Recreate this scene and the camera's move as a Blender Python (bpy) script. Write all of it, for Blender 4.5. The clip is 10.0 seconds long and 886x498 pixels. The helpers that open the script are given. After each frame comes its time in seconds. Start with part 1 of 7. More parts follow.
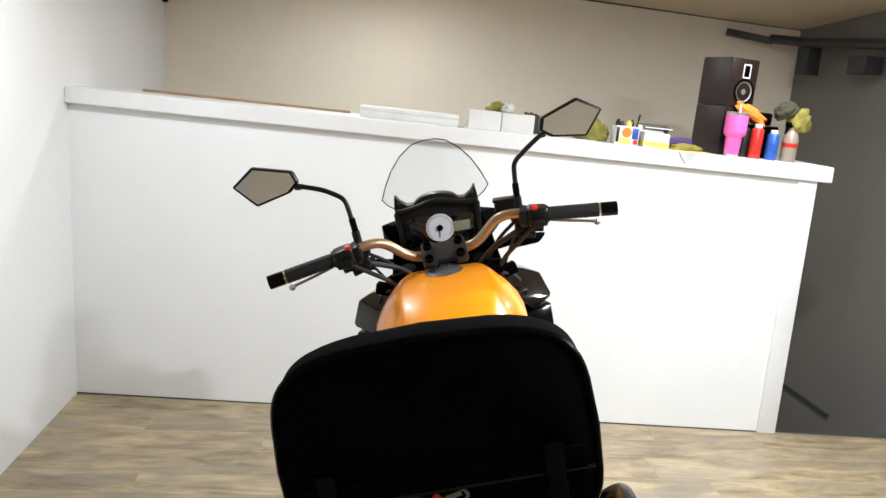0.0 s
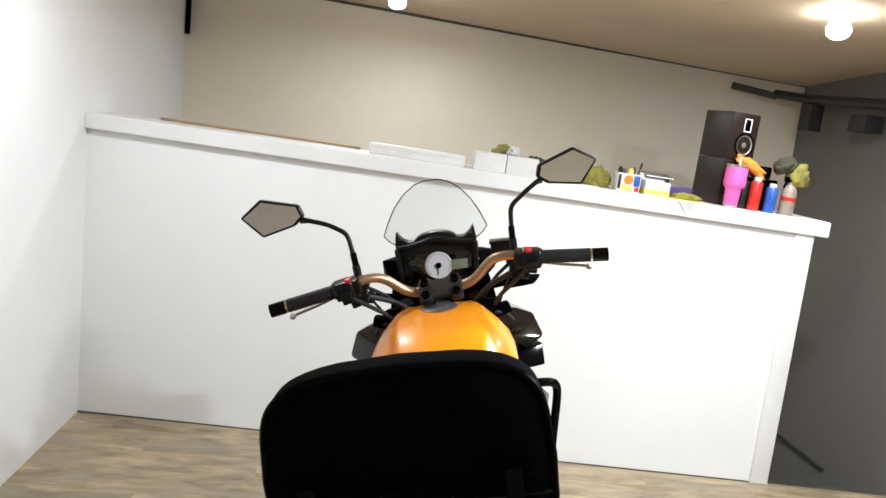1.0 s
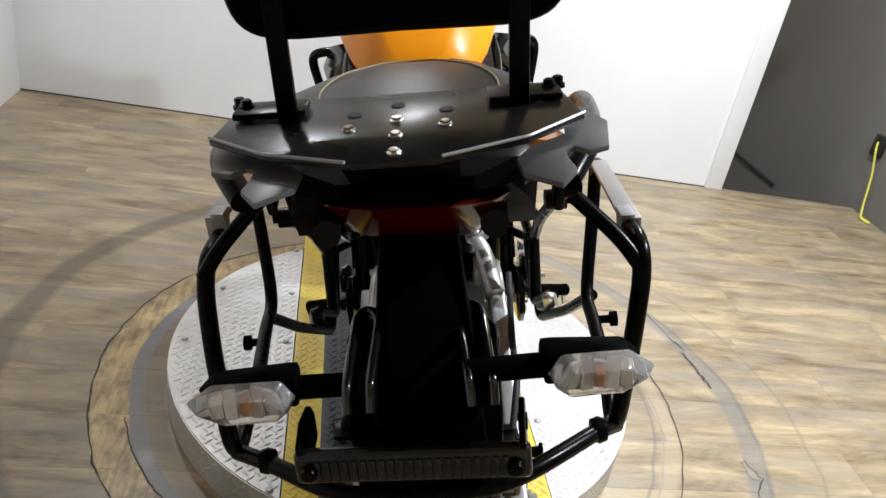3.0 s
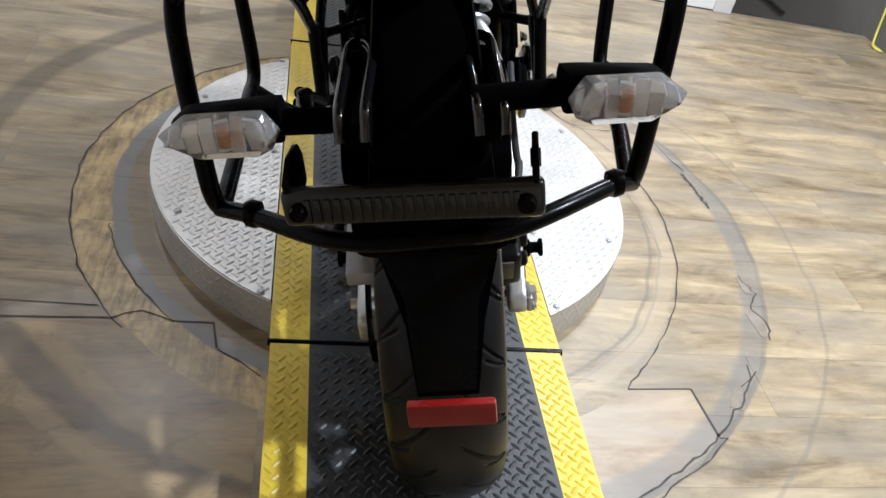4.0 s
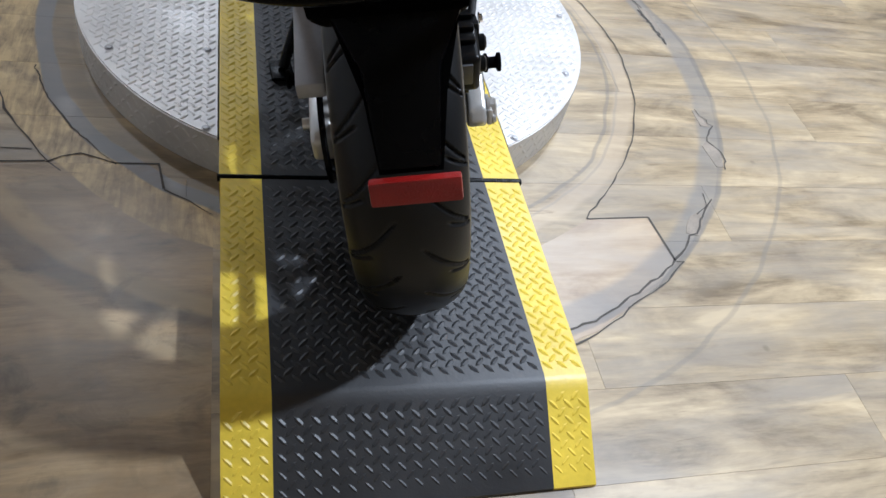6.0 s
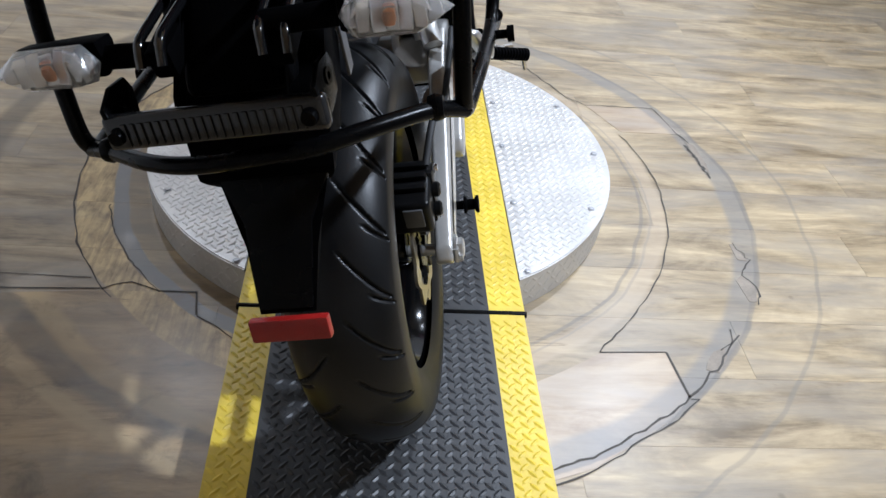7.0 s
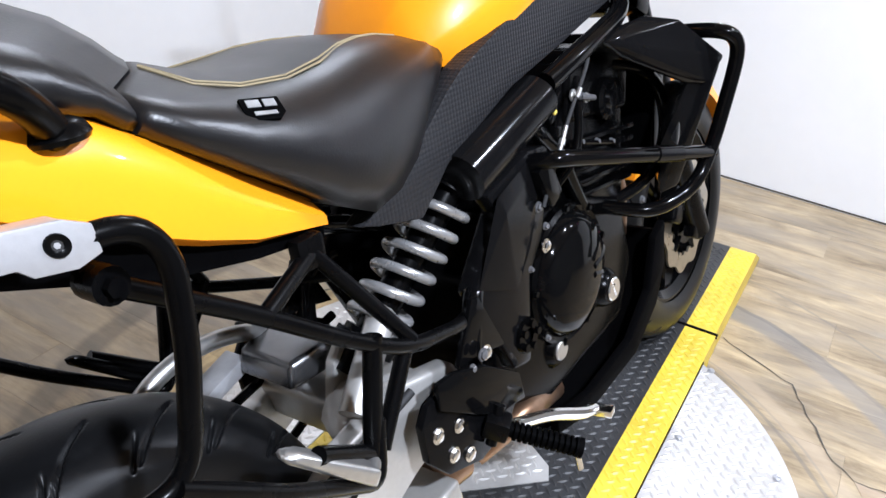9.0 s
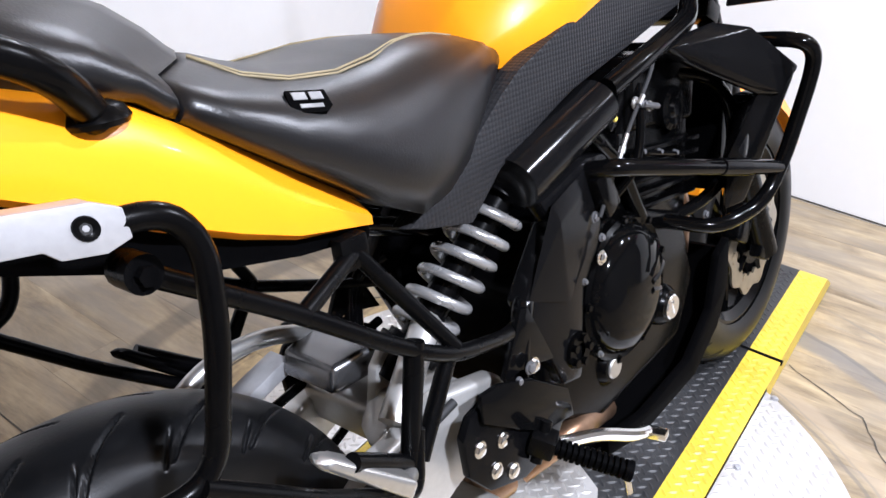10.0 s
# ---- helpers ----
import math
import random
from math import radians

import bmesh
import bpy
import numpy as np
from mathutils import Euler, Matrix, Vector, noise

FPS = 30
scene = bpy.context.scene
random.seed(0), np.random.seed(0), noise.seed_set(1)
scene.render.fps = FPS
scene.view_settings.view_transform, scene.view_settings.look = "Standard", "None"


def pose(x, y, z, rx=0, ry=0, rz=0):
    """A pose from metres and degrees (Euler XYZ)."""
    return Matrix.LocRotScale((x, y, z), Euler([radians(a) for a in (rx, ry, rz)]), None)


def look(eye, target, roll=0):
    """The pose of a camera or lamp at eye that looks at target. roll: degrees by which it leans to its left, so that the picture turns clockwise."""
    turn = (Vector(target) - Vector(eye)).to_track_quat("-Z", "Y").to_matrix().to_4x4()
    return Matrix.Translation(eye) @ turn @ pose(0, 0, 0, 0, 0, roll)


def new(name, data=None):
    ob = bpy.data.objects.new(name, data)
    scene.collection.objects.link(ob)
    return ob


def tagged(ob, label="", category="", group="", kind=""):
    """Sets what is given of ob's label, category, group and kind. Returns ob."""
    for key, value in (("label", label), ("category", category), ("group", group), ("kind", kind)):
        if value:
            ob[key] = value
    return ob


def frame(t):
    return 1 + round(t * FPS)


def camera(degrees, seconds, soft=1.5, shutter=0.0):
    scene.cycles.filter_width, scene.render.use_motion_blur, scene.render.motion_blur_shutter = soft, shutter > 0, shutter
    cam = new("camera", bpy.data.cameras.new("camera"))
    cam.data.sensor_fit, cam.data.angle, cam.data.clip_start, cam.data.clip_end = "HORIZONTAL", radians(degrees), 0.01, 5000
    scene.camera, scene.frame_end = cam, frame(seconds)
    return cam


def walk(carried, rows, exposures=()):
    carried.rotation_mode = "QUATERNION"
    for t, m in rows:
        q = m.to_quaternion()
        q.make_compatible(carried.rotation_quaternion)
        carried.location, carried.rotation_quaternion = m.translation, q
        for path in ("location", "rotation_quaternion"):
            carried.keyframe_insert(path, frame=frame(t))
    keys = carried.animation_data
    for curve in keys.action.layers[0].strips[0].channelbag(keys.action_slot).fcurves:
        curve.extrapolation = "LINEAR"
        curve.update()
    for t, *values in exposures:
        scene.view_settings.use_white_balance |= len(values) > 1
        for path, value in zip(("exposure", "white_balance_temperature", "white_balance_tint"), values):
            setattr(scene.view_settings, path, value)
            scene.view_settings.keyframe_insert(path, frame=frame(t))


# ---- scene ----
cam = camera(60.0, 10.0)
PATH = [
    (0, (-0.334, -1.056, 1.637), (-0.122, 0.889, 1.220), 4.0),
    (0.5, (-0.341, -1.137, 1.667), (-0.168, 0.826, 1.325), 5.9),
    (1, (-0.317, -1.130, 1.658), (-0.130, 0.834, 1.331), 6.4),
    (1.5, (-0.324, -1.111, 1.628), (-0.128, 0.829, 1.185), 7.0),
    (1.9, (-0.318, -1.109, 1.573), (-0.097, 0.794, 0.999), 7.4),
    (2, (-0.320, -1.102, 1.554), (-0.080, 0.786, 0.938), 7.7),
    (2.5, (-0.313, -1.095, 1.472), (-0.026, 0.715, 0.671), 8.8),
    (2.7, (-0.307, -1.091, 1.440), (0.015, 0.688, 0.585), 9.7),
    (3.8, (-0.294, -1.078, 1.293), (0.092, 0.485, 0.106), 12.5),
    (4, (-0.290, -1.076, 1.264), (0.115, 0.429, 0.011), 13.2),
    (4.5, (-0.288, -1.080, 1.205), (0.156, 0.300, -0.173), 16.2),
    (5, (-0.286, -1.089, 1.167), (0.185, 0.218, -0.272), 17.8),
    (5.2, (-0.287, -1.094, 1.154), (0.183, 0.189, -0.307), 18.0),
    (6.3, (-0.286, -1.135, 1.180), (0.260, 0.134, -0.266), 16.1),
    (6.5, (-0.265, -1.150, 1.203), (0.245, 0.168, -0.212), 14.1),
    (6.8, (-0.178, -1.158, 1.232), (0.181, 0.264, -0.128), 7.7),
    (7, (-0.048, -1.184, 1.264), (0.156, 0.344, -0.010), 7.1),
    (7.3, (0.078, -1.181, 1.314), (0.005, 0.436, 0.142), 5.5),
    (7.5, (0.155, -1.132, 1.329), (-0.093, 0.524, 0.236), 5.1),
    (7.8, (0.212, -0.957, 1.319), (-0.039, 0.673, 0.188), 7.9),
    (8, (0.257, -0.851, 1.323), (0.045, 0.796, 0.208), 6.8),
    (8.3, (0.313, -0.712, 1.308), (-0.071, 0.918, 0.214), 3.7),
    (8.5, (0.387, -0.602, 1.303), (-0.199, 1.009, 0.273), 1.8),
    (8.7, (0.425, -0.489, 1.301), (-0.298, 1.060, 0.263), 2.3),
    (9, (0.479, -0.389, 1.289), (-0.370, 1.094, 0.250), 3.1),
    (9.2, (0.498, -0.362, 1.295), (-0.410, 1.083, 0.254), 3.5),
    (9.5, (0.504, -0.341, 1.275), (-0.429, 1.084, 0.228), 2.4),
    (10, (0.479, -0.365, 1.266), (-0.509, 1.047, 0.252), 2.6),
]
# stops and colour temperature by which the clip's camera shifts its picture
EXPOSURES = [(0, 0.1, 6300, 10), (0.5, 0.12, 6300, 10), (1, 0.07, 6300, 10), (1.5, -0.08, 6250, 10), (2.5, -0.04, 6250, 12), (4.5, -0.06, 5800, 12), (6.5, -0.16, 5600, 13), (7.5, -0.18, 5600, 13), (8, -0.2, 5600, 13), (8.5, 0.02, 5700, 14), (9.5, 0.33, 5850, 18), (10, 0.38, 5900, 19)]
walk(cam, [(t, look(eye, target, roll)) for t, eye, target, roll in PATH], EXPOSURES)

# ==== world ====
world = bpy.data.worlds.new("world")
scene.world = world
world.use_nodes = True
world.node_tree.nodes["Background"].inputs[0].default_value = (0.05, 0.05, 0.055, 1)
world.node_tree.nodes["Background"].inputs[1].default_value = 0.3

LAMP_POWER = 46.0
# ceiling lamps: x, y, power factor; the last two are unseen, added as fill
LAMPS = [(1.15, 1.3, 0.95), (1.35, -0.35, 1.9), (1.62, 2.2, 0.2), (-0.3, 3.4, 0.25), (-1.0, 1.7, 0.34)]


# ---- materials ----
def material(name, color, rough=0.5, metal=0.0, var=0.08, scale=6.0, bump=0.0, bscale=80.0, coat=0.0,
             rvar=0.08, per_object=0.0, spec=0.5):
    """Principled surface with two scales of tone variation, uneven gloss and fine relief."""
    m = bpy.data.materials.new(name)
    m.use_nodes = True
    nt = m.node_tree
    b = nt.nodes["Principled BSDF"]
    geo = nt.nodes.new("ShaderNodeNewGeometry")
    n1 = nt.nodes.new("ShaderNodeTexNoise")
    n1.inputs["Scale"].default_value = scale
    n1.inputs["Detail"].default_value = 6
    n2 = nt.nodes.new("ShaderNodeTexNoise")
    n2.inputs["Scale"].default_value = scale * 9
    n2.inputs["Detail"].default_value = 3
    for n in (n1, n2):
        nt.links.new(geo.outputs["Position"], n.inputs["Vector"])
    add = nt.nodes.new("ShaderNodeMath")
    add.operation = "MULTIPLY_ADD"
    nt.links.new(n2.outputs["Fac"], add.inputs[0])
    add.inputs[1].default_value = 0.4
    nt.links.new(n1.outputs["Fac"], add.inputs[2])
    src = add.outputs[0]
    if per_object:
        info = nt.nodes.new("ShaderNodeObjectInfo")
        more = nt.nodes.new("ShaderNodeMath")
        more.operation = "MULTIPLY_ADD"
        nt.links.new(info.outputs["Random"], more.inputs[0])
        more.inputs[1].default_value = per_object
        nt.links.new(src, more.inputs[2])
        src = more.outputs[0]
    ramp = nt.nodes.new("ShaderNodeValToRGB")
    ramp.color_ramp.elements[0].position = 0.35
    ramp.color_ramp.elements[1].position = 1.05 + per_object * 0.5
    ramp.color_ramp.elements[0].color = (*[max(0, c * (1 - var)) for c in color], 1)
    ramp.color_ramp.elements[1].color = (*[min(1, c * (1 + var)) for c in color], 1)
    nt.links.new(src, ramp.inputs[0])
    nt.links.new(ramp.outputs[0], b.inputs["Base Color"])
    rr = nt.nodes.new("ShaderNodeMapRange")
    rr.inputs["To Min"].default_value = max(0.0, rough - rvar)
    rr.inputs["To Max"].default_value = min(1.0, rough + rvar)
    nt.links.new(n1.outputs["Fac"], rr.inputs["Value"])
    nt.links.new(rr.outputs[0], b.inputs["Roughness"])
    b.inputs["Metallic"].default_value = metal
    b.inputs["Specular IOR Level"].default_value = spec
    if coat:
        b.inputs["Coat Weight"].default_value = coat
        b.inputs["Coat Roughness"].default_value = 0.06
    if bump:
        n3 = nt.nodes.new("ShaderNodeTexNoise")
        n3.inputs["Scale"].default_value = bscale
        n3.inputs["Detail"].default_value = 4
        nt.links.new(geo.outputs["Position"], n3.inputs["Vector"])
        bp = nt.nodes.new("ShaderNodeBump")
        bp.inputs["Strength"].default_value = bump
        bp.inputs["Distance"].default_value = 0.002
        nt.links.new(n3.outputs["Fac"], bp.inputs["Height"])
        nt.links.new(bp.outputs[0], b.inputs["Normal"])
    return m


def glow(name, color, strength):
    m = bpy.data.materials.new(name)
    m.use_nodes = True
    b = m.node_tree.nodes["Principled BSDF"]
    b.inputs["Base Color"].default_value = (*color, 1)
    b.inputs["Emission Color"].default_value = (*color, 1)
    b.inputs["Emission Strength"].default_value = strength
    return m


def glassy(name, color, rough=0.02, ior=1.45, alpha=1.0):
    m = bpy.data.materials.new(name)
    m.use_nodes = True
    nt = m.node_tree
    b = nt.nodes["Principled BSDF"]
    b.inputs["Base Color"].default_value = (*color, 1)
    b.inputs["Roughness"].default_value = rough
    b.inputs["IOR"].default_value = ior
    b.inputs["Transmission Weight"].default_value = 1.0
    b.inputs["Alpha"].default_value = alpha
    return m


def dotted(name, color, rough, pitch, height):
    """Plastic with a raised pattern of small cells."""
    m = material(name, color, rough, var=0.15, scale=5, spec=0.08)
    nt = m.node_tree
    b = nt.nodes["Principled BSDF"]
    tc = nt.nodes.new("ShaderNodeTexCoord")
    v = nt.nodes.new("ShaderNodeTexVoronoi")
    v.inputs["Scale"].default_value = 1.0 / pitch
    v.inputs["Randomness"].default_value = 0.0
    nt.links.new(tc.outputs["Object"], v.inputs["Vector"])
    bp = nt.nodes.new("ShaderNodeBump")
    bp.inputs["Strength"].default_value = 0.9
    bp.inputs["Distance"].default_value = height
    bp.invert = True
    nt.links.new(v.outputs["Distance"], bp.inputs["Height"])
    nt.links.new(bp.outputs[0], b.inputs["Normal"])
    return m


def wood_floor(name, light, dark, grey, gloss, scuffs=0.0):
    """Printed vinyl planks: long grain along x, grey weathering, ring scuffs and a painted shadow ring round the
    turntable.
    """
    m = bpy.data.materials.new(name)
    m.use_nodes = True
    nt = m.node_tree
    N, Lk = nt.nodes.new, nt.links.new
    b = nt.nodes["Principled BSDF"]
    geo = N("ShaderNodeNewGeometry")
    info = N("ShaderNodeObjectInfo")
    shift = N("ShaderNodeVectorMath")
    shift.operation = "MULTIPLY_ADD"
    Lk(info.outputs["Random"], shift.inputs[0])
    shift.inputs[1].default_value = (37.0, 11.0, 0.0)
    Lk(geo.outputs["Position"], shift.inputs[2])

    def grain(sx, sy, detail, distort):
        mp = N("ShaderNodeMapping")
        mp.inputs["Scale"].default_value = (sx, sy, 1.0)
        Lk(shift.outputs[0], mp.inputs["Vector"])
        n = N("ShaderNodeTexNoise")
        n.inputs["Scale"].default_value = 1.0
        n.inputs["Detail"].default_value = detail
        n.inputs["Roughness"].default_value = 0.64
        n.inputs["Distortion"].default_value = distort
        Lk(mp.outputs[0], n.inputs["Vector"])
        return n.outputs["Fac"]

    def math_(op, a, c, d=None):
        k = N("ShaderNodeMath")
        k.operation = op
        for i, s in enumerate((a, c, d)):
            if s is None:
                continue
            if isinstance(s, (int, float)):
                k.inputs[i].default_value = s
            else:
                Lk(s, k.inputs[i])
        return k.outputs[0]

    broad = grain(2.4, 11.0, 6, 0.8)
    fine = grain(9.0, 70.0, 5, 0.5)
    flecks = grain(14.0, 120.0, 4, 1.2)
    dirt = grain(4.0, 6.0, 8, 1.0)
    patch = grain(1.7, 8.0, 4, 0.4)
    ramp = N("ShaderNodeValToRGB")
    e = ramp.color_ramp.elements
    e[0].position, e[0].color = 0.36, (*dark, 1)
    e[1].position, e[1].color = 0.68, (*light, 1)
    tone = math_("MULTIPLY_ADD", info.outputs["Random"], 0.05, math_("MULTIPLY_ADD", fine, 0.22, math_("MULTIPLY", broad, 0.81)))
    tone = math_("ADD", tone, math_("MULTIPLY_ADD", flecks, 0.10, -0.05))
    tone = math_("ADD", tone, math_("MULTIPLY_ADD", dirt, 0.28, -0.14))
    Lk(tone, ramp.inputs[0])
    mix = N("ShaderNodeMix")
    mix.data_type = "RGBA"
    Lk(math_("MULTIPLY", N_range(nt, patch, 0.44, 0.66), 0.75), mix.inputs[0])
    Lk(ramp.outputs[0], mix.inputs[6])
    mix.inputs[7].default_value = (*grey, 1)
    # scuffed rings, and one dark ring painted as the turntable's shadow
    sep = N("ShaderNodeSeparateXYZ")
    Lk(geo.outputs["Position"], sep.inputs[0])
    dx = sep.outputs[0]
    dy = math_("SUBTRACT", sep.outputs[1], 0.667)
    rad = math_("SQRT", math_("ADD", math_("MULTIPLY", dx, dx), math_("MULTIPLY", dy, dy)), 0.0)
    wob = N("ShaderNodeTexNoise")
    wob.inputs["Scale"].default_value = 3.5
    wob.inputs["Detail"].default_value = 5
    Lk(geo.outputs["Position"], wob.inputs["Vector"])
    rad = math_("MULTIPLY_ADD", math_("SUBTRACT", wob.outputs["Fac"], 0.5), 0.05, rad)
    out = mix.outputs[2]

    # the worn rings and the painted shadow differ on the two sides of the turntable
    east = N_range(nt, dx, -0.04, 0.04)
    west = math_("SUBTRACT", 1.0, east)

    def ring(r, half, color, amount, patchy=0.3, side=None, edge=0.55, about=None):
        nonlocal out
        dist = rad
        if about:
            ax_, ay_ = math_("SUBTRACT", sep.outputs[0], about[0]), math_("SUBTRACT", sep.outputs[1], about[1])
            dist = math_("SQRT", math_("ADD", math_("MULTIPLY", ax_, ax_), math_("MULTIPLY", ay_, ay_)), 0.0)
            dist = math_("MULTIPLY_ADD", math_("SUBTRACT", wob.outputs["Fac"], 0.5), 0.04, dist)
        d = math_("ABSOLUTE", math_("SUBTRACT", dist, r), 0.0)
        k = N("ShaderNodeMapRange")
        k.interpolation_type = "SMOOTHSTEP"
        k.inputs["From Min"].default_value = half
        k.inputs["From Max"].default_value = half * edge
        Lk(d, k.inputs["Value"])
        a = math_("MULTIPLY", k.outputs[0], math_("MULTIPLY_ADD", worn, patchy * 2, amount - patchy))
        if side is not None:
            a = math_("MULTIPLY", a, side)
        a = math_("MINIMUM", math_("MAXIMUM", a, 0.0), 1.0)
        mx = N("ShaderNodeMix")
        mx.data_type = "RGBA"
        Lk(a, mx.inputs[0])
        Lk(out, mx.inputs[6])
        if isinstance(color, tuple):
            mx.inputs[7].default_value = (*color, 1)
        else:
            Lk(color, mx.inputs[7])
        out = mx.outputs[2]

    worn = grain(3.0, 3.5, 6, 0.6)
    # bare tan band of cross-laid boards, grained round the turntable
    bare = N("ShaderNodeValToRGB")
    bare.color_ramp.elements[0].position, bare.color_ramp.elements[0].color = 0.36, (0.17, 0.115, 0.05, 1)
    bare.color_ramp.elements[1].position, bare.color_ramp.elements[1].color = 0.58, (0.56, 0.41, 0.19, 1)
    Lk(math_("MULTIPLY_ADD", grain(16.0, 16.0, 5, 0.3), 0.5, math_("MULTIPLY", grain(60.0, 9.0, 4, 0.6), 0.5)), bare.inputs[0])
    # shadow at the turntable's west edge, painted into the floor colour
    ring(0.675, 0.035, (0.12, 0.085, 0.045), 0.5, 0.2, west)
    ring(0.779, 0.047, bare.outputs[0], 0.85, 0.15, west, 0.88)
    ring(0.718, 0.022, (0.17, 0.17, 0.175), 0.85, 0.2, west, 0.7)
    ring(0.745, 0.007, (0.13, 0.12, 0.105), 0.55, 0.3, east, 0.3)
    ring(0.785, 0.032, (0.43, 0.34, 0.235), 0.5, 0.25, east, 0.5)
    ring(0.768, 0.005, (0.20, 0.18, 0.15), 0.45, 0.4, east, 0.3)
    ring(1.032, 0.042, (0.17, 0.165, 0.158), 0.62, 0.35, east, 0.5)
    ring(1.062, 0.010, (0.11, 0.105, 0.10), 0.45, 0.5, east, 0.4)
    ring(1.218, 0.008, (0.16, 0.145, 0.12), 0.42, 0.4, east, 0.3)
    ring(1.074, 0.052, (0.095, 0.078, 0.055), 0.62, 0.3, west, 0.4, (-0.02, 0.78))
    if scuffs:
        ring(0.958, 0.032, (0.42, 0.31, 0.15), 0.55, 0.35, west, 0.4)
        ring(1.062, 0.026, (0.40, 0.30, 0.16), 0.55, 0.35, west, 0.4)
    spot = N("ShaderNodeTexVoronoi")
    spot.inputs["Scale"].default_value = 5.5
    Lk(geo.outputs["Position"], spot.inputs["Vector"])
    k = N("ShaderNodeMapRange")
    k.inputs["From Min"].default_value = 0.055
    k.inputs["From Max"].default_value = 0.02
    Lk(spot.outputs["Distance"], k.inputs["Value"])
    mx = N("ShaderNodeMix")
    mx.data_type = "RGBA"
    Lk(math_("MULTIPLY", k.outputs[0], 0.45), mx.inputs[0])
    Lk(out, mx.inputs[6])
    mx.inputs[7].default_value = (0.10, 0.08, 0.05, 1)
    scratch = math_("MULTIPLY", N_range(nt, grain(5.0, 60.0, 2, 1.5), 0.70, 0.76), 0.5)
    my = N("ShaderNodeMix")
    my.data_type = "RGBA"
    Lk(scratch, my.inputs[0])
    Lk(mx.outputs[2], my.inputs[6])
    my.inputs[7].default_value = (*dark, 1)
    top = my.outputs[2]
    for sx, sy, lo, hi, tint in ((7.0, 6.0, 0.56, 0.74, (0.20, 0.17, 0.13)), (4.5, 5.5, 0.46, 0.66, (0.17, 0.10, 0.035)), (9.0, 13.0, 0.54, 0.72, (0.018, 0.014, 0.010))):
        if not scuffs:
            break
        mz = N("ShaderNodeMix")
        mz.data_type = "RGBA"
        Lk(math_("MULTIPLY", N_range(nt, grain(sx, sy, 7, 0.6), lo, hi), scuffs), mz.inputs[0])
        Lk(top, mz.inputs[6])
        mz.inputs[7].default_value = (*tint, 1)
        top = mz.outputs[2]
    Lk(top, b.inputs["Base Color"])
    b.inputs["Specular IOR Level"].default_value = gloss
    rr = N("ShaderNodeMapRange")
    rr.inputs["To Min"].default_value = 0.28
    rr.inputs["To Max"].default_value = 0.5
    Lk(wob.outputs["Fac"], rr.inputs["Value"])
    Lk(rr.outputs[0], b.inputs["Roughness"])
    bp = N("ShaderNodeBump")
    bp.inputs["Strength"].default_value = 0.06
    bp.inputs["Distance"].default_value = 0.001
    Lk(fine, bp.inputs["Height"])
    Lk(bp.outputs[0], b.inputs["Normal"])
    return m


def N_range(nt, value, lo, hi):
    k = nt.nodes.new("ShaderNodeMapRange")
    k.inputs["From Min"].default_value = lo
    k.inputs["From Max"].default_value = hi
    nt.links.new(value, k.inputs["Value"])
    return k.outputs[0]


M_ARM = material("satin_alloy", (0.50, 0.49, 0.47), 0.38, 0.6, var=0.14, scale=12, bump=0.08, bscale=220)
M_WALL = material("white_wall_paint", (0.79, 0.795, 0.80), 0.55, var=0.03, scale=2.0, bump=0.08, bscale=120)
M_LIP = material("white_trim_paint", (0.73, 0.73, 0.735), 0.42, var=0.05, scale=3.0, bump=0.08, bscale=90)
M_CREAM = material("cream_wall_paint", (0.76, 0.68, 0.56), 0.65, var=0.05, scale=1.5, bump=0.15, bscale=100)
M_GREYWALL = material("grey_wall_paint", (0.15, 0.142, 0.13), 0.6, var=0.08, scale=1.6, bump=0.15, bscale=90)
M_WING = material("grey_steel_plate", (0.10, 0.10, 0.105), 0.4, 0.3, var=0.25, scale=12)
M_DARKCHROME = material("dark_polished_alloy", (0.20, 0.20, 0.205), 0.26, 0.9, var=0.2, scale=9)
M_RACK = material("rack_plate_paint", (0.006, 0.006, 0.006), 0.26, var=0.2, scale=9, spec=0.38)
M_CEIL = material("ceiling_paint", (0.72, 0.58, 0.41), 0.7, var=0.06, scale=1.2, bump=0.2, bscale=80)
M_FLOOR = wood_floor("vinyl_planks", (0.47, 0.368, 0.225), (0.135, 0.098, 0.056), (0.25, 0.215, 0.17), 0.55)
M_PATCH = wood_floor("worn_vinyl_patch", (0.44, 0.34, 0.225), (0.22, 0.15, 0.09), (0.36, 0.30, 0.235), 0.7)
M_BROWNPATCH = wood_floor("worn_brown_patch", (0.40, 0.285, 0.15), (0.10, 0.066, 0.032), (0.24, 0.19, 0.13), 0.5, 0.45)
M_CHIP = material("bare_grey_screed", (0.22, 0.185, 0.145), 0.7, var=0.3, scale=18, bump=0.2, bscale=140)
M_CRACK = material("dark_crack", (0.06, 0.052, 0.044), 0.8, var=0.3, scale=20)
M_ALU = material("scuffed_tread_aluminium", (0.56, 0.545, 0.525), 0.42, 0.5, var=0.18, scale=6, bump=0.12, bscale=160, rvar=0.12)
M_BLACKPLATE = material("black_painted_tread", (0.02, 0.0203, 0.0215), 0.46, var=0.5, scale=5, bump=0.15, bscale=200, rvar=0.1, spec=0.5)
M_YELLOWPLATE = material("yellow_painted_tread", (0.66, 0.48, 0.04), 0.42, var=0.25, scale=9, bump=0.12, bscale=150, rvar=0.1)
M_RUBBERLINE = material("black_rubber", (0.012, 0.012, 0.013), 0.7, var=0.2)
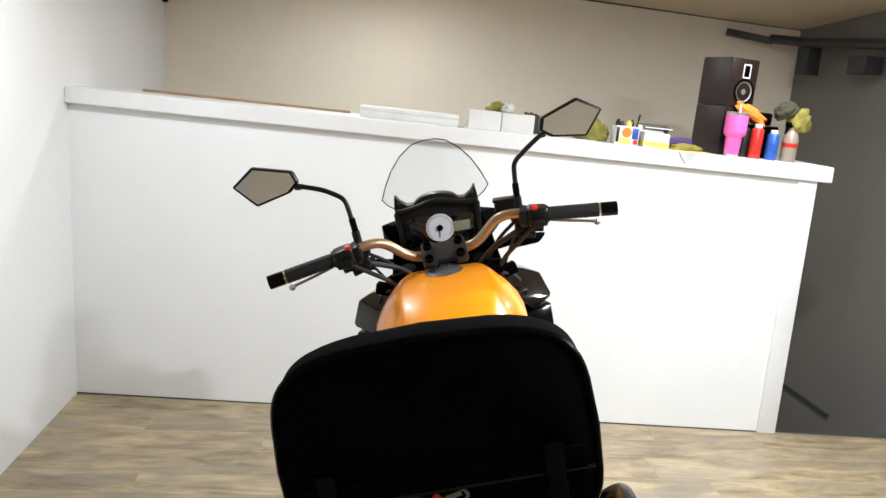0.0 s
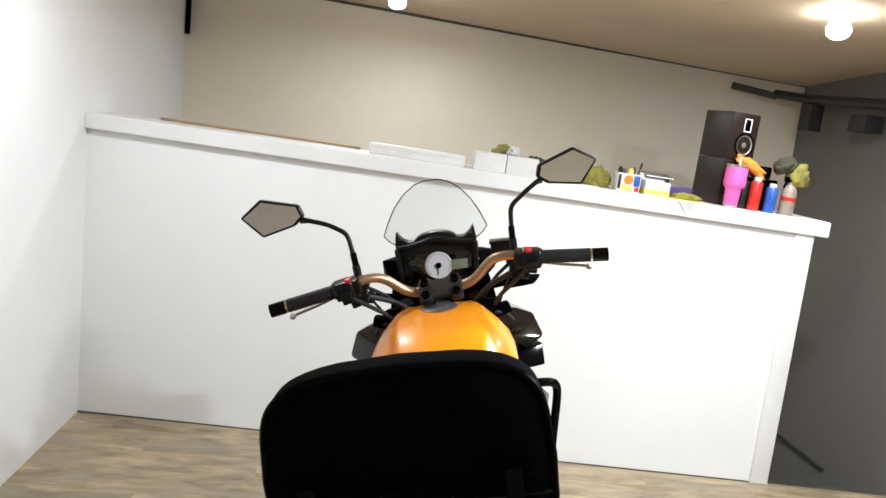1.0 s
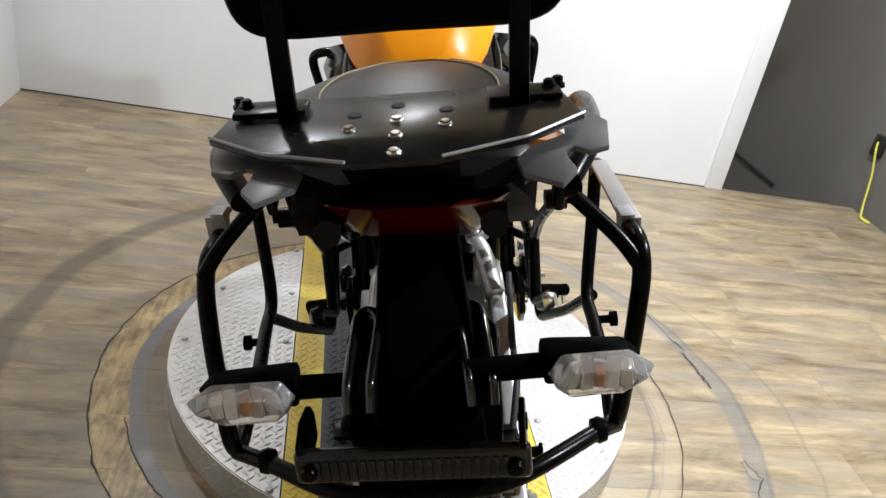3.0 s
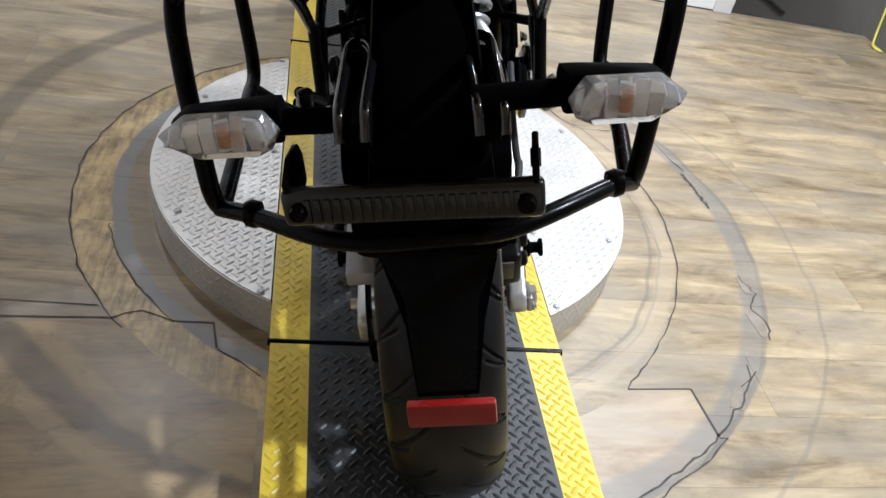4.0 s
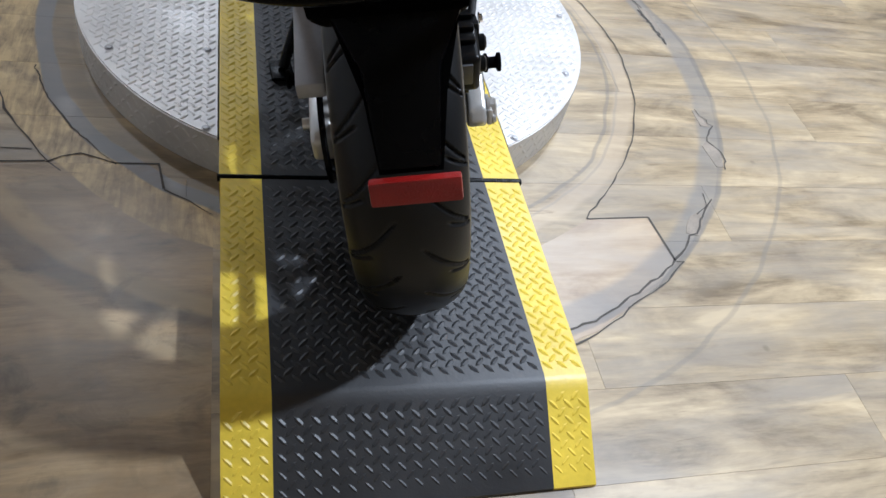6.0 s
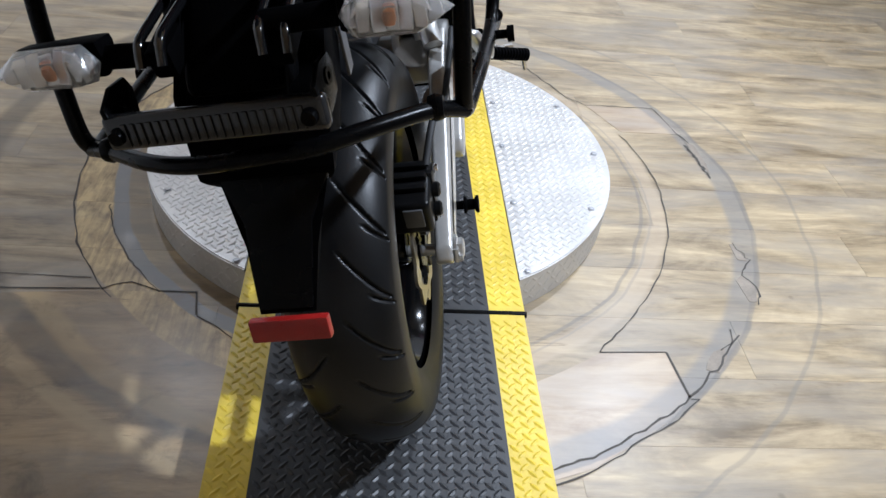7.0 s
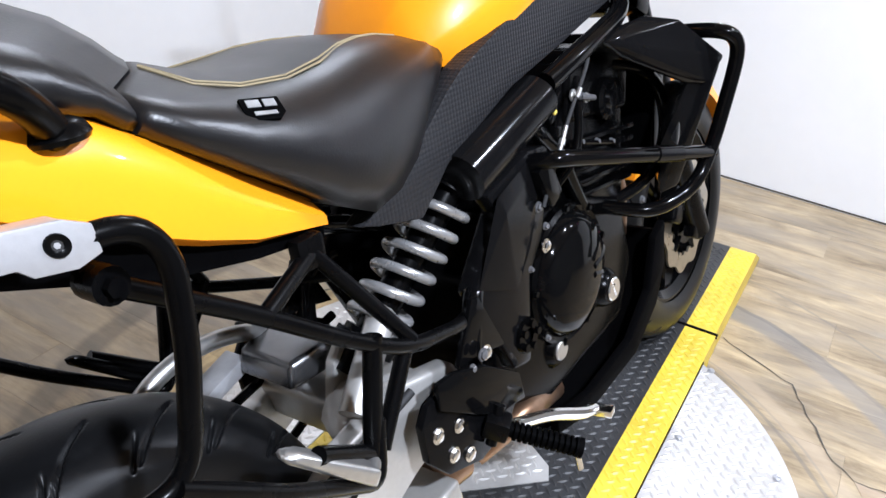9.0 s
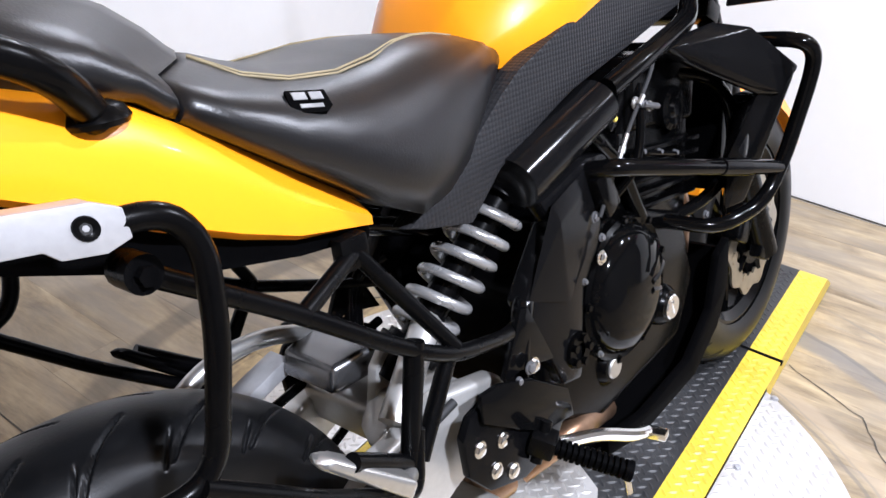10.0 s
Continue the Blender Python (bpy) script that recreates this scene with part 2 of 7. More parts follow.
M_YELLOW = material("yellow_orange_gloss_paint", (1.0, 0.338, 0.004), 0.34, var=0.02, scale=3, coat=0.3, rvar=0.03, spec=0.3)
M_BLACKGLOSS = material("black_gloss_plastic", (0.0018, 0.0018, 0.00202), 0.13, var=0.2, spec=0.14)
M_BLACK = material("black_satin_coat", (0.0016, 0.0016, 0.00179), 0.27, var=0.3, scale=14, bump=0.04, bscale=300, spec=0.085)
M_BLACKMATT = material("black_matt_plastic", (0.0016, 0.0016, 0.00179), 0.5, var=0.25, scale=10, bump=0.12, bscale=400, spec=0.008)
M_GREYGLOSS = material("dark_grey_metallic_cover", (0.003, 0.003, 0.00336), 0.12, 0.03, var=0.25, scale=6, spec=0.07)
M_ENGINE = material("black_engine_paint", (0.0012, 0.0012, 0.00134), 0.2, 0.0, var=0.35, scale=12, bump=0.06, bscale=250, spec=0.07)
M_TEXTURED = dotted("cell_textured_plastic", (0.019, 0.019, 0.0205), 0.4, 0.0062, 0.0015)
M_LEATHER = material("black_vinyl_leather", (0.005, 0.005, 0.0058), 0.35, var=0.25, scale=7, bump=0.12, bscale=420, rvar=0.07, spec=0.44)
M_FABRIC = material("black_cordura", (0.0035, 0.0035, 0.005), 0.8, var=0.25, scale=10, bump=0.4, bscale=900, spec=0.02)
M_STITCH = material("tan_thread", (0.24, 0.195, 0.11), 0.7, var=0.15, scale=60)
M_TYRE = material("tyre_rubber", (0.0032, 0.0033, 0.0037), 0.38, var=0.3, scale=12, bump=0.08, bscale=350, rvar=0.08, spec=0.26)
M_SILVER = material("cast_aluminium", (0.52, 0.515, 0.50), 0.32, 0.85, var=0.16, scale=14, bump=0.08, bscale=220)
M_CHROME = material("polished_steel", (0.78, 0.78, 0.78), 0.16, 1.0, var=0.06, scale=30)
M_ROTOR = material("brake_rotor_steel", (0.36, 0.32, 0.25), 0.3, 0.9, var=0.2, scale=40)
M_RAIL = material("silver_painted_rail", (0.36, 0.36, 0.37), 0.36, 0.35, var=0.15, scale=14, bump=0.1, bscale=200)
M_BRONZE = material("bronze_anodised_tube", (0.36, 0.255, 0.165), 0.38, 0.75, var=0.1, scale=20)
M_SPRING = material("silver_spring_paint", (0.36, 0.36, 0.36), 0.28, 0.6, var=0.1, scale=30)
M_BARPLASTIC = material("bar_plastic", (0.007, 0.007, 0.0075), 0.36, var=0.25, scale=30, bump=0.08, bscale=400, spec=0.28)
M_SHROUD = material("grey_black_shroud", (0.004, 0.004, 0.0044), 0.13, var=0.2, scale=9, bump=0.04, bscale=500, spec=0.09)
M_COVER = material("crisp_black_cover", (0.0022, 0.0022, 0.0024), 0.09, var=0.2, scale=9, spec=0.09)
M_FAIRING = material("polished_black_fairing", (0.004, 0.004, 0.0045), 0.08, var=0.15, spec=0.9, rvar=0.03)
M_PIPE = material("heat_stained_steel", (0.26, 0.16, 0.10), 0.35, 0.9, var=0.4, scale=10)
M_RED = material("red_lens", (0.06, 0.0015, 0.0015), 0.15, var=0.3, scale=40, spec=0.3)
M_REFLECTOR = material("red_reflector", (0.26, 0.010, 0.008), 0.3, var=0.15, scale=40, bump=0.3, bscale=500)
M_SMOKED = material("smoked_plastic", (0.009, 0.009, 0.0095), 0.18, var=0.2, spec=0.5)
M_LENS = material("clear_lens", (0.90, 0.91, 0.93), 0.06, var=0.1, scale=50, bump=0.35, bscale=90)
M_LENS.node_tree.nodes["Principled BSDF"].inputs["Transmission Weight"].default_value = 0.88
M_AMBER = material("amber_bulb", (0.42, 0.14, 0.04), 0.3, var=0.3, scale=60)
M_SHELL = material("bright_reflector_shell", (0.85, 0.85, 0.86), 0.22, 0.6, var=0.15, scale=90)
M_SCREEN = glassy("windscreen_acrylic", (0.86, 0.88, 0.88), 0.02, 1.3)
M_MIRROR = material("mirror_glass", (0.80, 0.80, 0.80), 0.02, 1.0, var=0.0, rvar=0.0)
M_DIAL = material("white_dial", (0.72, 0.73, 0.80), 0.4, var=0.03)
M_LCD = material("grey_green_lcd", (0.22, 0.25, 0.18), 0.25, var=0.08)
M_REDPLASTIC = material("red_switch", (0.65, 0.03, 0.02), 0.4, var=0.08)
M_FADEDMARK = material("faded_print", (0.22, 0.22, 0.22), 0.6, var=0.3, scale=60)
M_WHITEMARK = material("white_print", (0.7, 0.7, 0.7), 0.5, var=0.05)
M_CARD = material("white_cardboard", (0.62, 0.61, 0.59), 0.7, var=0.1, scale=8, bump=0.1)
M_DARKCARD = material("brown_card", (0.09, 0.075, 0.06), 0.7, var=0.2, scale=12, bump=0.1)
M_GRIP = material("grip_rubber", (0.018, 0.018, 0.019), 0.6, var=0.25, scale=30, bump=0.15, bscale=500, spec=0.25)
M_CLAMP = material("cast_grey_clamp", (0.035, 0.034, 0.032), 0.45, 0.3, var=0.2, scale=25, bump=0.1, bscale=400, spec=0.3)
M_DARKOLIVE = material("dark_work_glove", (0.035, 0.033, 0.015), 0.9, var=0.4, scale=25, bump=0.5, bscale=300)
M_BAG = material("grey_plastic_bag", (0.45, 0.45, 0.44), 0.35, var=0.2, scale=30)
M_WALNUT = material("dark_walnut_veneer", (0.014, 0.0055, 0.004), 0.4, var=0.35, scale=12)
M_OLIVE = material("olive_cloth", (0.19, 0.165, 0.03), 0.9, var=0.5, scale=25, bump=0.6, bscale=300)
M_ORANGECLOTH = material("orange_cloth", (0.75, 0.20, 0.02), 0.85, var=0.15, scale=25, bump=0.4, bscale=300)
M_PINK = material("pink_powder_coat", (0.78, 0.13, 0.44), 0.38, var=0.05)
M_REDCAN = material("red_can_print", (0.55, 0.03, 0.02), 0.3, 0.2, var=0.2, scale=40)
M_BLUECAN = material("blue_can_print", (0.03, 0.10, 0.42), 0.3, 0.2, var=0.35, scale=40)
M_BLACKCAN = material("black_can_print", (0.012, 0.014, 0.014), 0.35, 0.2, var=0.2)
M_CLEARBOTTLE = material("cloudy_bottle", (0.26, 0.20, 0.16), 0.35, var=0.15, scale=20)
M_YELLOWCARD = material("yellow_carton", (0.70, 0.55, 0.10), 0.6, var=0.25, scale=30)
M_PURPLE = material("purple_plastic", (0.06, 0.03, 0.14), 0.5, var=0.2)
M_OUTLET = material("black_outlet", (0.015, 0.015, 0.015), 0.5, var=0.1)
M_CABLE = material("yellow_cable", (0.70, 0.66, 0.10), 0.5, var=0.1)
M_BRACKET = material("dark_grey_bracket_paint", (0.022, 0.022, 0.024), 0.5, var=0.3, scale=8)
M_CALIPER = material("black_cast_caliper", (0.0035, 0.0035, 0.0038), 0.34, var=0.3, scale=30, bump=0.1, bscale=300, spec=0.16)
M_SEAM = material("open_ceiling_seam", (0.10, 0.08, 0.06), 0.8, var=0.5, scale=9)
M_BROWNEDGE = material("brown_bare_wood", (0.30, 0.20, 0.11), 0.6, var=0.3, scale=20)
M_BULB = glow("lamp_bulb", (1.0, 0.98, 0.95), 40.0)


# ---- mesh helpers ----
def part(name, bm, mat, parent=None, label="", sharp=38.0):
    bm.normal_update()
    me = bpy.data.meshes.new(name)
    bm.to_mesh(me)
    bm.free()
    me.materials.append(mat)
    me.shade_smooth()
    me.set_sharp_from_angle(angle=radians(sharp))
    ob = new(name, me)
    if parent is not None:
        ob.parent = parent
    if label:
        tagged(ob, label)
    return ob


def add(*bms):
    """Joins meshes into the first."""
    base = bms[0]
    for o in bms[1:]:
        me = bpy.data.meshes.new("tmp")
        o.to_mesh(me)
        o.free()
        base.from_mesh(me)
        bpy.data.meshes.remove(me)
    return base


def flip(bm):
    """The mirror image across x = 0."""
    bmesh.ops.transform(bm, matrix=Matrix.Diagonal((-1, 1, 1, 1)), verts=bm.verts)
    bmesh.ops.reverse_faces(bm, faces=bm.faces)
    return bm


def moved(bm, m):
    bmesh.ops.transform(bm, matrix=m, verts=bm.verts)
    return bm


def box(size, at=(0, 0, 0), rot=(0, 0, 0), bev=0.003, seg=2):
    bm = bmesh.new()
    bmesh.ops.create_cube(bm, size=1.0, matrix=Matrix.Diagonal((*size, 1)))
    if bev:
        bmesh.ops.bevel(bm, geom=bm.edges[:], offset=min(bev, 0.45 * min(size)), segments=seg, affect="EDGES", profile=0.6)
    return moved(bm, pose(*at, *rot))


def prism(poly, axis, lo, hi, bev=0.0, seg=2):
    """A polygon in the plane across axis, pulled from lo to hi."""
    bm = bmesh.new()

    def vert(p, h):
        return {"x": (h, p[0], p[1]), "y": (p[0], h, p[1]), "z": (p[0], p[1], h)}[axis]

    a = [bm.verts.new(vert(p, lo)) for p in poly]
    c = [bm.verts.new(vert(p, hi)) for p in poly]
    n = len(poly)
    bm.faces.new(a)
    bm.faces.new(c[::-1])
    for i in range(n):
        bm.faces.new((a[i], c[i], c[(i + 1) % n], a[(i + 1) % n]))
    bmesh.ops.recalc_face_normals(bm, faces=bm.faces)
    if bev:
        bmesh.ops.bevel(bm, geom=bm.edges[:], offset=bev, segments=seg, affect="EDGES", profile=0.6)
    return bm


def rounded(points, fillet, steps=5):
    """A polyline with its corners rounded."""
    pts = [Vector(p) for p in points]
    out = [pts[0]]
    for a, p, c in zip(pts, pts[1:], pts[2:]):
        d1, d2 = (a - p), (c - p)
        k1 = min(fillet, d1.length * 0.48)
        k2 = min(fillet, d2.length * 0.48)
        s, e = p + d1.normalized() * k1, p + d2.normalized() * k2
        for i in range(steps + 1):
            t = i / steps
            out.append(s * (1 - t) ** 2 + p * 2 * t * (1 - t) + e * t * t)
    out.append(pts[-1])
    return out


def tube(points, r, fillet=0.03, seg=12, steps=5, flat=1.0, caps=True):
    """A round bar along a polyline."""
    pts = rounded(points, fillet, steps) if len(points) > 2 and fillet else [Vector(p) for p in points]
    bm = bmesh.new()
    rings = []
    prev = None
    for i, p in enumerate(pts):
        d = (pts[min(i + 1, len(pts) - 1)] - pts[max(i - 1, 0)]).normalized()
        if prev is None:
            u = d.orthogonal().normalized()
        else:
            u = (prev - d * prev.dot(d)).normalized()
        prev = u
        v = d.cross(u)
        rr = r[i] if isinstance(r, (list, tuple)) else r
        rings.append([bm.verts.new(p + (u * math.cos(a) * flat + v * math.sin(a)) * rr)
                      for a in (2 * math.pi * k / seg for k in range(seg))])
    for a, c in zip(rings, rings[1:]):
        for k in range(seg):
            bm.faces.new((a[k], a[(k + 1) % seg], c[(k + 1) % seg], c[k]))
    if caps:
        bm.faces.new(rings[0][::-1])
        bm.faces.new(rings[-1])
    bmesh.ops.recalc_face_normals(bm, faces=bm.faces)
    return bm


def lathe(profile, axis="x", at=(0, 0, 0), seg=40, closed=False):
    """A profile of (radius, height) turned round an axis through at."""
    bm = bmesh.new()
    rings = []
    for k in range(seg):
        a = 2 * math.pi * k / seg
        c, s = math.cos(a), math.sin(a)
        ring = []
        for r, h in profile:
            p = {"x": (h, r * c, r * s), "y": (r * s, h, r * c), "z": (r * c, r * s, h)}[axis]
            ring.append(bm.verts.new(Vector(p) + Vector(at)))
        rings.append(ring)
    m = len(profile)
    for k in range(seg):
        a, c = rings[k], rings[(k + 1) % seg]
        for i in range(m if closed else m - 1):
            j = (i + 1) % m
            bm.faces.new((a[i], a[j], c[j], c[i]))
    bmesh.ops.remove_doubles(bm, verts=bm.verts, dist=1e-6)
    bmesh.ops.recalc_face_normals(bm, faces=bm.faces)
    return bm


def loft(rings, caps=True, closed=True):
    bm = bmesh.new()
    vs = [[bm.verts.new(p) for p in ring] for ring in rings]
    n = len(vs[0])
    for a, c in zip(vs, vs[1:]):
        for k in range(n if closed else n - 1):
            bm.faces.new((a[k], a[(k + 1) % n], c[(k + 1) % n], c[k]))
    if caps:
        bm.faces.new(vs[0][::-1])
        bm.faces.new(vs[-1])
    bmesh.ops.recalc_face_normals(bm, faces=bm.faces)
    return bm


def hull(points, bev=0.006, seg=2):
    bm = bmesh.new()
    for p in points:
        bm.verts.new(p)
    bmesh.ops.convex_hull(bm, input=bm.verts)
    loose = [v for v in bm.verts if not v.link_faces]
    bmesh.ops.delete(bm, geom=loose, context="VERTS")
    bmesh.ops.dissolve_limit(bm, angle_limit=radians(4), verts=bm.verts, edges=bm.edges)
    if bev:
        bmesh.ops.bevel(bm, geom=bm.edges[:], offset=bev, segments=seg, affect="EDGES", profile=0.6)
    bmesh.ops.recalc_face_normals(bm, faces=bm.faces)
    return bm


def bolt(at, r=0.008, h=0.006, axis="x"):
    """A hexagon bolt head with a washer."""
    bm = lathe([(0, 0), (r * 1.35, 0), (r * 1.35, h * 0.3), (0, h * 0.3)], axis, at, 14)
    return add(bm, lathe([(0, 0), (r, 0), (r, h * 0.85), (r * 0.8, h), (0, h)], axis, at, 6))


def ribbon(points, width, z):
    """A thin flat line on the floor."""
    bm = bmesh.new()
    rows = []
    for i, p in enumerate(points):
        p = Vector((*p, z))
        a, c = points[max(0, i - 1)], points[min(len(points) - 1, i + 1)]
        d = Vector((c[0] - a[0], c[1] - a[1], 0)).normalized()
        n = Vector((-d.y, d.x, 0)) * width * (0.35 + 0.65 * random.random()) * 0.5
        rows.append((bm.verts.new(p + n), bm.verts.new(p - n)))
    for a, c in zip(rows, rows[1:]):
        bm.faces.new((a[0], a[1], c[1], c[0]))
    bmesh.ops.recalc_face_normals(bm, faces=bm.faces)
    return bm


def thing(name, label, category, group="", kind="", at=(0, 0, 0)):
    e = new(name)
    e.empty_display_size = 0.05
    e.location = at
    return tagged(e, label, category, group, kind)


# ---- the room ----
X0, X1, YB = -1.72, 2.58, -3.6
SLOPE = -0.0785


def front(x):
    """The line of the half wall's face."""
    return 2.715 + SLOPE * (x + 1.715)


def lip_top(x):
    return 1.514 - 0.0371 * (x + 1.72)


def wall(name, bm, mat, label):
    return tagged(part(name, bm, mat), label, "wall", kind="structure")


wall("wall_west", box((0.12, 8.4, 4.4), (X0 - 0.06, 0.55, 0.9), bev=0), M_WALL, "plain white painted wall beside the turntable")
wall("wall_east", box((0.12, 8.4, 4.4), (X1 + 0.06, 0.55, 0.9), bev=0), M_GREYWALL, "grey painted wall running down into the stairwell")
wall("wall_south", box((4.54, 0.12, 4.4), (0.43, YB - 0.06, 0.9), bev=0), M_CREAM, "plain cream painted wall of the showroom")
bk = prism([(X0, 4.47), (X1, 4.13), (X1, 4.27), (X0, 4.61)], "z", -1.3, 3.0)
wall("wall_north", bk, M_CREAM, "cream painted wall behind the stairwell")
ce = prism([(X0, YB), (X1, YB), (X1, 4.3), (X0, 4.6)], "z", 0.0, 0.1)
for v in ce.verts:
    v.co.z += 2.46 - 0.07 * (v.co.x + 1.72) if v.co.y > 0 else 2.75 - 0.02 * (v.co.x + 1.72)
tagged(part("ceiling", ce, M_CEIL), "cream painted sloping ceiling", "ceiling", kind="structure")
st = prism([(X0, front(X0) + 0.14), (X1, front(X1) + 0.1), (X1, 4.2), (X0, 4.5)], "z", -1.35, -1.25)
tagged(part("stairwell_floor", st, M_GREYWALL), "grey floor at the foot of the stairwell", "floor", kind="structure")

# the half wall with its ledge
hw_face = [(X0, front(X0)), (1.825, front(1.825)), (1.825, front(1.825) + 0.12), (X0, front(X0) + 0.12)]
hb = prism(hw_face, "z", -1.25, 0.0)
for v in hb.verts:
    if v.co.z > -0.5:
        v.co.z = lip_top(v.co.x) - 0.072
half_wall = wall("half_wall", hb, M_WALL, "white boarded half wall in front of the stairwell")
lp = prism([(X0, front(X0) - 0.035), (1.885, front(1.885) - 0.035), (1.885, front(1.885) + 0.34), (X0, front(X0) + 0.34)], "z", 0.0, 0.075)
for v in lp.verts:
    v.co.z += lip_top(v.co.x) - 0.075
bmesh.ops.bevel(lp, geom=lp.edges[:], offset=0.004, segments=2, affect="EDGES")
ledge = tagged(part("ledge", lp, M_LIP), "white painted wooden ledge on the half wall", "ledge", kind="structure")
pb = prism([(1.735, front(1.735) - 0.014), (1.827, front(1.827) - 0.014), (1.827, front(1.827) + 0.004), (1.735, front(1.735) + 0.004)], "z", 0.001, 1.31, 0.003)
tagged(part("trim", pb, M_LIP), "white corner board of the half wall", "trim", kind="structure")
eb = prism([(-1.45, front(-1.45) + 0.27), (-0.42, front(-0.42) + 0.27), (-0.42, front(-0.42) + 0.3), (-1.45, front(-1.45) + 0.3)], "z", 0.0, 0.012)
for v in eb.verts:
    v.co.z += lip_top(v.co.x) + 0.001
tagged(part("trim", eb, M_BROWNEDGE), "bare brown wooden strip along the ledge", "trim", kind="structure")
nb = prism([(1.825, front(1.825) - 0.02), (2.46, front(2.46) - 0.02), (2.46, front(2.46) + 0.02), (1.825, front(1.825) + 0.02)], "z", 0.001, 0.012, 0.003)
tagged(part("trim", nb, M_CHROME), "bright metal edge at the top of the stairs", "trim", kind="structure")
gp = prism([(X0, front(X0) - 0.0035), (1.735, front(1.735) - 0.0035), (1.735, front(1.735) - 0.0005), (X0, front(X0) - 0.0005)], "z", 0.0005, 0.006)
tagged(part("trim", gp, M_CRACK), "dark gap line at the foot of the half wall", "trim", kind="structure")
sk = tube([(X1 - 0.012, 3.10, -0.19), (X1 - 0.012, 3.64, -0.2)], 0.010)
tagged(part("stair_rail", sk, M_BRACKET), "thin black rail on the stairwell wall", "handrail")

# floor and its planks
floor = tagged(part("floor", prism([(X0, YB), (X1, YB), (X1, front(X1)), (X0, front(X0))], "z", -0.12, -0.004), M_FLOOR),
               "wood-look vinyl plank floor, scuffed in rings, shade painted beside the turntable", "floor", kind="structure")

# ---- turntable and runway ----
TY, TR, TH = 0.667, 0.635, 0.10
YEL, BLK = 0.305, 0.228


def lugs(places, length, width, height):
    """Raised lens-shaped treads at (x, y, z, turn, lean) places, in one mesh; lean tips a tread on to a slope or a side."""
    verts, faces = [], []
    for origin, axis_u, axis_v, axis_n in places:
        b = len(verts)
        for u, v, n in ((-0.5, 0, 0), (-0.2, 0.5, 0), (0.2, 0.5, 0), (0.5, 0, 0), (0.2, -0.5, 0), (-0.2, -0.5, 0), (-0.26, 0, 1), (0.26, 0, 1)):
            verts.append(tuple(origin + axis_u * u * length + axis_v * v * width + axis_n * n * height))
        for f in ((0, 6, 1), (1, 6, 7, 2), (2, 7, 3), (3, 7, 4), (4, 7, 6, 5), (5, 6, 0)):
            faces.append(tuple(b + i for i in f[::-1]))
    me = bpy.data.meshes.new("tread")
    me.from_pydata(verts, [], faces)
    me.update()
    return me


def tread_object(name, me, mat, parent):
    me.materials.append(mat)
    ob = new(name, me)
    ob.parent = parent
    ob["kind"] = "stuff"
    return ob


PITCH = 0.0188


def tread_places(inside, x0, x1, y0, y1, height, lean=0.0, pivot=0.0):
    """Checker plate: bars on a slanting grid, each pointing at the middle of the next."""
    out = []
    n = int((x1 - x0 + y1 - y0) / PITCH) + 2
    q = math.sqrt(0.5)
    axes = (Vector((q, q, 0)), Vector((-q, q, 0)))
    R = Matrix.Rotation(lean, 3, "X")
    up = Vector((0, 0, 1))
    for i in range(-n, n):
        for j in range(-n, n):
            p = axes[0] * (i * PITCH) + axes[1] * (j * PITCH)
            x, y = (x0 + x1) / 2 + p.x, (y0 + y1) / 2 + p.y
            if not (x0 + 0.007 < x < x1 - 0.007 and y0 + 0.007 < y < y1 - 0.002 and inside(x, y)):
                continue
            u, v = (axes[0], axes[1]) if (i + j) % 2 else (axes[1], -axes[0])
            o = Vector((x, y, height))
            m = up
            if lean:
                base = Vector((0, pivot, height))
                o, u, v, m = base + R @ (o - base), R @ u, R @ v, R @ up
            out.append((o, u, v, m))
    return out


turntable = thing("turntable", "round raised turntable of scuffed aluminium tread plate on the floor", "turntable", at=(0, 0, 0))
half = math.asin(YEL / TR)
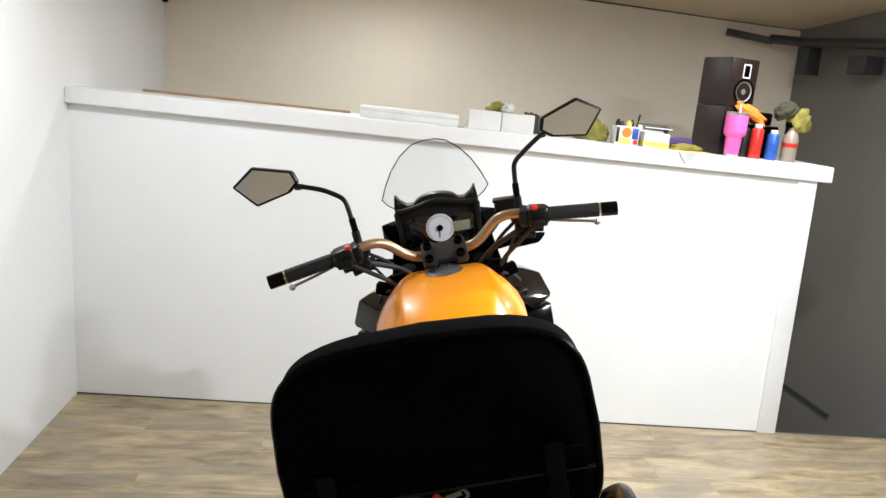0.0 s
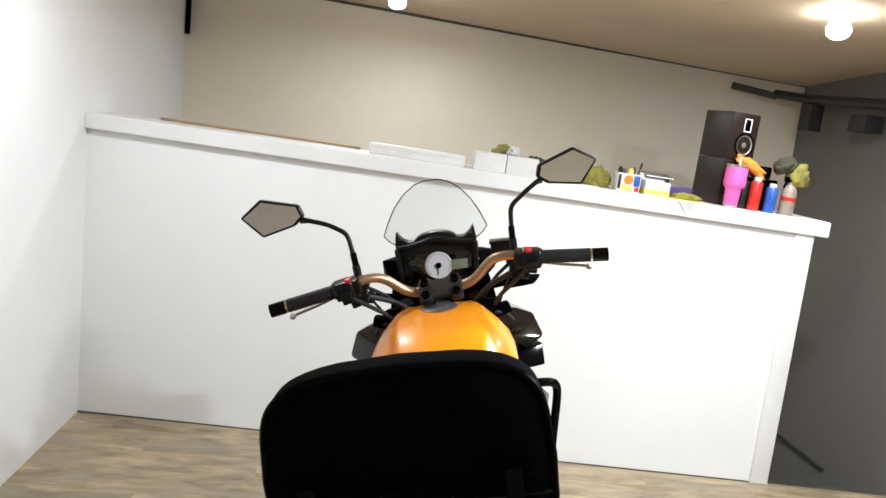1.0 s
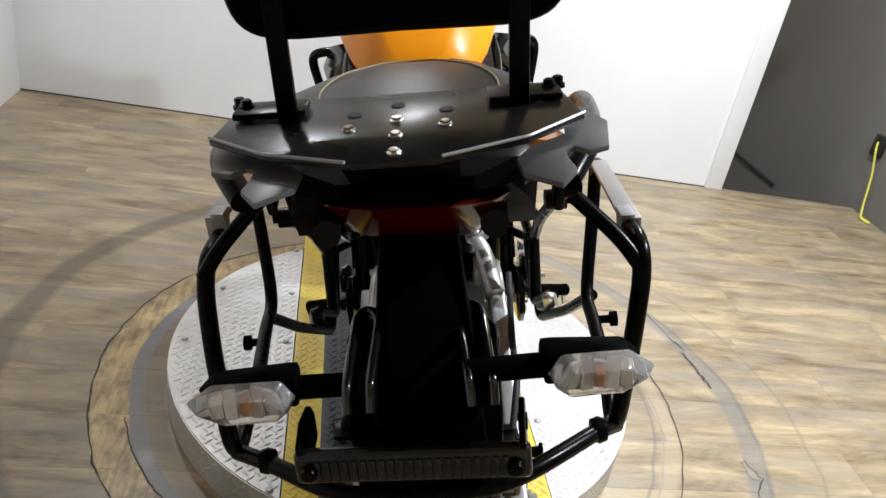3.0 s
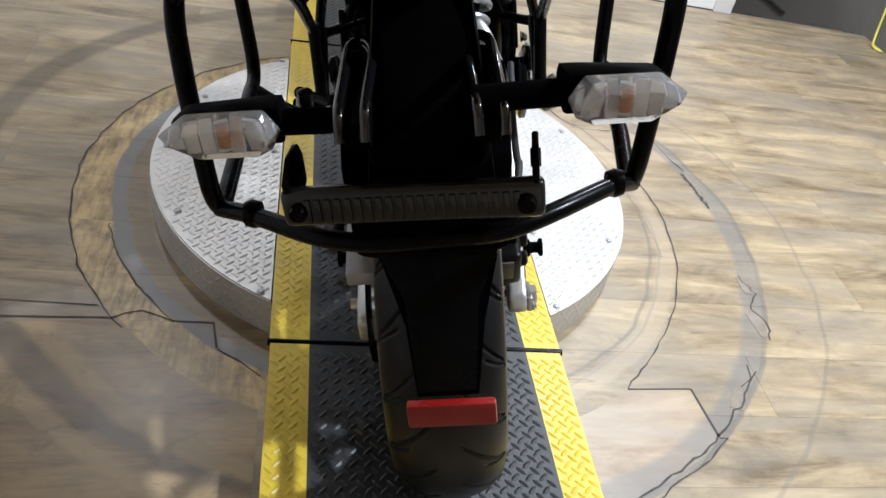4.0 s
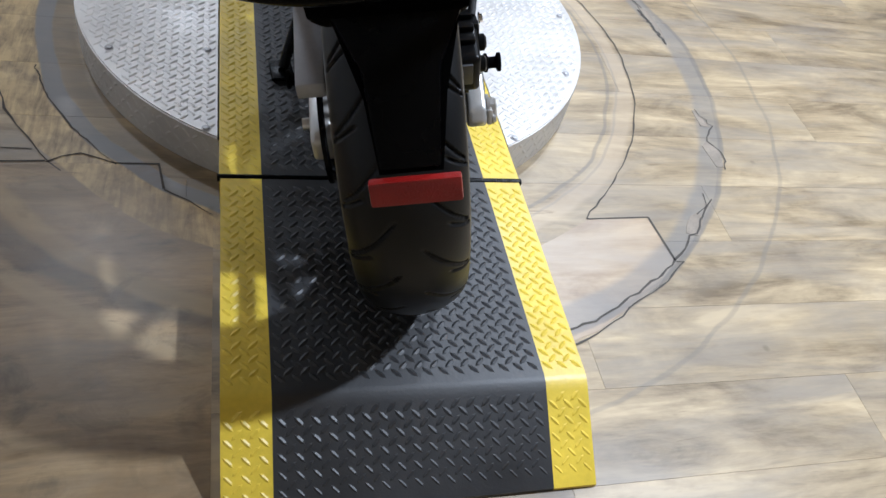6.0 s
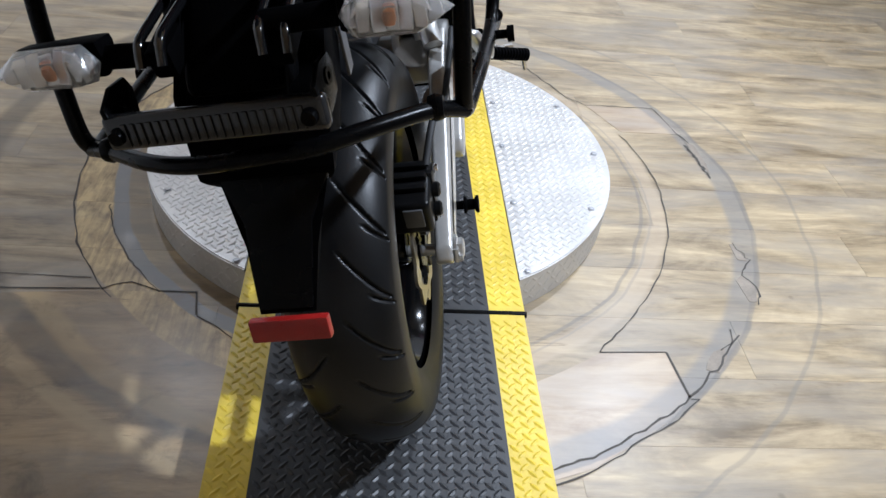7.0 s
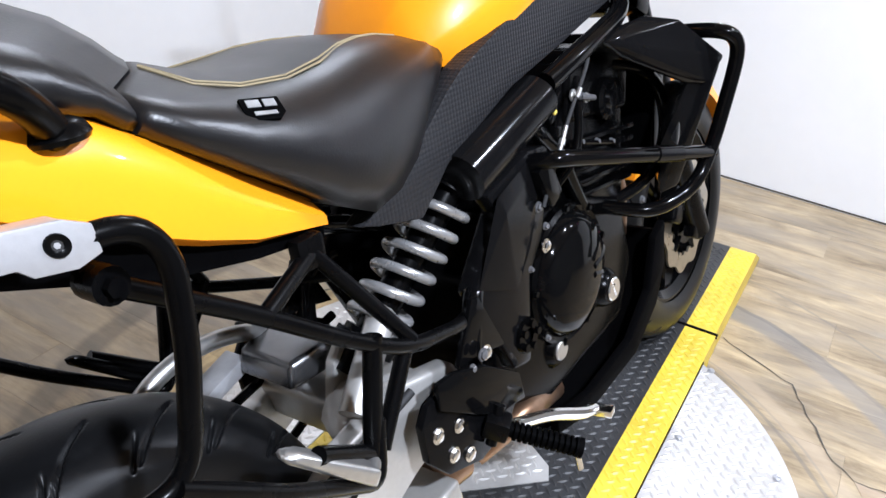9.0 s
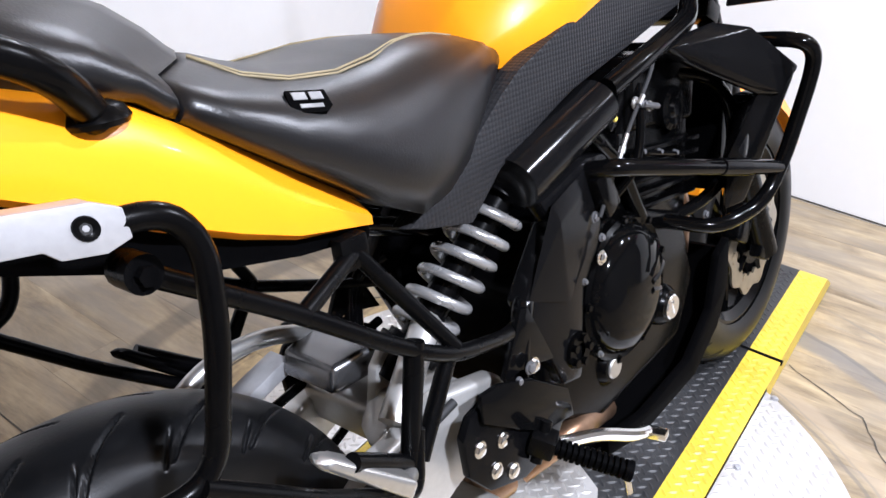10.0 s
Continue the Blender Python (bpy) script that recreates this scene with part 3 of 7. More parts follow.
for side in (1, -1):
    arc = [(TR * math.cos(a) * side, TY + TR * math.sin(a)) for a in np.linspace(-math.pi / 2 + half, math.pi / 2 - half, 60)]
    arc = [(side * (YEL + 0.003), arc[0][1])] + arc + [(side * (YEL + 0.003), arc[-1][1])]
    bm = prism(arc, "z", 0.002, TH)
    top = [e for e in bm.edges if all(abs(v.co.z - TH) < 1e-6 for v in e.verts)]
    bmesh.ops.bevel(bm, geom=top, offset=0.003, segments=2, affect="EDGES")
    deck = part("deck", bm, M_ALU, turntable)
    ok = lambda x, y, s=side: x * s > YEL + 0.016 and x * x + (y - TY) ** 2 < (TR - 0.014) ** 2
    pl = tread_places(ok, *((YEL, TR) if side > 0 else (-TR, -YEL)), TY - TR, TY + TR, TH)
    for k in range(int(TR * (math.pi - 2 * half) / 0.0232)):
        a = -math.pi / 2 + half + (k + 0.5) * 0.0232 / TR
        for row, z in enumerate((0.022, 0.05, 0.078)):
            n = Vector((math.cos(a) * side, math.sin(a), 0))
            t = Vector((-math.sin(a) * side, math.cos(a), 0))
            q = radians(45 if (k + row) % 2 else -45)
            up = Vector((0, 0, 1))
            u, v = t * math.cos(q) + up * math.sin(q), -t * math.sin(q) + up * math.cos(q)
            if u.cross(v).dot(n) < 0:
                v = -v
            pl.append((n * TR + Vector((0, TY, z)), u, v, n))
    tread_object("tread", lugs(pl, 0.0255, 0.0085, 0.0014), M_ALU, deck)
    for deg in (-26.5, 0.0, 26.5):
        a = radians(deg)
        part("bolt", bolt((math.cos(a) * 0.601 * side, TY + math.sin(a) * 0.601, TH + 0.0005), 0.007, 0.004, "z"), M_RAIL, turntable)
    for y in (0.141, 0.411, 0.685, 0.935, 1.204):
        part("bolt", bolt((side * (YEL + 0.028), y, TH + 0.0005), 0.007, 0.004, "z"), M_RAIL, turntable)
part("drum", lathe([(0, 0.001), (TR - 0.03, 0.001), (TR - 0.03, TH - 0.008), (0, TH - 0.008)], "z", (0, TY, 0), 60), M_BLACK, turntable)

RAMP_FLAT, RAMP_END = 0.485, 0.635
HF = 1.354


def plate_run(name, y0, y1, parent, mat, xa, xb, z=TH + 0.002):
    bm = prism([(xa, y0), (xb, y0), (xb, y1), (xa, y1)], "z", 0.004, z)
    return part(name, bm, mat, parent)


def ramp_piece(xa, xb, ya, direction):
    """Flat stretch, then a slope to the floor; direction -1 towards the rear, +1 to the front."""
    yk, ye = ya + direction * RAMP_FLAT, ya + direction * RAMP_END
    prof = [(ya, 0.003), (ya, TH + 0.002), (yk - direction * 0.012, TH + 0.002), (yk, TH - 0.001), (yk + direction * 0.014, TH - 0.009), (ye, 0.010), (ye, 0.003)]
    return prism(prof, "x", xa, xb)


bridge = thing("runway_bridge", "black tread-plate runway with yellow edges across the turntable", "runway")
for nm, xa, xb, mat in (("plate", -BLK, BLK, M_BLACKPLATE), ("yellow_edge", -YEL - 0.0025, -BLK, M_YELLOWPLATE), ("yellow_edge", BLK, YEL + 0.0025, M_YELLOWPLATE)):
    pc = plate_run(nm, 0.006, HF - 0.006, bridge, mat, xa, xb)
    tread_object("tread", lugs(tread_places(lambda x, y: True, xa + 0.002, xb - 0.004, 0.012, HF - 0.03, TH + 0.002), 0.0255, 0.0085, 0.0019), mat, pc)
bare = [(-0.10, 0.44), (0.0, 0.53), (0.148, 0.665), (0.132, 0.70), (0.073, 0.735), (-0.10, 0.74)]
pc = part("bare_plate", prism(bare, "z", TH + 0.002, TH + 0.0045), M_ALU, bridge, "bare aluminium tread plate")
tread_object("tread", lugs(tread_places(lambda x, y: y > 0.56 + 0.9 * max(x, -0.03) and x + y < 0.80, -0.09, 0.14, 0.5, 0.72, TH + 0.0045), 0.0255, 0.0085, 0.0019), M_ALU, pc)
for sgn, ya, label in ((-1, 0.0, "rear"), (1, HF, "front")):
    ramp = thing("ramp", "black tread-plate ramp with yellow edges, sloping to the floor", "ramp", "runway ramps")
    lean_a = math.atan2(TH - 0.018, RAMP_END - RAMP_FLAT - 0.014)
    for nm, xa, xb, mat in (("plate", -BLK, BLK, M_BLACKPLATE), ("yellow_edge", -YEL, -BLK, M_YELLOWPLATE), ("yellow_edge", BLK, YEL, M_YELLOWPLATE)):
        pc = part(nm, ramp_piece(xa, xb, ya + sgn * 0.006, sgn), mat, ramp, sharp=20)
        y0, y1 = sorted((ya + sgn * 0.012, ya + sgn * (RAMP_FLAT - 0.012)))
        pl = tread_places(lambda x, y: True, xa + 0.002, xb - 0.004, y0, y1 - PITCH * 0.4, TH + 0.002)
        yk = ya + sgn * (RAMP_FLAT + 0.02)
        y0, y1 = sorted((yk, yk + sgn * 0.145))
        pl += tread_places(lambda x, y: True, xa + 0.002, xb - 0.004, y0, y1 - PITCH * 0.3, TH - 0.009, -lean_a * sgn, yk)
        tread_object("tread", lugs(pl, 0.0255, 0.0085, 0.0019), mat, pc)
    hinge = tube([(-YEL - 0.006, ya, TH - 0.002), (YEL + 0.006, ya, TH - 0.002)], 0.0075, seg=10)
    part("hinge", hinge, M_BLACK, ramp)


# ---- cracks and worn patches of the floor ----
def wander(points, step=0.025, jitter=0.004):
    out = []
    for a, c in zip(points, points[1:]):
        n = max(1, int(math.dist(a, c) / step))
        for i in range(n):
            t = i / n
            out.append((a[0] + (c[0] - a[0]) * t + random.uniform(-jitter, jitter), a[1] + (c[1] - a[1]) * t + random.uniform(-jitter, jitter)))
    return out + [points[-1]]


def ring_arc(r, a0, a1, n=24):
    return [(r * math.cos(radians(a0 + (a1 - a0) * i / n)), TY + r * math.sin(radians(a0 + (a1 - a0) * i / n))) for i in range(n + 1)]


CRACKS = [
    (wander([(0.31, 1.50), (0.51, 1.40), (0.64, 1.175), (0.695, 1.137), (0.93, 1.14), (0.972, 0.985), (0.997, 0.92)]), 0.005),
    (wander(ring_arc(1.005, 14, 3)), 0.012),
    (wander([(0.965, 0.40), (0.985, 0.33), (0.943, 0.274), (0.967, 0.23), (0.945, 0.16)], 0.015, 0.006), 0.006),
    (wander(ring_arc(0.82, 20, -40) + [(0.62, 0.12), (0.496, -0.016)]), 0.005),
    ([(0.496, -0.016), (0.655, -0.010)], 0.005),
    ([(0.655, -0.010), (0.671, -0.143)], 0.007),
    (wander([(0.671, -0.143), (0.69, -0.15), (0.604, -0.215), (0.42, -0.33), (0.31, -0.37)]), 0.005),
    (wander([(0.836, 0.07), (0.82, 0.02), (0.79, 0.0)], 0.015, 0.006), 0.004),
    (wander(ring_arc(1.05, -36, -74, 30), 0.03, 0.006), 0.007),
    (wander(ring_arc(0.826, 112, 222)), 0.006),
    (wander(ring_arc(0.738, 196, 226)), 0.004),
    ([(-1.72, 0.125), (-0.82, 0.136), (-0.646, 0.143)], 0.005),
    (wander([(-0.646, 0.143), (-0.583, 0.165), (-0.516, 0.14)]), 0.004),
    ([(-0.516, 0.14), (-0.43, 0.14), (-0.417, 0.066)], 0.006),
    (wander([(-0.417, 0.066), (-0.322, -0.006)]), 0.005),
    ([(-1.05, 0.01), (-0.94, 0.186), (-0.675, 0.178)], 0.004),
]
for pts, w in CRACKS:
    part("crack", ribbon(pts, w, 0.0016), M_CRACK, floor)
PATCHES = [
    [(0.31, -0.36), (0.42, -0.325), (0.604, -0.21), (0.668, -0.146), (0.652, -0.013), (0.498, -0.018), (0.40, -0.075), (0.31, -0.12)],
    [(-0.32, -0.60), (-0.32, -0.012), (-0.417, 0.062), (-0.43, 0.136), (-0.64, 0.138), (-1.05, 0.10), (-1.25, -0.60)],
]
PATCHES += [[(0.693, 1.135), (0.918, 1.133), (0.989, 0.974), (0.78, 0.971)], [(0.986, 0.936), (1.012, 0.905), (1.018, 0.80), (1.012, 0.748), (0.998, 0.80)], [(0.952, 0.40), (0.962, 0.40), (0.978, 0.33), (0.952, 0.335)],
            [(0.925, 0.17), (0.945, 0.17), (0.962, 0.23), (0.940, 0.272), (0.918, 0.25)], [(0.735, -0.06), (0.765, -0.07), (0.80, -0.02), (0.80, 0.01), (0.77, -0.005), (0.75, -0.03)]]
for poly, mat, label in zip(PATCHES, (M_PATCH, M_BROWNPATCH, M_PATCH, M_CHIP, M_CHIP, M_CHIP, M_CHIP), ("worn pale vinyl patch", "worn brown vinyl patch", "paler vinyl patch", "chipped bare spot", "chipped bare spot", "chipped bare spot", "chipped bare spot")):
    part("worn_patch", prism(poly, "z", -0.0005, 0.001), mat, floor, label)

# ---- motorcycle ----
motorcycle = thing("motorcycle", "yellow and black motorcycle with pannier rack on its side stand", "motorcycle")
motorcycle.matrix_basis = pose(0.04, -0.185, TH + 0.0025, 0, -13.0, -5.0)
RA, FA = Vector((0, 0.015, 0.328)), Vector((0, 1.52, 0.312))


def both(name, make, mat, parent, label=""):
    """The same part on the right and on the left."""
    return part(name, make(), mat, parent, label), part(name, flip(make()), mat, parent, label)


def tyre_mesh(radius, width, rim, count):
    """A tyre with curved grooves cut into its tread."""
    nu, nv = 1300, 96
    verts, faces = [], []
    prof = []
    side = radius - rim
    for j in range(nv):
        v = -1 + 2 * j / (nv - 1)
        s = abs(v)
        if s < 0.72:
            q = s / 0.72
            x, r = 0.5 * width * 0.93 * math.sin(q * 1.25) / math.sin(1.25), radius - 0.042 * (1 - math.cos(q * 1.25)) / (1 - math.cos(1.25))
        else:
            q = (s - 0.72) / 0.28
            x = 0.5 * width * (0.93 + 0.07 * math.sin(q * math.pi * 0.9) - 0.16 * q * q)
            r = radius - 0.042 - q * (side - 0.042)
        prof.append((math.copysign(x, v), r, v))
    pitch = 2 * math.pi / count
    for i in range(nu):
        a = 2 * math.pi * i / nu
        for x, r, v in prof:
            s = abs(v)
            depth = 0.0
            if 0.06 < s < 0.70:
                off = pitch * 0.5 if v > 0 else 0.0
                for bend, lo, hi, wid in ((0.34, 0.10, 0.66, 0.0026), (0.22, 0.36, 0.70, 0.0021)):
                    if lo < s < hi:
                        c = off + bend * (1 - (1 - s) ** 2) + (pitch * 0.45 if bend < 0.3 else 0)
                        d = (a - c) % pitch
                        d = min(d, pitch - d) * r
                        k = max(0.0, min(1.0, (wid * 1.25 - d) / (wid * 0.35)))
                        taper = min(1.0, (hi - s) / 0.05, (s - lo) / 0.05)
                        depth = max(depth, 0.006 * k * k * (3 - 2 * k) * taper)
            rr = r - depth
            verts.append((x, rr * math.cos(a), rr * math.sin(a)))
    for i in range(nu):
        k = (i + 1) % nu
        for j in range(nv - 1):
            faces.append((i * nv + j, k * nv + j, k * nv + j + 1, i * nv + j + 1))
    me = bpy.data.meshes.new("tyre")
    me.from_pydata(verts, [], faces)
    me.update()
    me.materials.append(M_TYRE)
    me.shade_smooth()
    return me


def wheel(name, centre, radius, width, rim_w, discs, disc_r):
    rim_r = 0.222
    bm = lathe([(rim_r - 0.012, -rim_w / 2), (rim_r + 0.006, -rim_w / 2), (rim_r + 0.004, -rim_w / 2 + 0.008), (rim_r - 0.016, -rim_w / 2 + 0.03),
                (rim_r - 0.022, 0), (rim_r - 0.016, rim_w / 2 - 0.03), (rim_r + 0.004, rim_w / 2 - 0.008), (rim_r + 0.006, rim_w / 2), (rim_r - 0.012, rim_w / 2),
                (rim_r - 0.03, 0.03), (rim_r - 0.032, 0), (rim_r - 0.03, -0.03)], "x", centre, 64, closed=True)
    w = part(name, bm, M_BLACKGLOSS, motorcycle, "black cast wheel")
    part("hub", lathe([(0.012, -0.06), (0.04, -0.06), (0.05, -0.03), (0.05, 0.03), (0.04, 0.06), (0.012, 0.06)], "x", centre, 28), M_BLACKGLOSS, w)
    for k in range(6):
        a = 2 * math.pi * k / 6 + 0.3
        d = Vector((0, math.cos(a), math.sin(a)))
        t = Vector((0, -math.sin(a), math.cos(a)))
        c = Vector(centre)
        for lean in (-0.022, 0.022):
            part("spoke", tube([c + d * 0.035 + t * lean * 0.6, c + d * 0.12 + t * lean * 1.1, c + d * 0.198 + t * lean * 1.9], 0.011, 0.02, 8), M_BLACKGLOSS, w)
    ty = new("tyre", tyre_mesh(radius, width, 0.218, 22))
    ty.location = centre
    ty.parent = w
    for x in discs:
        # petal-edged brake disc
        n = 120
        outer = [(disc_r + 0.007 * math.cos(10 * 2 * math.pi * i / n), 2 * math.pi * i / n) for i in range(n)]
        dm = bmesh.new()
        rows = []
        for h in (-0.0025, 0.0025):
            ring_o = [dm.verts.new((x + h, r * math.cos(a), r * math.sin(a))) for r, a in outer]
            ring_i = [dm.verts.new((x + h, (disc_r * 0.70 + 0.004 * math.cos(20 * a)) * math.cos(a), (disc_r * 0.70 + 0.004 * math.cos(20 * a)) * math.sin(a))) for r, a in outer]
            rows.append((ring_o, ring_i))
        for i in range(n):
            j = (i + 1) % n
            for (o, q), s in zip(rows, (1, -1)):
                dm.faces.new((o[i], o[j], q[j], q[i]))
            dm.faces.new((rows[0][0][i], rows[0][0][j], rows[1][0][j], rows[1][0][i]))
            dm.faces.new((rows[0][1][i], rows[0][1][j], rows[1][1][j], rows[1][1][i]))
        bmesh.ops.recalc_face_normals(dm, faces=dm.faces)
        moved(dm, Matrix.Translation(centre))
        part("brake_disc", dm, M_ROTOR, w, "petal-edged steel brake disc")
        car = bmesh.new()
        car = lathe([(0.03, x - 0.003), (disc_r * 0.5, x - 0.004), (disc_r * 0.5, x + 0.004), (0.03, x + 0.003)], "x", centre, 30, closed=True)
        for k in range(5):
            a = 2 * math.pi * k / 5
            c = Vector(centre)
            d = Vector((0, math.cos(a), math.sin(a)))
            add(car, tube([c + Vector((x, 0, 0)) + d * disc_r * 0.45, c + Vector((x, 0, 0)) + d * disc_r * 0.74], 0.008, 0, 8))
        part("disc_carrier", car, M_BLACK, w)
    return w


rear_wheel = wheel("rear_wheel", RA, 0.334, 0.174, 0.118, (0.082,), 0.108)
front_wheel = wheel("front_wheel", FA, 0.315, 0.124, 0.092, (0.066, -0.066), 0.136)

# swing arm, axle, brake
sw = prism([(-0.022, 0.296), (-0.032, 0.312), (-0.022, 0.332), (0.0, 0.346), (0.07, 0.385), (0.19, 0.455), (0.29, 0.515), (0.40, 0.535), (0.50, 0.51), (0.53, 0.46),
            (0.50, 0.425), (0.40, 0.40), (0.27, 0.345), (0.12, 0.300), (0.02, 0.284)], "x", 0.107, 0.138, 0.008, 3)
add(sw, prism([(-0.06, 0.288), (-0.065, 0.33), (-0.04, 0.348), (0.20, 0.40), (0.42, 0.49), (0.52, 0.49), (0.53, 0.44), (0.42, 0.41), (0.2, 0.325), (0.02, 0.275)], "x", -0.135, -0.10, 0.008, 3))
add(sw, box((0.235, 0.10, 0.07), (0, 0.42, 0.47), (10, 0, 0), 0.015, 3))
for cx in (0.044, 0.088):
    add(sw, prism([(0.355, 0.50), (0.372, 0.560), (0.392, 0.580), (0.412, 0.572), (0.440, 0.530), (0.46, 0.50)], "x", cx - 0.008, cx + 0.008, 0.004, 2))
add(sw, hull([(0.035, 0.34, 0.49), (0.105, 0.30, 0.495), (0.105, 0.37, 0.535), (0.035, 0.375, 0.530), (0.03, 0.48, 0.5), (0.1, 0.48, 0.5)], 0.010, 3))
add(sw, tube([(0.118, 0.33, 0.53), (0.10, 0.40, 0.585), (0.075, 0.45, 0.60)], 0.019, 0.03))
swing_arm = part("swing_arm", sw, M_ARM, motorcycle, "cast aluminium swing arm")
part("arm_groove", prism([(0.02, 0.327), (0.18, 0.392), (0.30, 0.452), (0.30, 0.462), (0.18, 0.405), (0.02, 0.339)], "x", 0.1385, 0.140), M_BLACK, swing_arm)
part("axle_nut", add(bolt((0.139, 0.0, 0.314), 0.017, 0.016, "x"), tube([(-0.15, 0, 0.314), (0.15, 0, 0.314)], 0.010, 0)), M_SILVER, swing_arm)
part("axle_adjuster", add(box((0.01, 0.036, 0.026), (0.142, -0.008, 0.312), (-12, 0, 0), 0.004), bolt((0.147, -0.020, 0.309), 0.006, 0.006, "x")), M_SILVER, swing_arm)
both("stand_spool", lambda: lathe([(0, 0.139), (0.008, 0.139), (0.008, 0.152), (0.016, 0.153), (0.016, 0.157), (0.010, 0.160), (0.010, 0.172), (0.016, 0.175), (0.016, 0.180), (0, 0.180)], "x", (0, 0.123, 0.312), 24), M_BLACKMATT, swing_arm)
cal = box((0.066, 0.092, 0.070), (0.088, -0.030, 0.445), (14, 0, 0), 0.010, 3)
add(cal, prism([(-0.062, 0.395), (-0.070, 0.425), (-0.02, 0.424), (0.030, 0.400), (0.035, 0.372), (0.0, 0.362), (-0.035, 0.374)], "x", 0.094, 0.106, 0.004))
add(cal, box((0.018, 0.045, 0.085), (0.116, -0.012, 0.440), (-12, 0, 0), 0.006))
for dy in (-0.052, -0.030, -0.008):
    add(cal, box((0.060, 0.012, 0.014), (0.086, dy, 0.484 + 0.25 * (dy + 0.03)), (14, 0, 0), 0.004))
rear_caliper = part("rear_brake_caliper", cal, M_CALIPER, motorcycle, "black finned rear brake caliper")
part("pad_cover", box((0.030, 0.004, 0.040), (0.094, -0.078, 0.440), (14, 0, 0), 0.002), M_WING, rear_caliper, "grey pad cover")
for z in (0.425, 0.455):
    part("piston_cap", lathe([(0, 0.120), (0.012, 0.120), (0.012, 0.131), (0.008, 0.134), (0, 0.134)], "x", (0, -0.03 + 0.3 * (z - 0.44), z), 18), M_CALIPER, rear_caliper)
for at in ((0.126, -0.020, 0.405), (0.126, 0.0, 0.478)):
    part("caliper_bolt", bolt(at, 0.006, 0.006), M_CHROME, rear_caliper)
part("brake_hose", tube([(0.115, -0.01, 0.49), (0.13, 0.05, 0.54), (0.135, 0.14, 0.49), (0.14, 0.25, 0.49), (0.15, 0.40, 0.53)], 0.006, 0.04, 10), M_RUBBERLINE, rear_caliper)
ch = tube([(-0.115, -0.02, 0.40), (-0.11, 0.25, 0.47), (-0.105, 0.52, 0.52)], 0.007, 0.1, 8)
add(ch, tube([(-0.115, 0.02, 0.225), (-0.11, 0.3, 0.33), (-0.105, 0.52, 0.43)], 0.007, 0.1, 8))
add(ch, lathe([(0.08, -0.118), (0.095, -0.116), (0.095, -0.110), (0.08, -0.108)], "x", (0, 0, 0.312), 40, closed=True))
part("chain", ch, M_ENGINE, motorcycle, "drive chain and rear sprocket")
cgm = prism([(-0.05, 0.425), (0.12, 0.475), (0.35, 0.545), (0.36, 0.525), (0.12, 0.452), (-0.05, 0.40)], "x", -0.142, -0.100, 0.004)
part("chain_guard", cgm, M_RAIL, motorcycle, "pale grey chain guard")

# rear hugger over the tyre, silver arms
part("rear_hugger", hull([(-0.115, 0.415, 0.568), (0.015, 0.410, 0.568), (-0.10, 0.345, 0.560), (0.0, 0.345, 0.560), (-0.105, 0.335, 0.525), (0.005, 0.335, 0.525), (-0.11, 0.43, 0.53), (0.02, 0.43, 0.53)], 0.008, 3), M_DARKCHROME, motorcycle, "dark polished hugger box in front of the tyre")
part("hugger_arm", tube([(-0.108, 0.12, 0.51), (-0.106, 0.20, 0.574), (-0.104, 0.255, 0.592), (-0.104, 0.315, 0.590), (-0.106, 0.38, 0.568), (-0.11, 0.46, 0.52)], 0.012, 0.06, 12), M_SILVER, motorcycle, "silver arched swing arm brace")

# shock absorber
s0, s1 = Vector((0.064, 0.420, 0.568)), Vector((0.110, 0.586, 0.732))
ax = (s1 - s0).normalized()
eu = ax.orthogonal().normalized()
ev = ax.cross(eu)
coil = []
turns, n = 6.8, 220
for i in range(n + 1):
    t = i / n
    a = 2 * math.pi * turns * t
    coil.append(s0 + (s1 - s0) * (0.04 + 0.88 * t) + (eu * math.cos(a) + ev * math.sin(a)) * 0.0375)
shock = part("shock_absorber", add(tube([s0 - ax * 0.045, s1 + ax * 0.02], 0.021, 0, 20), tube([s0 - ax * 0.008, s0 + ax * 0.006], 0.042, 0, 28), tube([s0 + ax * 0.004, s0 + ax * 0.014], 0.034, 0, 28), tube([s1 - ax * 0.014, s1 - ax * 0.004], 0.036, 0, 24)), M_BLACK, motorcycle)
part("spring", tube(coil, 0.0068, 0, 10), M_SPRING, shock, "silver coil spring")
part("preload_collar", add(tube([s1 - ax * 0.012, s1 + ax * 0.016], 0.034, 0, 20), tube([s1 + ax * 0.014, s1 + ax * 0.045], 0.026, 0, 20)), M_SILVER, shock)

# engine
en = prism([(0.58, 0.40), (0.60, 0.58), (0.70, 0.64), (0.86, 0.62), (1.02, 0.56), (1.06, 0.42), (1.00, 0.32), (0.70, 0.30)], "x", -0.14, 0.14, 0.02, 3)
add(en, prism([(0.78, 0.58), (0.84, 0.83), (1.06, 0.80), (1.04, 0.55)], "x", -0.135, 0.135, 0.012, 2))
engine = part("engine", en, M_ENGINE, motorcycle, "black twin-cylinder engine")
for k in range(5):
    part("cooling_fin", box((0.29, 0.235, 0.008), (0, 0.94 + 0.004 * k, 0.60 + 0.022 * k), (-8, 0, 0), 0.002), M_ENGINE, engine)
hd = box((0.285, 0.22, 0.11), (0, 0.955, 0.775), (-8, 0, 0), 0.014, 3)
part("cylinder_head", hd, M_ENGINE, engine)
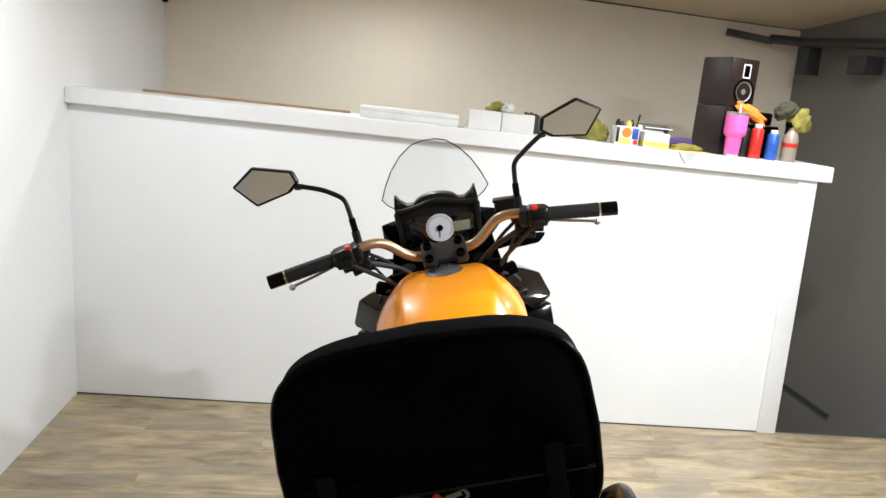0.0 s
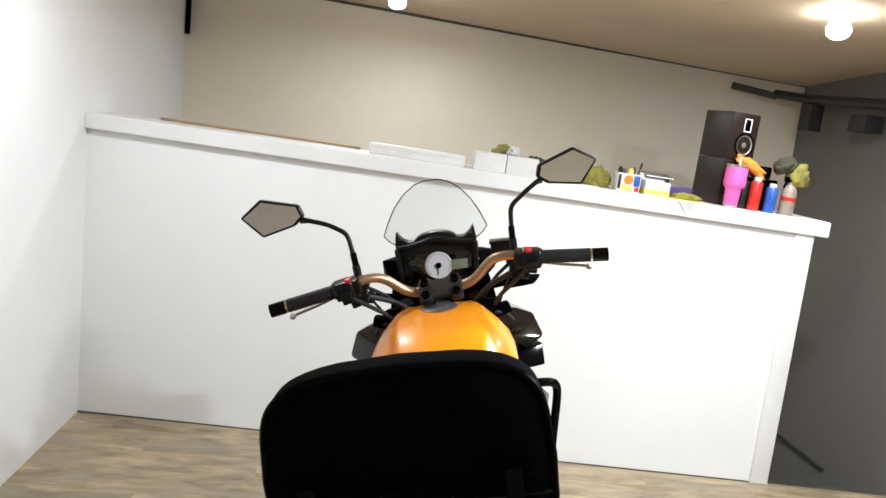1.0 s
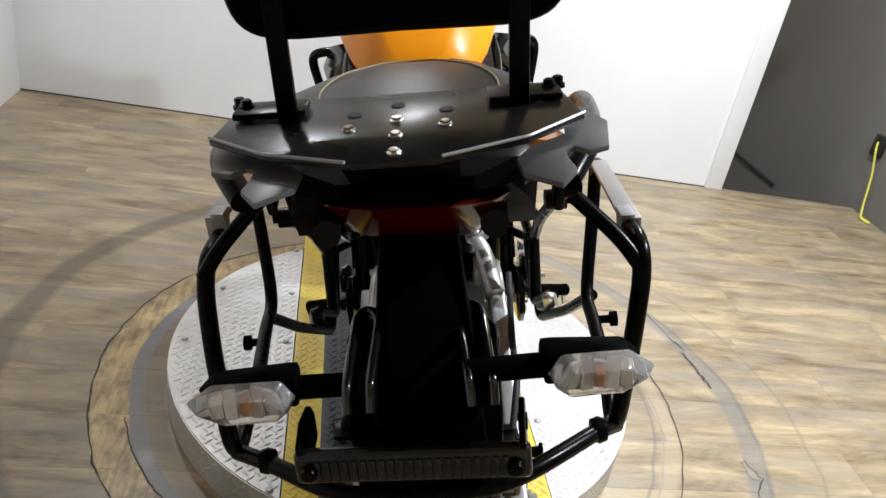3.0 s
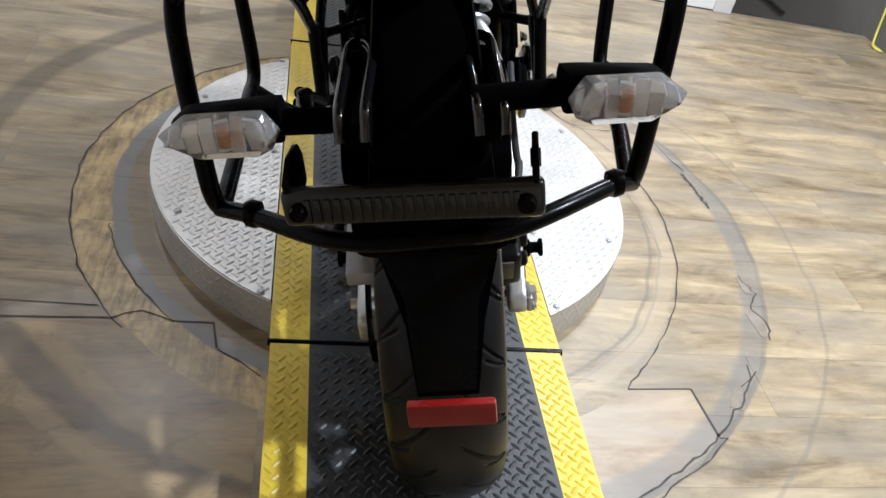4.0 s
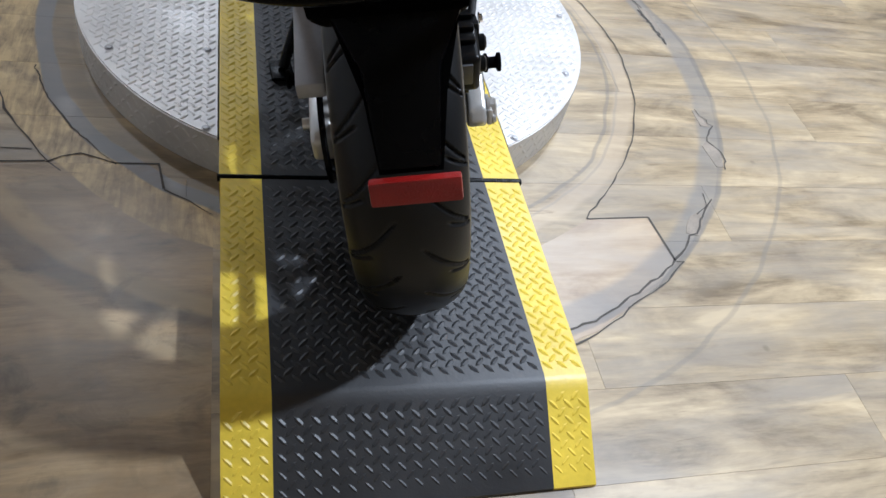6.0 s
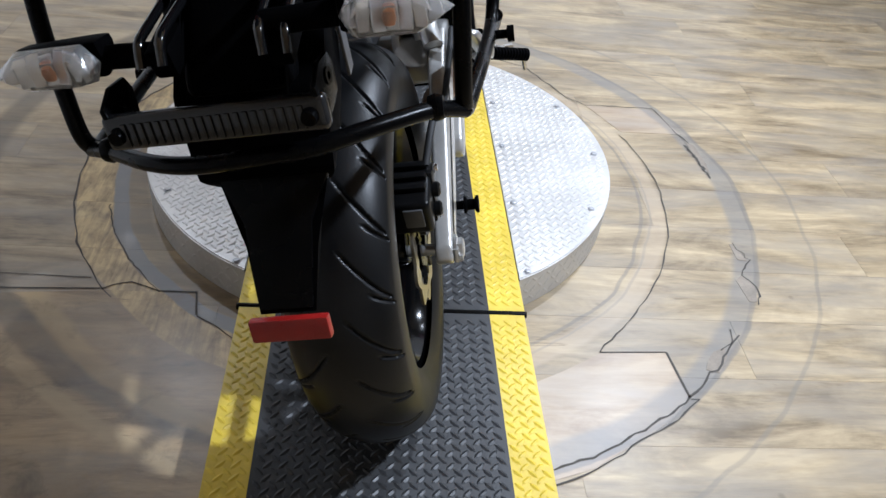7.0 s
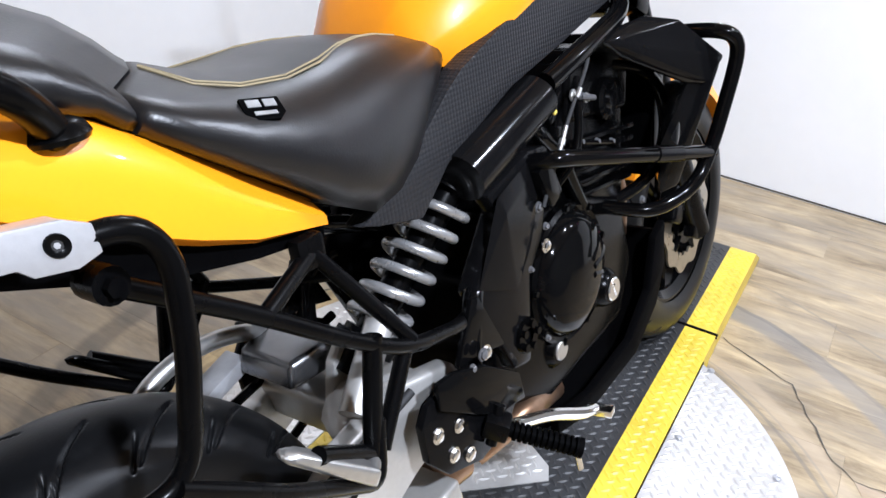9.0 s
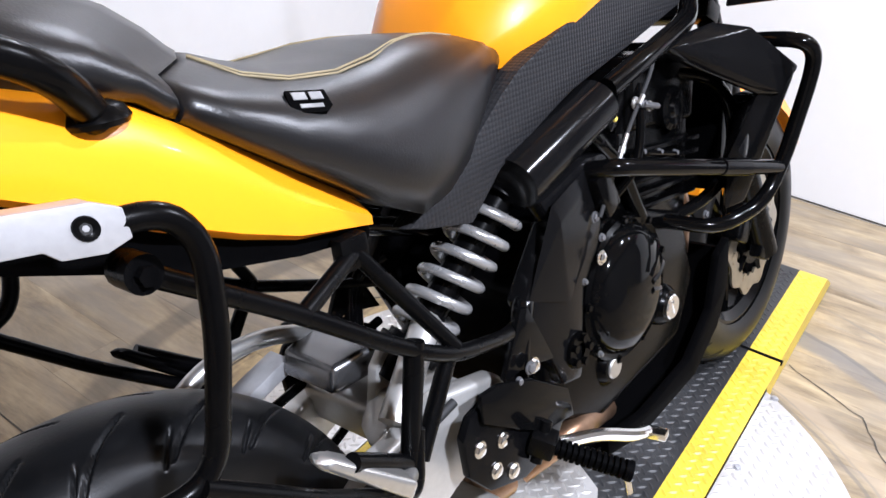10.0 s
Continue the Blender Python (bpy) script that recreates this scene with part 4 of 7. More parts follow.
part("cam_cover_cap", lathe([(0, 0.143), (0.034, 0.143), (0.034, 0.152), (0.026, 0.156), (0.016, 0.154), (0.012, 0.160), (0, 0.160)], "x", (0, 0.965, 0.745), 28), M_BLACKGLOSS, engine)
cl = lathe([(0, 0.182), (0.055, 0.180), (0.085, 0.172), (0.100, 0.158), (0.104, 0.140)], "x", (0, 0.80, 0.505), 48)
moved(cl, Matrix.Translation((0, 0.80, 0.505)) @ Matrix.Diagonal((1, 0.95, 1.02, 1)) @ Matrix.Translation((0, -0.80, -0.505)))
clutch = part("clutch_cover", cl, M_COVER, engine, "glossy black round clutch cover")
for k in range(4):
    a = radians(-20 + 28 * k)
    d = Vector((0, math.cos(a), math.sin(a)))
    c = Vector((0.1765, 0.80, 0.505))
    part("cover_ridge", tube([c + d * 0.030, c + d * 0.055 - Vector((0.002, 0, 0)), c + d * 0.085 - Vector((0.011, 0, 0)), c + d * 0.098 - Vector((0.022, 0, 0))], 0.0075, 0.02, 8), M_COVER, engine)
part("cover_rim", lathe([(0.102, 0.136), (0.116, 0.136), (0.116, 0.150), (0.110, 0.155), (0.102, 0.152)], "x", (0, 0.80, 0.505), 48, closed=True), M_ENGINE, engine)
for k in range(9):
    a = 2 * math.pi * k / 9 + 0.2
    part("cover_bolt", bolt((0.153, 0.80 + 0.112 * math.cos(a), 0.505 + 0.112 * math.sin(a)), 0.0055, 0.006), M_ENGINE, engine)
part("cap_boss", lathe([(0, 0.170), (0.026, 0.170), (0.034, 0.160), (0.040, 0.13)], "x", (0, 0.905, 0.430), 28), M_ENGINE, engine)
cap = lathe([(0, 0.176), (0.019, 0.176), (0.021, 0.174), (0.021, 0.165)], "x", (0, 0.905, 0.430), 28)
add(cap, box((0.004, 0.005, 0.026), (0.1765, 0.905, 0.430), (20, 0, 0), 0.001))
part("oil_filler_cap", cap, M_CHROME, engine, "polished oil filler cap")
part("plug_boss", lathe([(0, 0.150), (0.024, 0.150), (0.034, 0.140), (0.038, 0.12)], "x", (0, 0.755, 0.388), 24), M_ENGINE, engine)
part("timing_plug", lathe([(0, 0.154), (0.016, 0.154), (0.018, 0.152), (0.018, 0.145)], "x", (0, 0.755, 0.388), 24), M_SILVER, engine)
nut = lathe([(0.012, 0.166), (0.026, 0.166), (0.028, 0.160), (0.028, 0.14)], "x", (0, 0.645, 0.478), 24)
for k in range(5):
    a = 2 * math.pi * k / 5
    add(nut, tube([(0.168, 0.645 + 0.019 * math.cos(a), 0.478 + 0.019 * math.sin(a)), (0.172, 0.645 + 0.019 * math.cos(a), 0.478 + 0.019 * math.sin(a))], 0.006, 0, 8))
part("pump_cover", nut, M_ENGINE, engine)
hp = tube([(0.06, 1.04, 0.62), (0.075, 1.14, 0.56), (0.075, 1.13, 0.40), (0.06, 1.02, 0.29), (0.05, 0.80, 0.26)], 0.019, 0.06)
add(hp, tube([(-0.06, 1.04, 0.62), (-0.075, 1.14, 0.56), (-0.075, 1.13, 0.40), (-0.06, 1.02, 0.29), (-0.05, 0.80, 0.26)], 0.019, 0.06))
exhaust = part("exhaust_pipe", hp, M_PIPE, motorcycle, "heat-stained header pipes")
part("pipe_bend", tube([(0.10, 0.80, 0.27), (0.135, 0.68, 0.325), (0.14, 0.62, 0.335), (0.10, 0.56, 0.30)], 0.020, 0.06), M_PIPE, exhaust)
mf = prism([(0.335, 0.290), (0.350, 0.318), (0.40, 0.335), (0.465, 0.345), (0.472, 0.300), (0.42, 0.268), (0.36, 0.262)], "x", 0.02, 0.148, 0.010, 3)
silencer = part("silencer", mf, M_ARM, exhaust, "short brushed steel silencer under the engine")
part("silencer_collar", tube([(0.085, 0.46, 0.318), (0.09, 0.53, 0.312)], 0.034, 0, 20), M_PIPE, exhaust, "heat-stained brown collar")
bp = prism([(1.15, 0.46), (1.145, 0.37), (1.10, 0.30), (1.0, 0.245), (0.80, 0.235), (0.70, 0.262), (0.70, 0.29), (0.82, 0.272), (0.98, 0.285), (1.07, 0.345), (1.105, 0.44)], "x", 0.150, 0.166, 0.004)
add(bp, flip(prism([(1.15, 0.46), (1.145, 0.37), (1.10, 0.30), (1.0, 0.245), (0.80, 0.235), (0.70, 0.262), (0.70, 0.29), (0.82, 0.272), (0.98, 0.285), (1.07, 0.345), (1.105, 0.44)], "x", 0.150, 0.166, 0.004)))
add(bp, prism([(1.15, 0.44), (1.145, 0.37), (1.10, 0.30), (1.0, 0.245), (0.80, 0.235), (0.70, 0.262), (0.70, 0.268), (0.80, 0.243), (1.0, 0.253), (1.09, 0.31), (1.13, 0.37), (1.14, 0.44)], "x", -0.145, 0.145, 0.0))
part("belly_pan", bp, M_BLACKMATT, motorcycle, "black belly pan")

# frame, covers
frame_bars = tube([(0.163, 0.755, 0.822), (0.172, 0.86, 0.85), (0.165, 1.0, 0.875), (0.09, 1.13, 0.95)], 0.0155, 0.05)
add(frame_bars, flip(tube([(0.163, 0.755, 0.822), (0.172, 0.86, 0.85), (0.165, 1.0, 0.875), (0.09, 1.13, 0.95)], 0.0155, 0.05)))
for s in (1, -1):
    add(frame_bars, tube([(s * 0.135, 0.575, 0.60), (s * 0.155, 0.535, 0.585), (s * 0.160, 0.515, 0.53), (s * 0.15, 0.50, 0.42)], 0.015, 0.05))
    add(frame_bars, tube([(s * 0.155, 0.70, 0.79), (s * 0.15, 0.80, 0.70), (s * 0.145, 0.86, 0.60)], 0.013, 0.03))
    add(frame_bars, tube([(s * 0.10, 0.58, 0.84), (s * 0.12, 0.30, 0.86), (s * 0.10, 0.0, 0.93), (s * 0.08, -0.28, 0.99)], 0.014, 0.08))
    add(frame_bars, tube([(s * 0.05, 0.50, 0.70), (s * 0.07, 0.25, 0.80), (s * 0.09, -0.02, 0.90)], 0.012, 0.05))
add(frame_bars, tube([(0, 1.10, 0.90), (0, 1.06, 1.09)], 0.036, 0, 20))
frame_part = part("frame", frame_bars, M_BLACKGLOSS, motorcycle, "black tubular steel frame")
both("frame_gusset", lambda: add(tube([(0.150, 0.552, 0.752), (0.150, 0.558, 0.754), (0.150, 0.738, 0.803), (0.150, 0.744, 0.805)], 0.035, 0, 24)), M_SHROUD, frame_part, "glossy dark grey frame tube")
both("strut_cover", lambda: prism([(0.372, 0.758), (0.40, 0.748), (0.474, 0.728), (0.535, 0.776), (0.69, 0.832), (0.84, 0.862), (1.00, 0.897), (1.02, 0.95), (0.96, 1.01), (0.76, 0.942), (0.585, 0.882), (0.55, 0.862), (0.46, 0.800)], "x", 0.118, 0.150, 0.006), M_TEXTURED, motorcycle, "cell-textured black plastic cover")
both("side_cover", lambda: add(prism([(0.755, 0.735), (0.70, 0.742), (0.59, 0.715), (0.612, 0.68), (0.538, 0.597), (0.61, 0.438), (0.655, 0.428), (0.675, 0.56), (0.72, 0.61)], "x", 0.128, 0.160, 0.007),
     hull([(0.16, 0.74, 0.725), (0.16, 0.71, 0.735), (0.168, 0.60, 0.71), (0.170, 0.615, 0.68), (0.160, 0.545, 0.597), (0.165, 0.63, 0.56), (0.158, 0.70, 0.62)], 0.003)), M_SHROUD, motorcycle, "glossy dark grey angular engine cover")
for at in ((0.172, 0.735, 0.715), (0.172, 0.70, 0.60), (0.181, 0.516, 0.528)):
    part("cover_bolt", bolt(at, 0.008, 0.007), M_CHROME, frame_part)
clutch_cable = part("clutch_cable", tube([(0.175, 0.70, 0.66), (0.18, 0.759, 0.743), (0.18, 0.80, 0.785), (0.178, 0.851, 0.826), (0.17, 0.88, 0.86)], 0.003, 0.04, 8), M_RUBBERLINE, frame_part)
part("cable_adjuster", add(tube([(0.1805, 0.748, 0.727), (0.1805, 0.772, 0.757)], 0.0032, 0, 10), tube([(0.1805, 0.754, 0.735), (0.1805, 0.759, 0.742)], 0.005, 0, 6)), M_SILVER, clutch_cable)
part("cable_ferrule", tube([(0.181, 0.805, 0.789), (0.181, 0.818, 0.799)], 0.0038, 0, 8), M_SILVER, clutch_cable)
# fittings on the cylinders
for y, z, r, m in ((0.857, 0.778, 0.007, M_SILVER), (0.898, 0.764, 0.006, M_SILVER), (0.871, 0.701, 0.004, M_WING), (0.924, 0.686, 0.004, M_WING), (0.976, 0.670, 0.004, M_WING), (0.974, 0.645, 0.004, M_WING), (0.869, 0.685, 0.004, M_WING)):
    part("head_bolt", bolt((0.146, y, z), r, 0.008), m, engine)
part("banjo_fitting", add(tube([(0.150, 0.857, 0.778), (0.160, 0.865, 0.775)], 0.006, 0, 10), tube([(0.160, 0.858, 0.776), (0.160, 0.900, 0.764)], 0.0045, 0, 8)), M_WING, engine)
part("head_rail", add(tube([(0.150, 0.85, 0.706), (0.150, 0.99, 0.664)], 0.004, 0, 8), tube([(0.150, 0.85, 0.690), (0.150, 0.99, 0.648)], 0.004, 0, 8)), M_COVER, engine)
part("coolant_hose", tube([(0.12, 0.98, 0.80), (0.165, 1.08, 0.77), (0.172, 1.137, 0.711), (0.172, 1.150, 0.626), (0.165, 1.084, 0.565), (0.12, 1.0, 0.54)], 0.011, 0.05, 12), M_COVER, engine)
part("breather_hose", tube([(0.15, 0.78, 0.66), (0.165, 0.82, 0.69), (0.16, 0.85, 0.74), (0.14, 0.88, 0.80)], 0.007, 0.03, 10), M_COVER, engine)
part("wiring_plug", add(box((0.016, 0.024, 0.014), (0.165, 0.752, 0.776), (25, 0, 0), 0.003), box((0.014, 0.018, 0.020), (0.160, 0.775, 0.745), (-10, 0, 0), 0.003)), M_COVER, frame_part)
part("wiring_clip", box((0.006, 0.007, 0.010), (0.174, 0.751, 0.784), (25, 0, 0), 0.001), M_YELLOWCARD, frame_part, "small yellow clip")
for at, r in (((0.166, 0.70, 0.659), 0.008), ((0.166, 0.714, 0.624), 0.006), ((0.186, 0.503, 0.533), 0.009), ((0.186, 0.478, 0.527), 0.006), ((0.166, 0.692, 0.449), 0.005), ((0.166, 0.664, 0.577), 0.005), ((0.20, 0.97, 0.573), 0.007)):
    part("small_bolt", bolt(at, r * 0.75, 0.006), M_WING, frame_part)
part("bar_clip", add(hull([(0.262, 0.945, 0.690), (0.262, 0.985, 0.708), (0.258, 1.00, 0.682), (0.266, 0.965, 0.672)], 0.002), tube([(0.236, 0.945, 0.663), (0.247, 1.015, 0.643)], 0.0142, 0, 14)), M_SHROUD, frame_part)

# foot controls
both("peg_bracket", lambda: add(prism([(0.376, 0.50), (0.392, 0.522), (0.43, 0.528), (0.56, 0.465), (0.585, 0.430), (0.550, 0.388), (0.48, 0.378), (0.412, 0.404), (0.378, 0.446)], "x", 0.168, 0.181, 0.004)), M_GREYGLOSS, motorcycle, "dark cast footrest bracket")
for y, z in ((0.400, 0.474), (0.424, 0.428), (0.455, 0.407), (0.442, 0.462)):
    part("bracket_bolt", bolt((0.181, y, z), 0.008, 0.006), M_CHROME, motorcycle)


peg_a = Vector((0.205, 0.505, 0.422))
peg_d = Vector((0.29, 0.553, 0.386)) - peg_a
footpegs = both("footpeg", lambda: tube([peg_a, peg_a + peg_d], 0.010, 0, 12), M_BLACKMATT, motorcycle, "ribbed black rubber footpeg")
for ob, mk in zip(footpegs, (lambda b: b, flip)):
    for k in range(12):
        p = peg_a + peg_d * (0.12 + 0.073 * k)
        part("rib", mk(tube([p, p + peg_d.normalized() * 0.0045], 0.0155, 0, 14, flat=0.85)), M_BLACKMATT, ob)
    part("peg_end", mk(tube([peg_a + peg_d * 0.97, peg_a + peg_d * 1.02], 0.014, 0, 14)), M_BLACKMATT, ob)
both("peg_mount", lambda: add(box((0.035, 0.035, 0.03), (0.195, 0.503, 0.425), (0, 20, 25), 0.006), tube([(0.19, 0.49, 0.40), (0.195, 0.515, 0.45)], 0.008, 0)), M_BLACK, motorcycle)
pd = tube([(0.195, 0.53, 0.405), (0.215, 0.60, 0.385), (0.235, 0.66, 0.352), (0.235, 0.69, 0.340)], 0.0085, 0.03, 10, flat=1.6)
add(pd, box((0.04, 0.02, 0.012), (0.245, 0.697, 0.338), (0, 0, 10), 0.003))
part("brake_pedal", pd, M_CHROME, motorcycle, "polished brake pedal")
part("peg_feeler", tube([(0.285, 0.55, 0.378), (0.287, 0.552, 0.352)], 0.005, 0), M_CHROME, motorcycle)
both("heel_guard", lambda: prism([(0.404, 0.548), (0.44, 0.545), (0.50, 0.520), (0.574, 0.465), (0.582, 0.418), (0.517, 0.432), (0.470, 0.462), (0.403, 0.511)], "x", 0.183, 0.191, 0.003), M_COVER, motorcycle, "glossy black heel guard")
both("pivot_plate", lambda: prism([(0.470, 0.525), (0.515, 0.605), (0.530, 0.600), (0.575, 0.505), (0.520, 0.520)], "x", 0.162, 0.172, 0.003), M_COVER, motorcycle)
part("passenger_peg", add(hull([tuple(pose(0.207, 0.215, 0.577, -42, 0, -14) @ Vector(p)) for p in ((-0.013, -0.055, 0.008), (0.013, -0.05, 0.008), (-0.015, 0.055, 0.010), (0.015, 0.055, 0.010), (-0.011, -0.062, -0.006), (0.011, -0.06, -0.006), (-0.014, 0.06, -0.010), (0.014, 0.06, -0.010), (0, -0.066, 0.002))], 0.006, 3), tube([(0.212, 0.255, 0.540), (0.197, 0.275, 0.530)], 0.010, 0, 12)), M_SILVER, motorcycle, "folded alloy passenger footpeg")
part("passenger_peg", flip(add(hull([tuple(pose(0.207, 0.215, 0.577, -42, 0, -14) @ Vector(p)) for p in ((-0.013, -0.055, 0.008), (0.013, -0.05, 0.008), (-0.015, 0.055, 0.010), (0.015, 0.055, 0.010), (-0.011, -0.062, -0.006), (0.011, -0.06, -0.006), (-0.014, 0.06, -0.010), (0.014, 0.06, -0.010), (0, -0.066, 0.002))], 0.006, 3), tube([(0.212, 0.255, 0.540), (0.197, 0.275, 0.530)], 0.010, 0, 12))), M_BLACK, motorcycle, "folded black passenger footpeg")
both("passenger_peg_frame", lambda: add(tube([(0.192, 0.067, 0.846), (0.185, 0.19, 0.755), (0.19, 0.29, 0.672), (0.195, 0.36, 0.625), (0.165, 0.50, 0.575), (0.125, 0.575, 0.56)], 0.0092, 0.05),
     tube([(0.185, 0.20, 0.748), (0.154, 0.29, 0.765)], 0.009, 0), tube([(0.154, 0.29, 0.768), (0.19, 0.375, 0.628)], 0.009, 0),
     tube([(0.190, 0.318, 0.664), (0.19, 0.285, 0.535)], 0.011, 0), tube([(0.186, 0.374, 0.632), (0.19, 0.30, 0.53)], 0.010, 0), tube([(0.21, 0.20, 0.60), (0.19, 0.285, 0.535)], 0.010, 0),
     tube([(0.176, 0.067, 0.846), (0.206, 0.067, 0.846)], 0.015, 0, 16), tube([(0.206, 0.067, 0.846), (0.214, 0.067, 0.846)], 0.008, 0, 6), box((0.018, 0.035, 0.035), (0.154, 0.288, 0.768), (0, 0, 0), 0.005)), M_BLACK, motorcycle, "black tubular passenger peg hanger")

# side stand on the left
stand = tube([(-0.12, 0.60, 0.33), (-0.16, 0.57, 0.24), (-0.245, 0.50, 0.075)], 0.012, 0.05)
side_stand = part("side_stand", stand, M_BLACK, motorcycle)
part("foot", box((0.05, 0.07, 0.010), (-0.25, 0.497, 0.067), (0, 13, 10), 0.003), M_BLACK, side_stand)

# tank
def ring_tank(y, hw, zb, zt):
    h = zt - zb
    r = [(hw * 0.90, zb), (hw, zb + 0.28 * h), (hw * 0.985, zb + 0.40 * h), (hw * 0.84, zb + 0.66 * h), (hw * 0.64, zb + 0.93 * h), (hw * 0.54, zb + 0.985 * h), (hw * 0.15, zt)]
    return [(x, y, z) for x, z in r] + [(-x, y, z) for x, z in r[::-1]]


TANK = [(0.565, 0.075, 0.885, 0.935), (0.585, 0.105, 0.878, 0.965), (0.62, 0.130, 0.880, 1.005), (0.66, 0.150, 0.893, 1.040), (0.72, 0.170, 0.920, 1.078), (0.79, 0.180, 0.948, 1.104),
        (0.86, 0.180, 0.972, 1.117), (0.92, 0.172, 0.992, 1.121), (0.98, 0.152, 1.010, 1.116), (1.02, 0.125, 1.025, 1.104), (1.04, 0.09, 1.035, 1.085)]
tank = part("fuel_tank", loft([ring_tank(*s) for s in TANK]), M_YELLOW, motorcycle, "glossy yellow-orange fuel tank", sharp=45)
part("fuel_cap", add(lathe([(0.0, 1.1215), (0.046, 1.1215), (0.048, 1.120), (0.048, 1.10)], "z", (0.0, 0.925, 0.0), 32), lathe([(0, 1.1235), (0.022, 1.1235), (0.024, 1.1215)], "z", (0, 0.925, 0), 24)), M_WING, tank, "dark metal fuel cap")

# seat
def ring_seat(y, hw, zb, zt):
    h = zt - zb
    r = [(hw * 0.93, zb), (hw, zb + 0.20 * h), (hw, zb + 0.42 * h), (hw * 0.955, zb + 0.66 * h), (hw * 0.84, zb + 0.86 * h), (hw * 0.58, zb + 0.97 * h), (hw * 0.22, zt)]
    return [(x, swept(y, x), z) for x, z in r] + [(-x, swept(y, x), z) for x, z in r[::-1]]


SEAT = [(0.2315, 0.171, 0.931, 0.970), (0.240, 0.178, 0.924, 0.968), (0.27, 0.186, 0.903, 0.956), (0.315, 0.193, 0.866, 0.942), (0.345, 0.193, 0.836, 0.938), (0.375, 0.190, 0.803, 0.936), (0.405, 0.184, 0.778, 0.938), (0.44, 0.175, 0.784, 0.943),
        (0.48, 0.162, 0.804, 0.942), (0.52, 0.149, 0.834, 0.938), (0.56, 0.133, 0.862, 0.929), (0.595, 0.114, 0.882, 0.916), (0.61, 0.096, 0.890, 0.908)]
PILLION = [(-0.232, 0.105, 1.002, 1.020), (-0.224, 0.120, 0.999, 1.038), (-0.20, 0.133, 0.996, 1.050), (-0.16, 0.144, 0.993, 1.057), (-0.10, 0.154, 0.990, 1.058), (0.0, 0.164, 0.988, 1.056), (0.08, 0.170, 0.982, 1.052),
           (0.13, 0.172, 0.974, 1.042), (0.175, 0.172, 0.962, 1.020), (0.205, 0.170, 0.952, 0.996), (0.222, 0.171, 0.938, 0.978), (0.2295, 0.169, 0.934, 0.972)]


def swept(y, x):
    """The seam between the two seats runs back towards the sides."""
    w = max(0.0, min(1.0, (y + 0.08) / 0.2)) * max(0.0, min(1.0, (0.46 - y) / 0.16))
    return y - 0.085 * w * min(1.0, (x / 0.145) ** 2)


seat = part("seat", loft([ring_seat(*s) for s in SEAT]), M_LEATHER, motorcycle, "black stitched rider seat", sharp=70)
pillion = part("pillion_seat", loft([ring_seat(*s) for s in PILLION]), M_LEATHER, motorcycle, "black stitched pillion seat", sharp=70)


def on_seat(table, y, frac):
    """A point on the seat's skin at y; frac of the half width."""
    for a, c in zip(table, table[1:]):
        if a[0] <= y <= c[0]:
            t = (y - a[0]) / (c[0] - a[0])
            hw, zb, zt = (a[i] + (c[i] - a[i]) * t for i in (1, 2, 3))
            h = zt - zb
            prof = [(0.22, 1.0), (0.58, 0.97), (0.84, 0.86), (0.955, 0.66), (1.0, 0.42)]
            f = abs(frac)
            k = 1.0
            for p, q in zip(prof, prof[1:]):
                if p[0] <= f <= q[0]:
                    k = p[1] + (q[1] - p[1]) * (f - p[0]) / (q[0] - p[0])
            return Vector((hw * frac, swept(y, hw * frac), zb + h * k + 0.001))
    return Vector((0, y, 1))


for off in (0.0, 0.035):
    for s in (1, -1):
        pts = [on_seat(SEAT, y, s * (f + off)) for y, f in ((0.236, 0.42), (0.26, 0.50), (0.29, 0.58), (0.33, 0.62), (0.37, 0.62), (0.41, 0.58), (0.45, 0.50), (0.49, 0.45), (0.53, 0.44), (0.565, 0.48))]
        part("seam", tube(pts, 0.0013, 0, 6), M_STITCH, seat, "tan stitching")
loop_pts = []
for k in range(41):
    a = 2 * math.pi * k / 40
    loop_pts.append(on_seat(PILLION, -0.035 + 0.17 * math.sin(a), 0.66 * math.cos(a)))
part("seam", tube(loop_pts, 0.0014, 0, 6, caps=False), M_STITCH, pillion, "tan stitching")
BADGE_AT = on_seat(SEAT, 0.328, 0.90)
BADGE = Matrix.Translation(BADGE_AT + Vector((0.001, 0, 0.001))) @ pose(0, 0, 0, 0, 0, 90) @ pose(0, 0, 0, -46, 0, 0) @ pose(0, 0, 0, 0, 14, 0)
both("seat_badge", lambda: moved(prism([(-0.019, 0.012), (0.019, 0.012), (0.020, -0.006), (0.012, -0.013), (-0.012, -0.013), (-0.020, -0.006)], "y", -0.002, 0.0015, 0.0006), BADGE), M_BLACKMATT, seat)
both("badge_print", lambda: moved(add(box((0.013, 0.002, 0.008), (-0.008, -0.0018, 0.005), bev=0), box((0.012, 0.002, 0.008), (0.008, -0.0018, 0.005), bev=0), box((0.022, 0.002, 0.004), (0, -0.0018, -0.006), bev=0)), BADGE), M_FADEDMARK, seat)

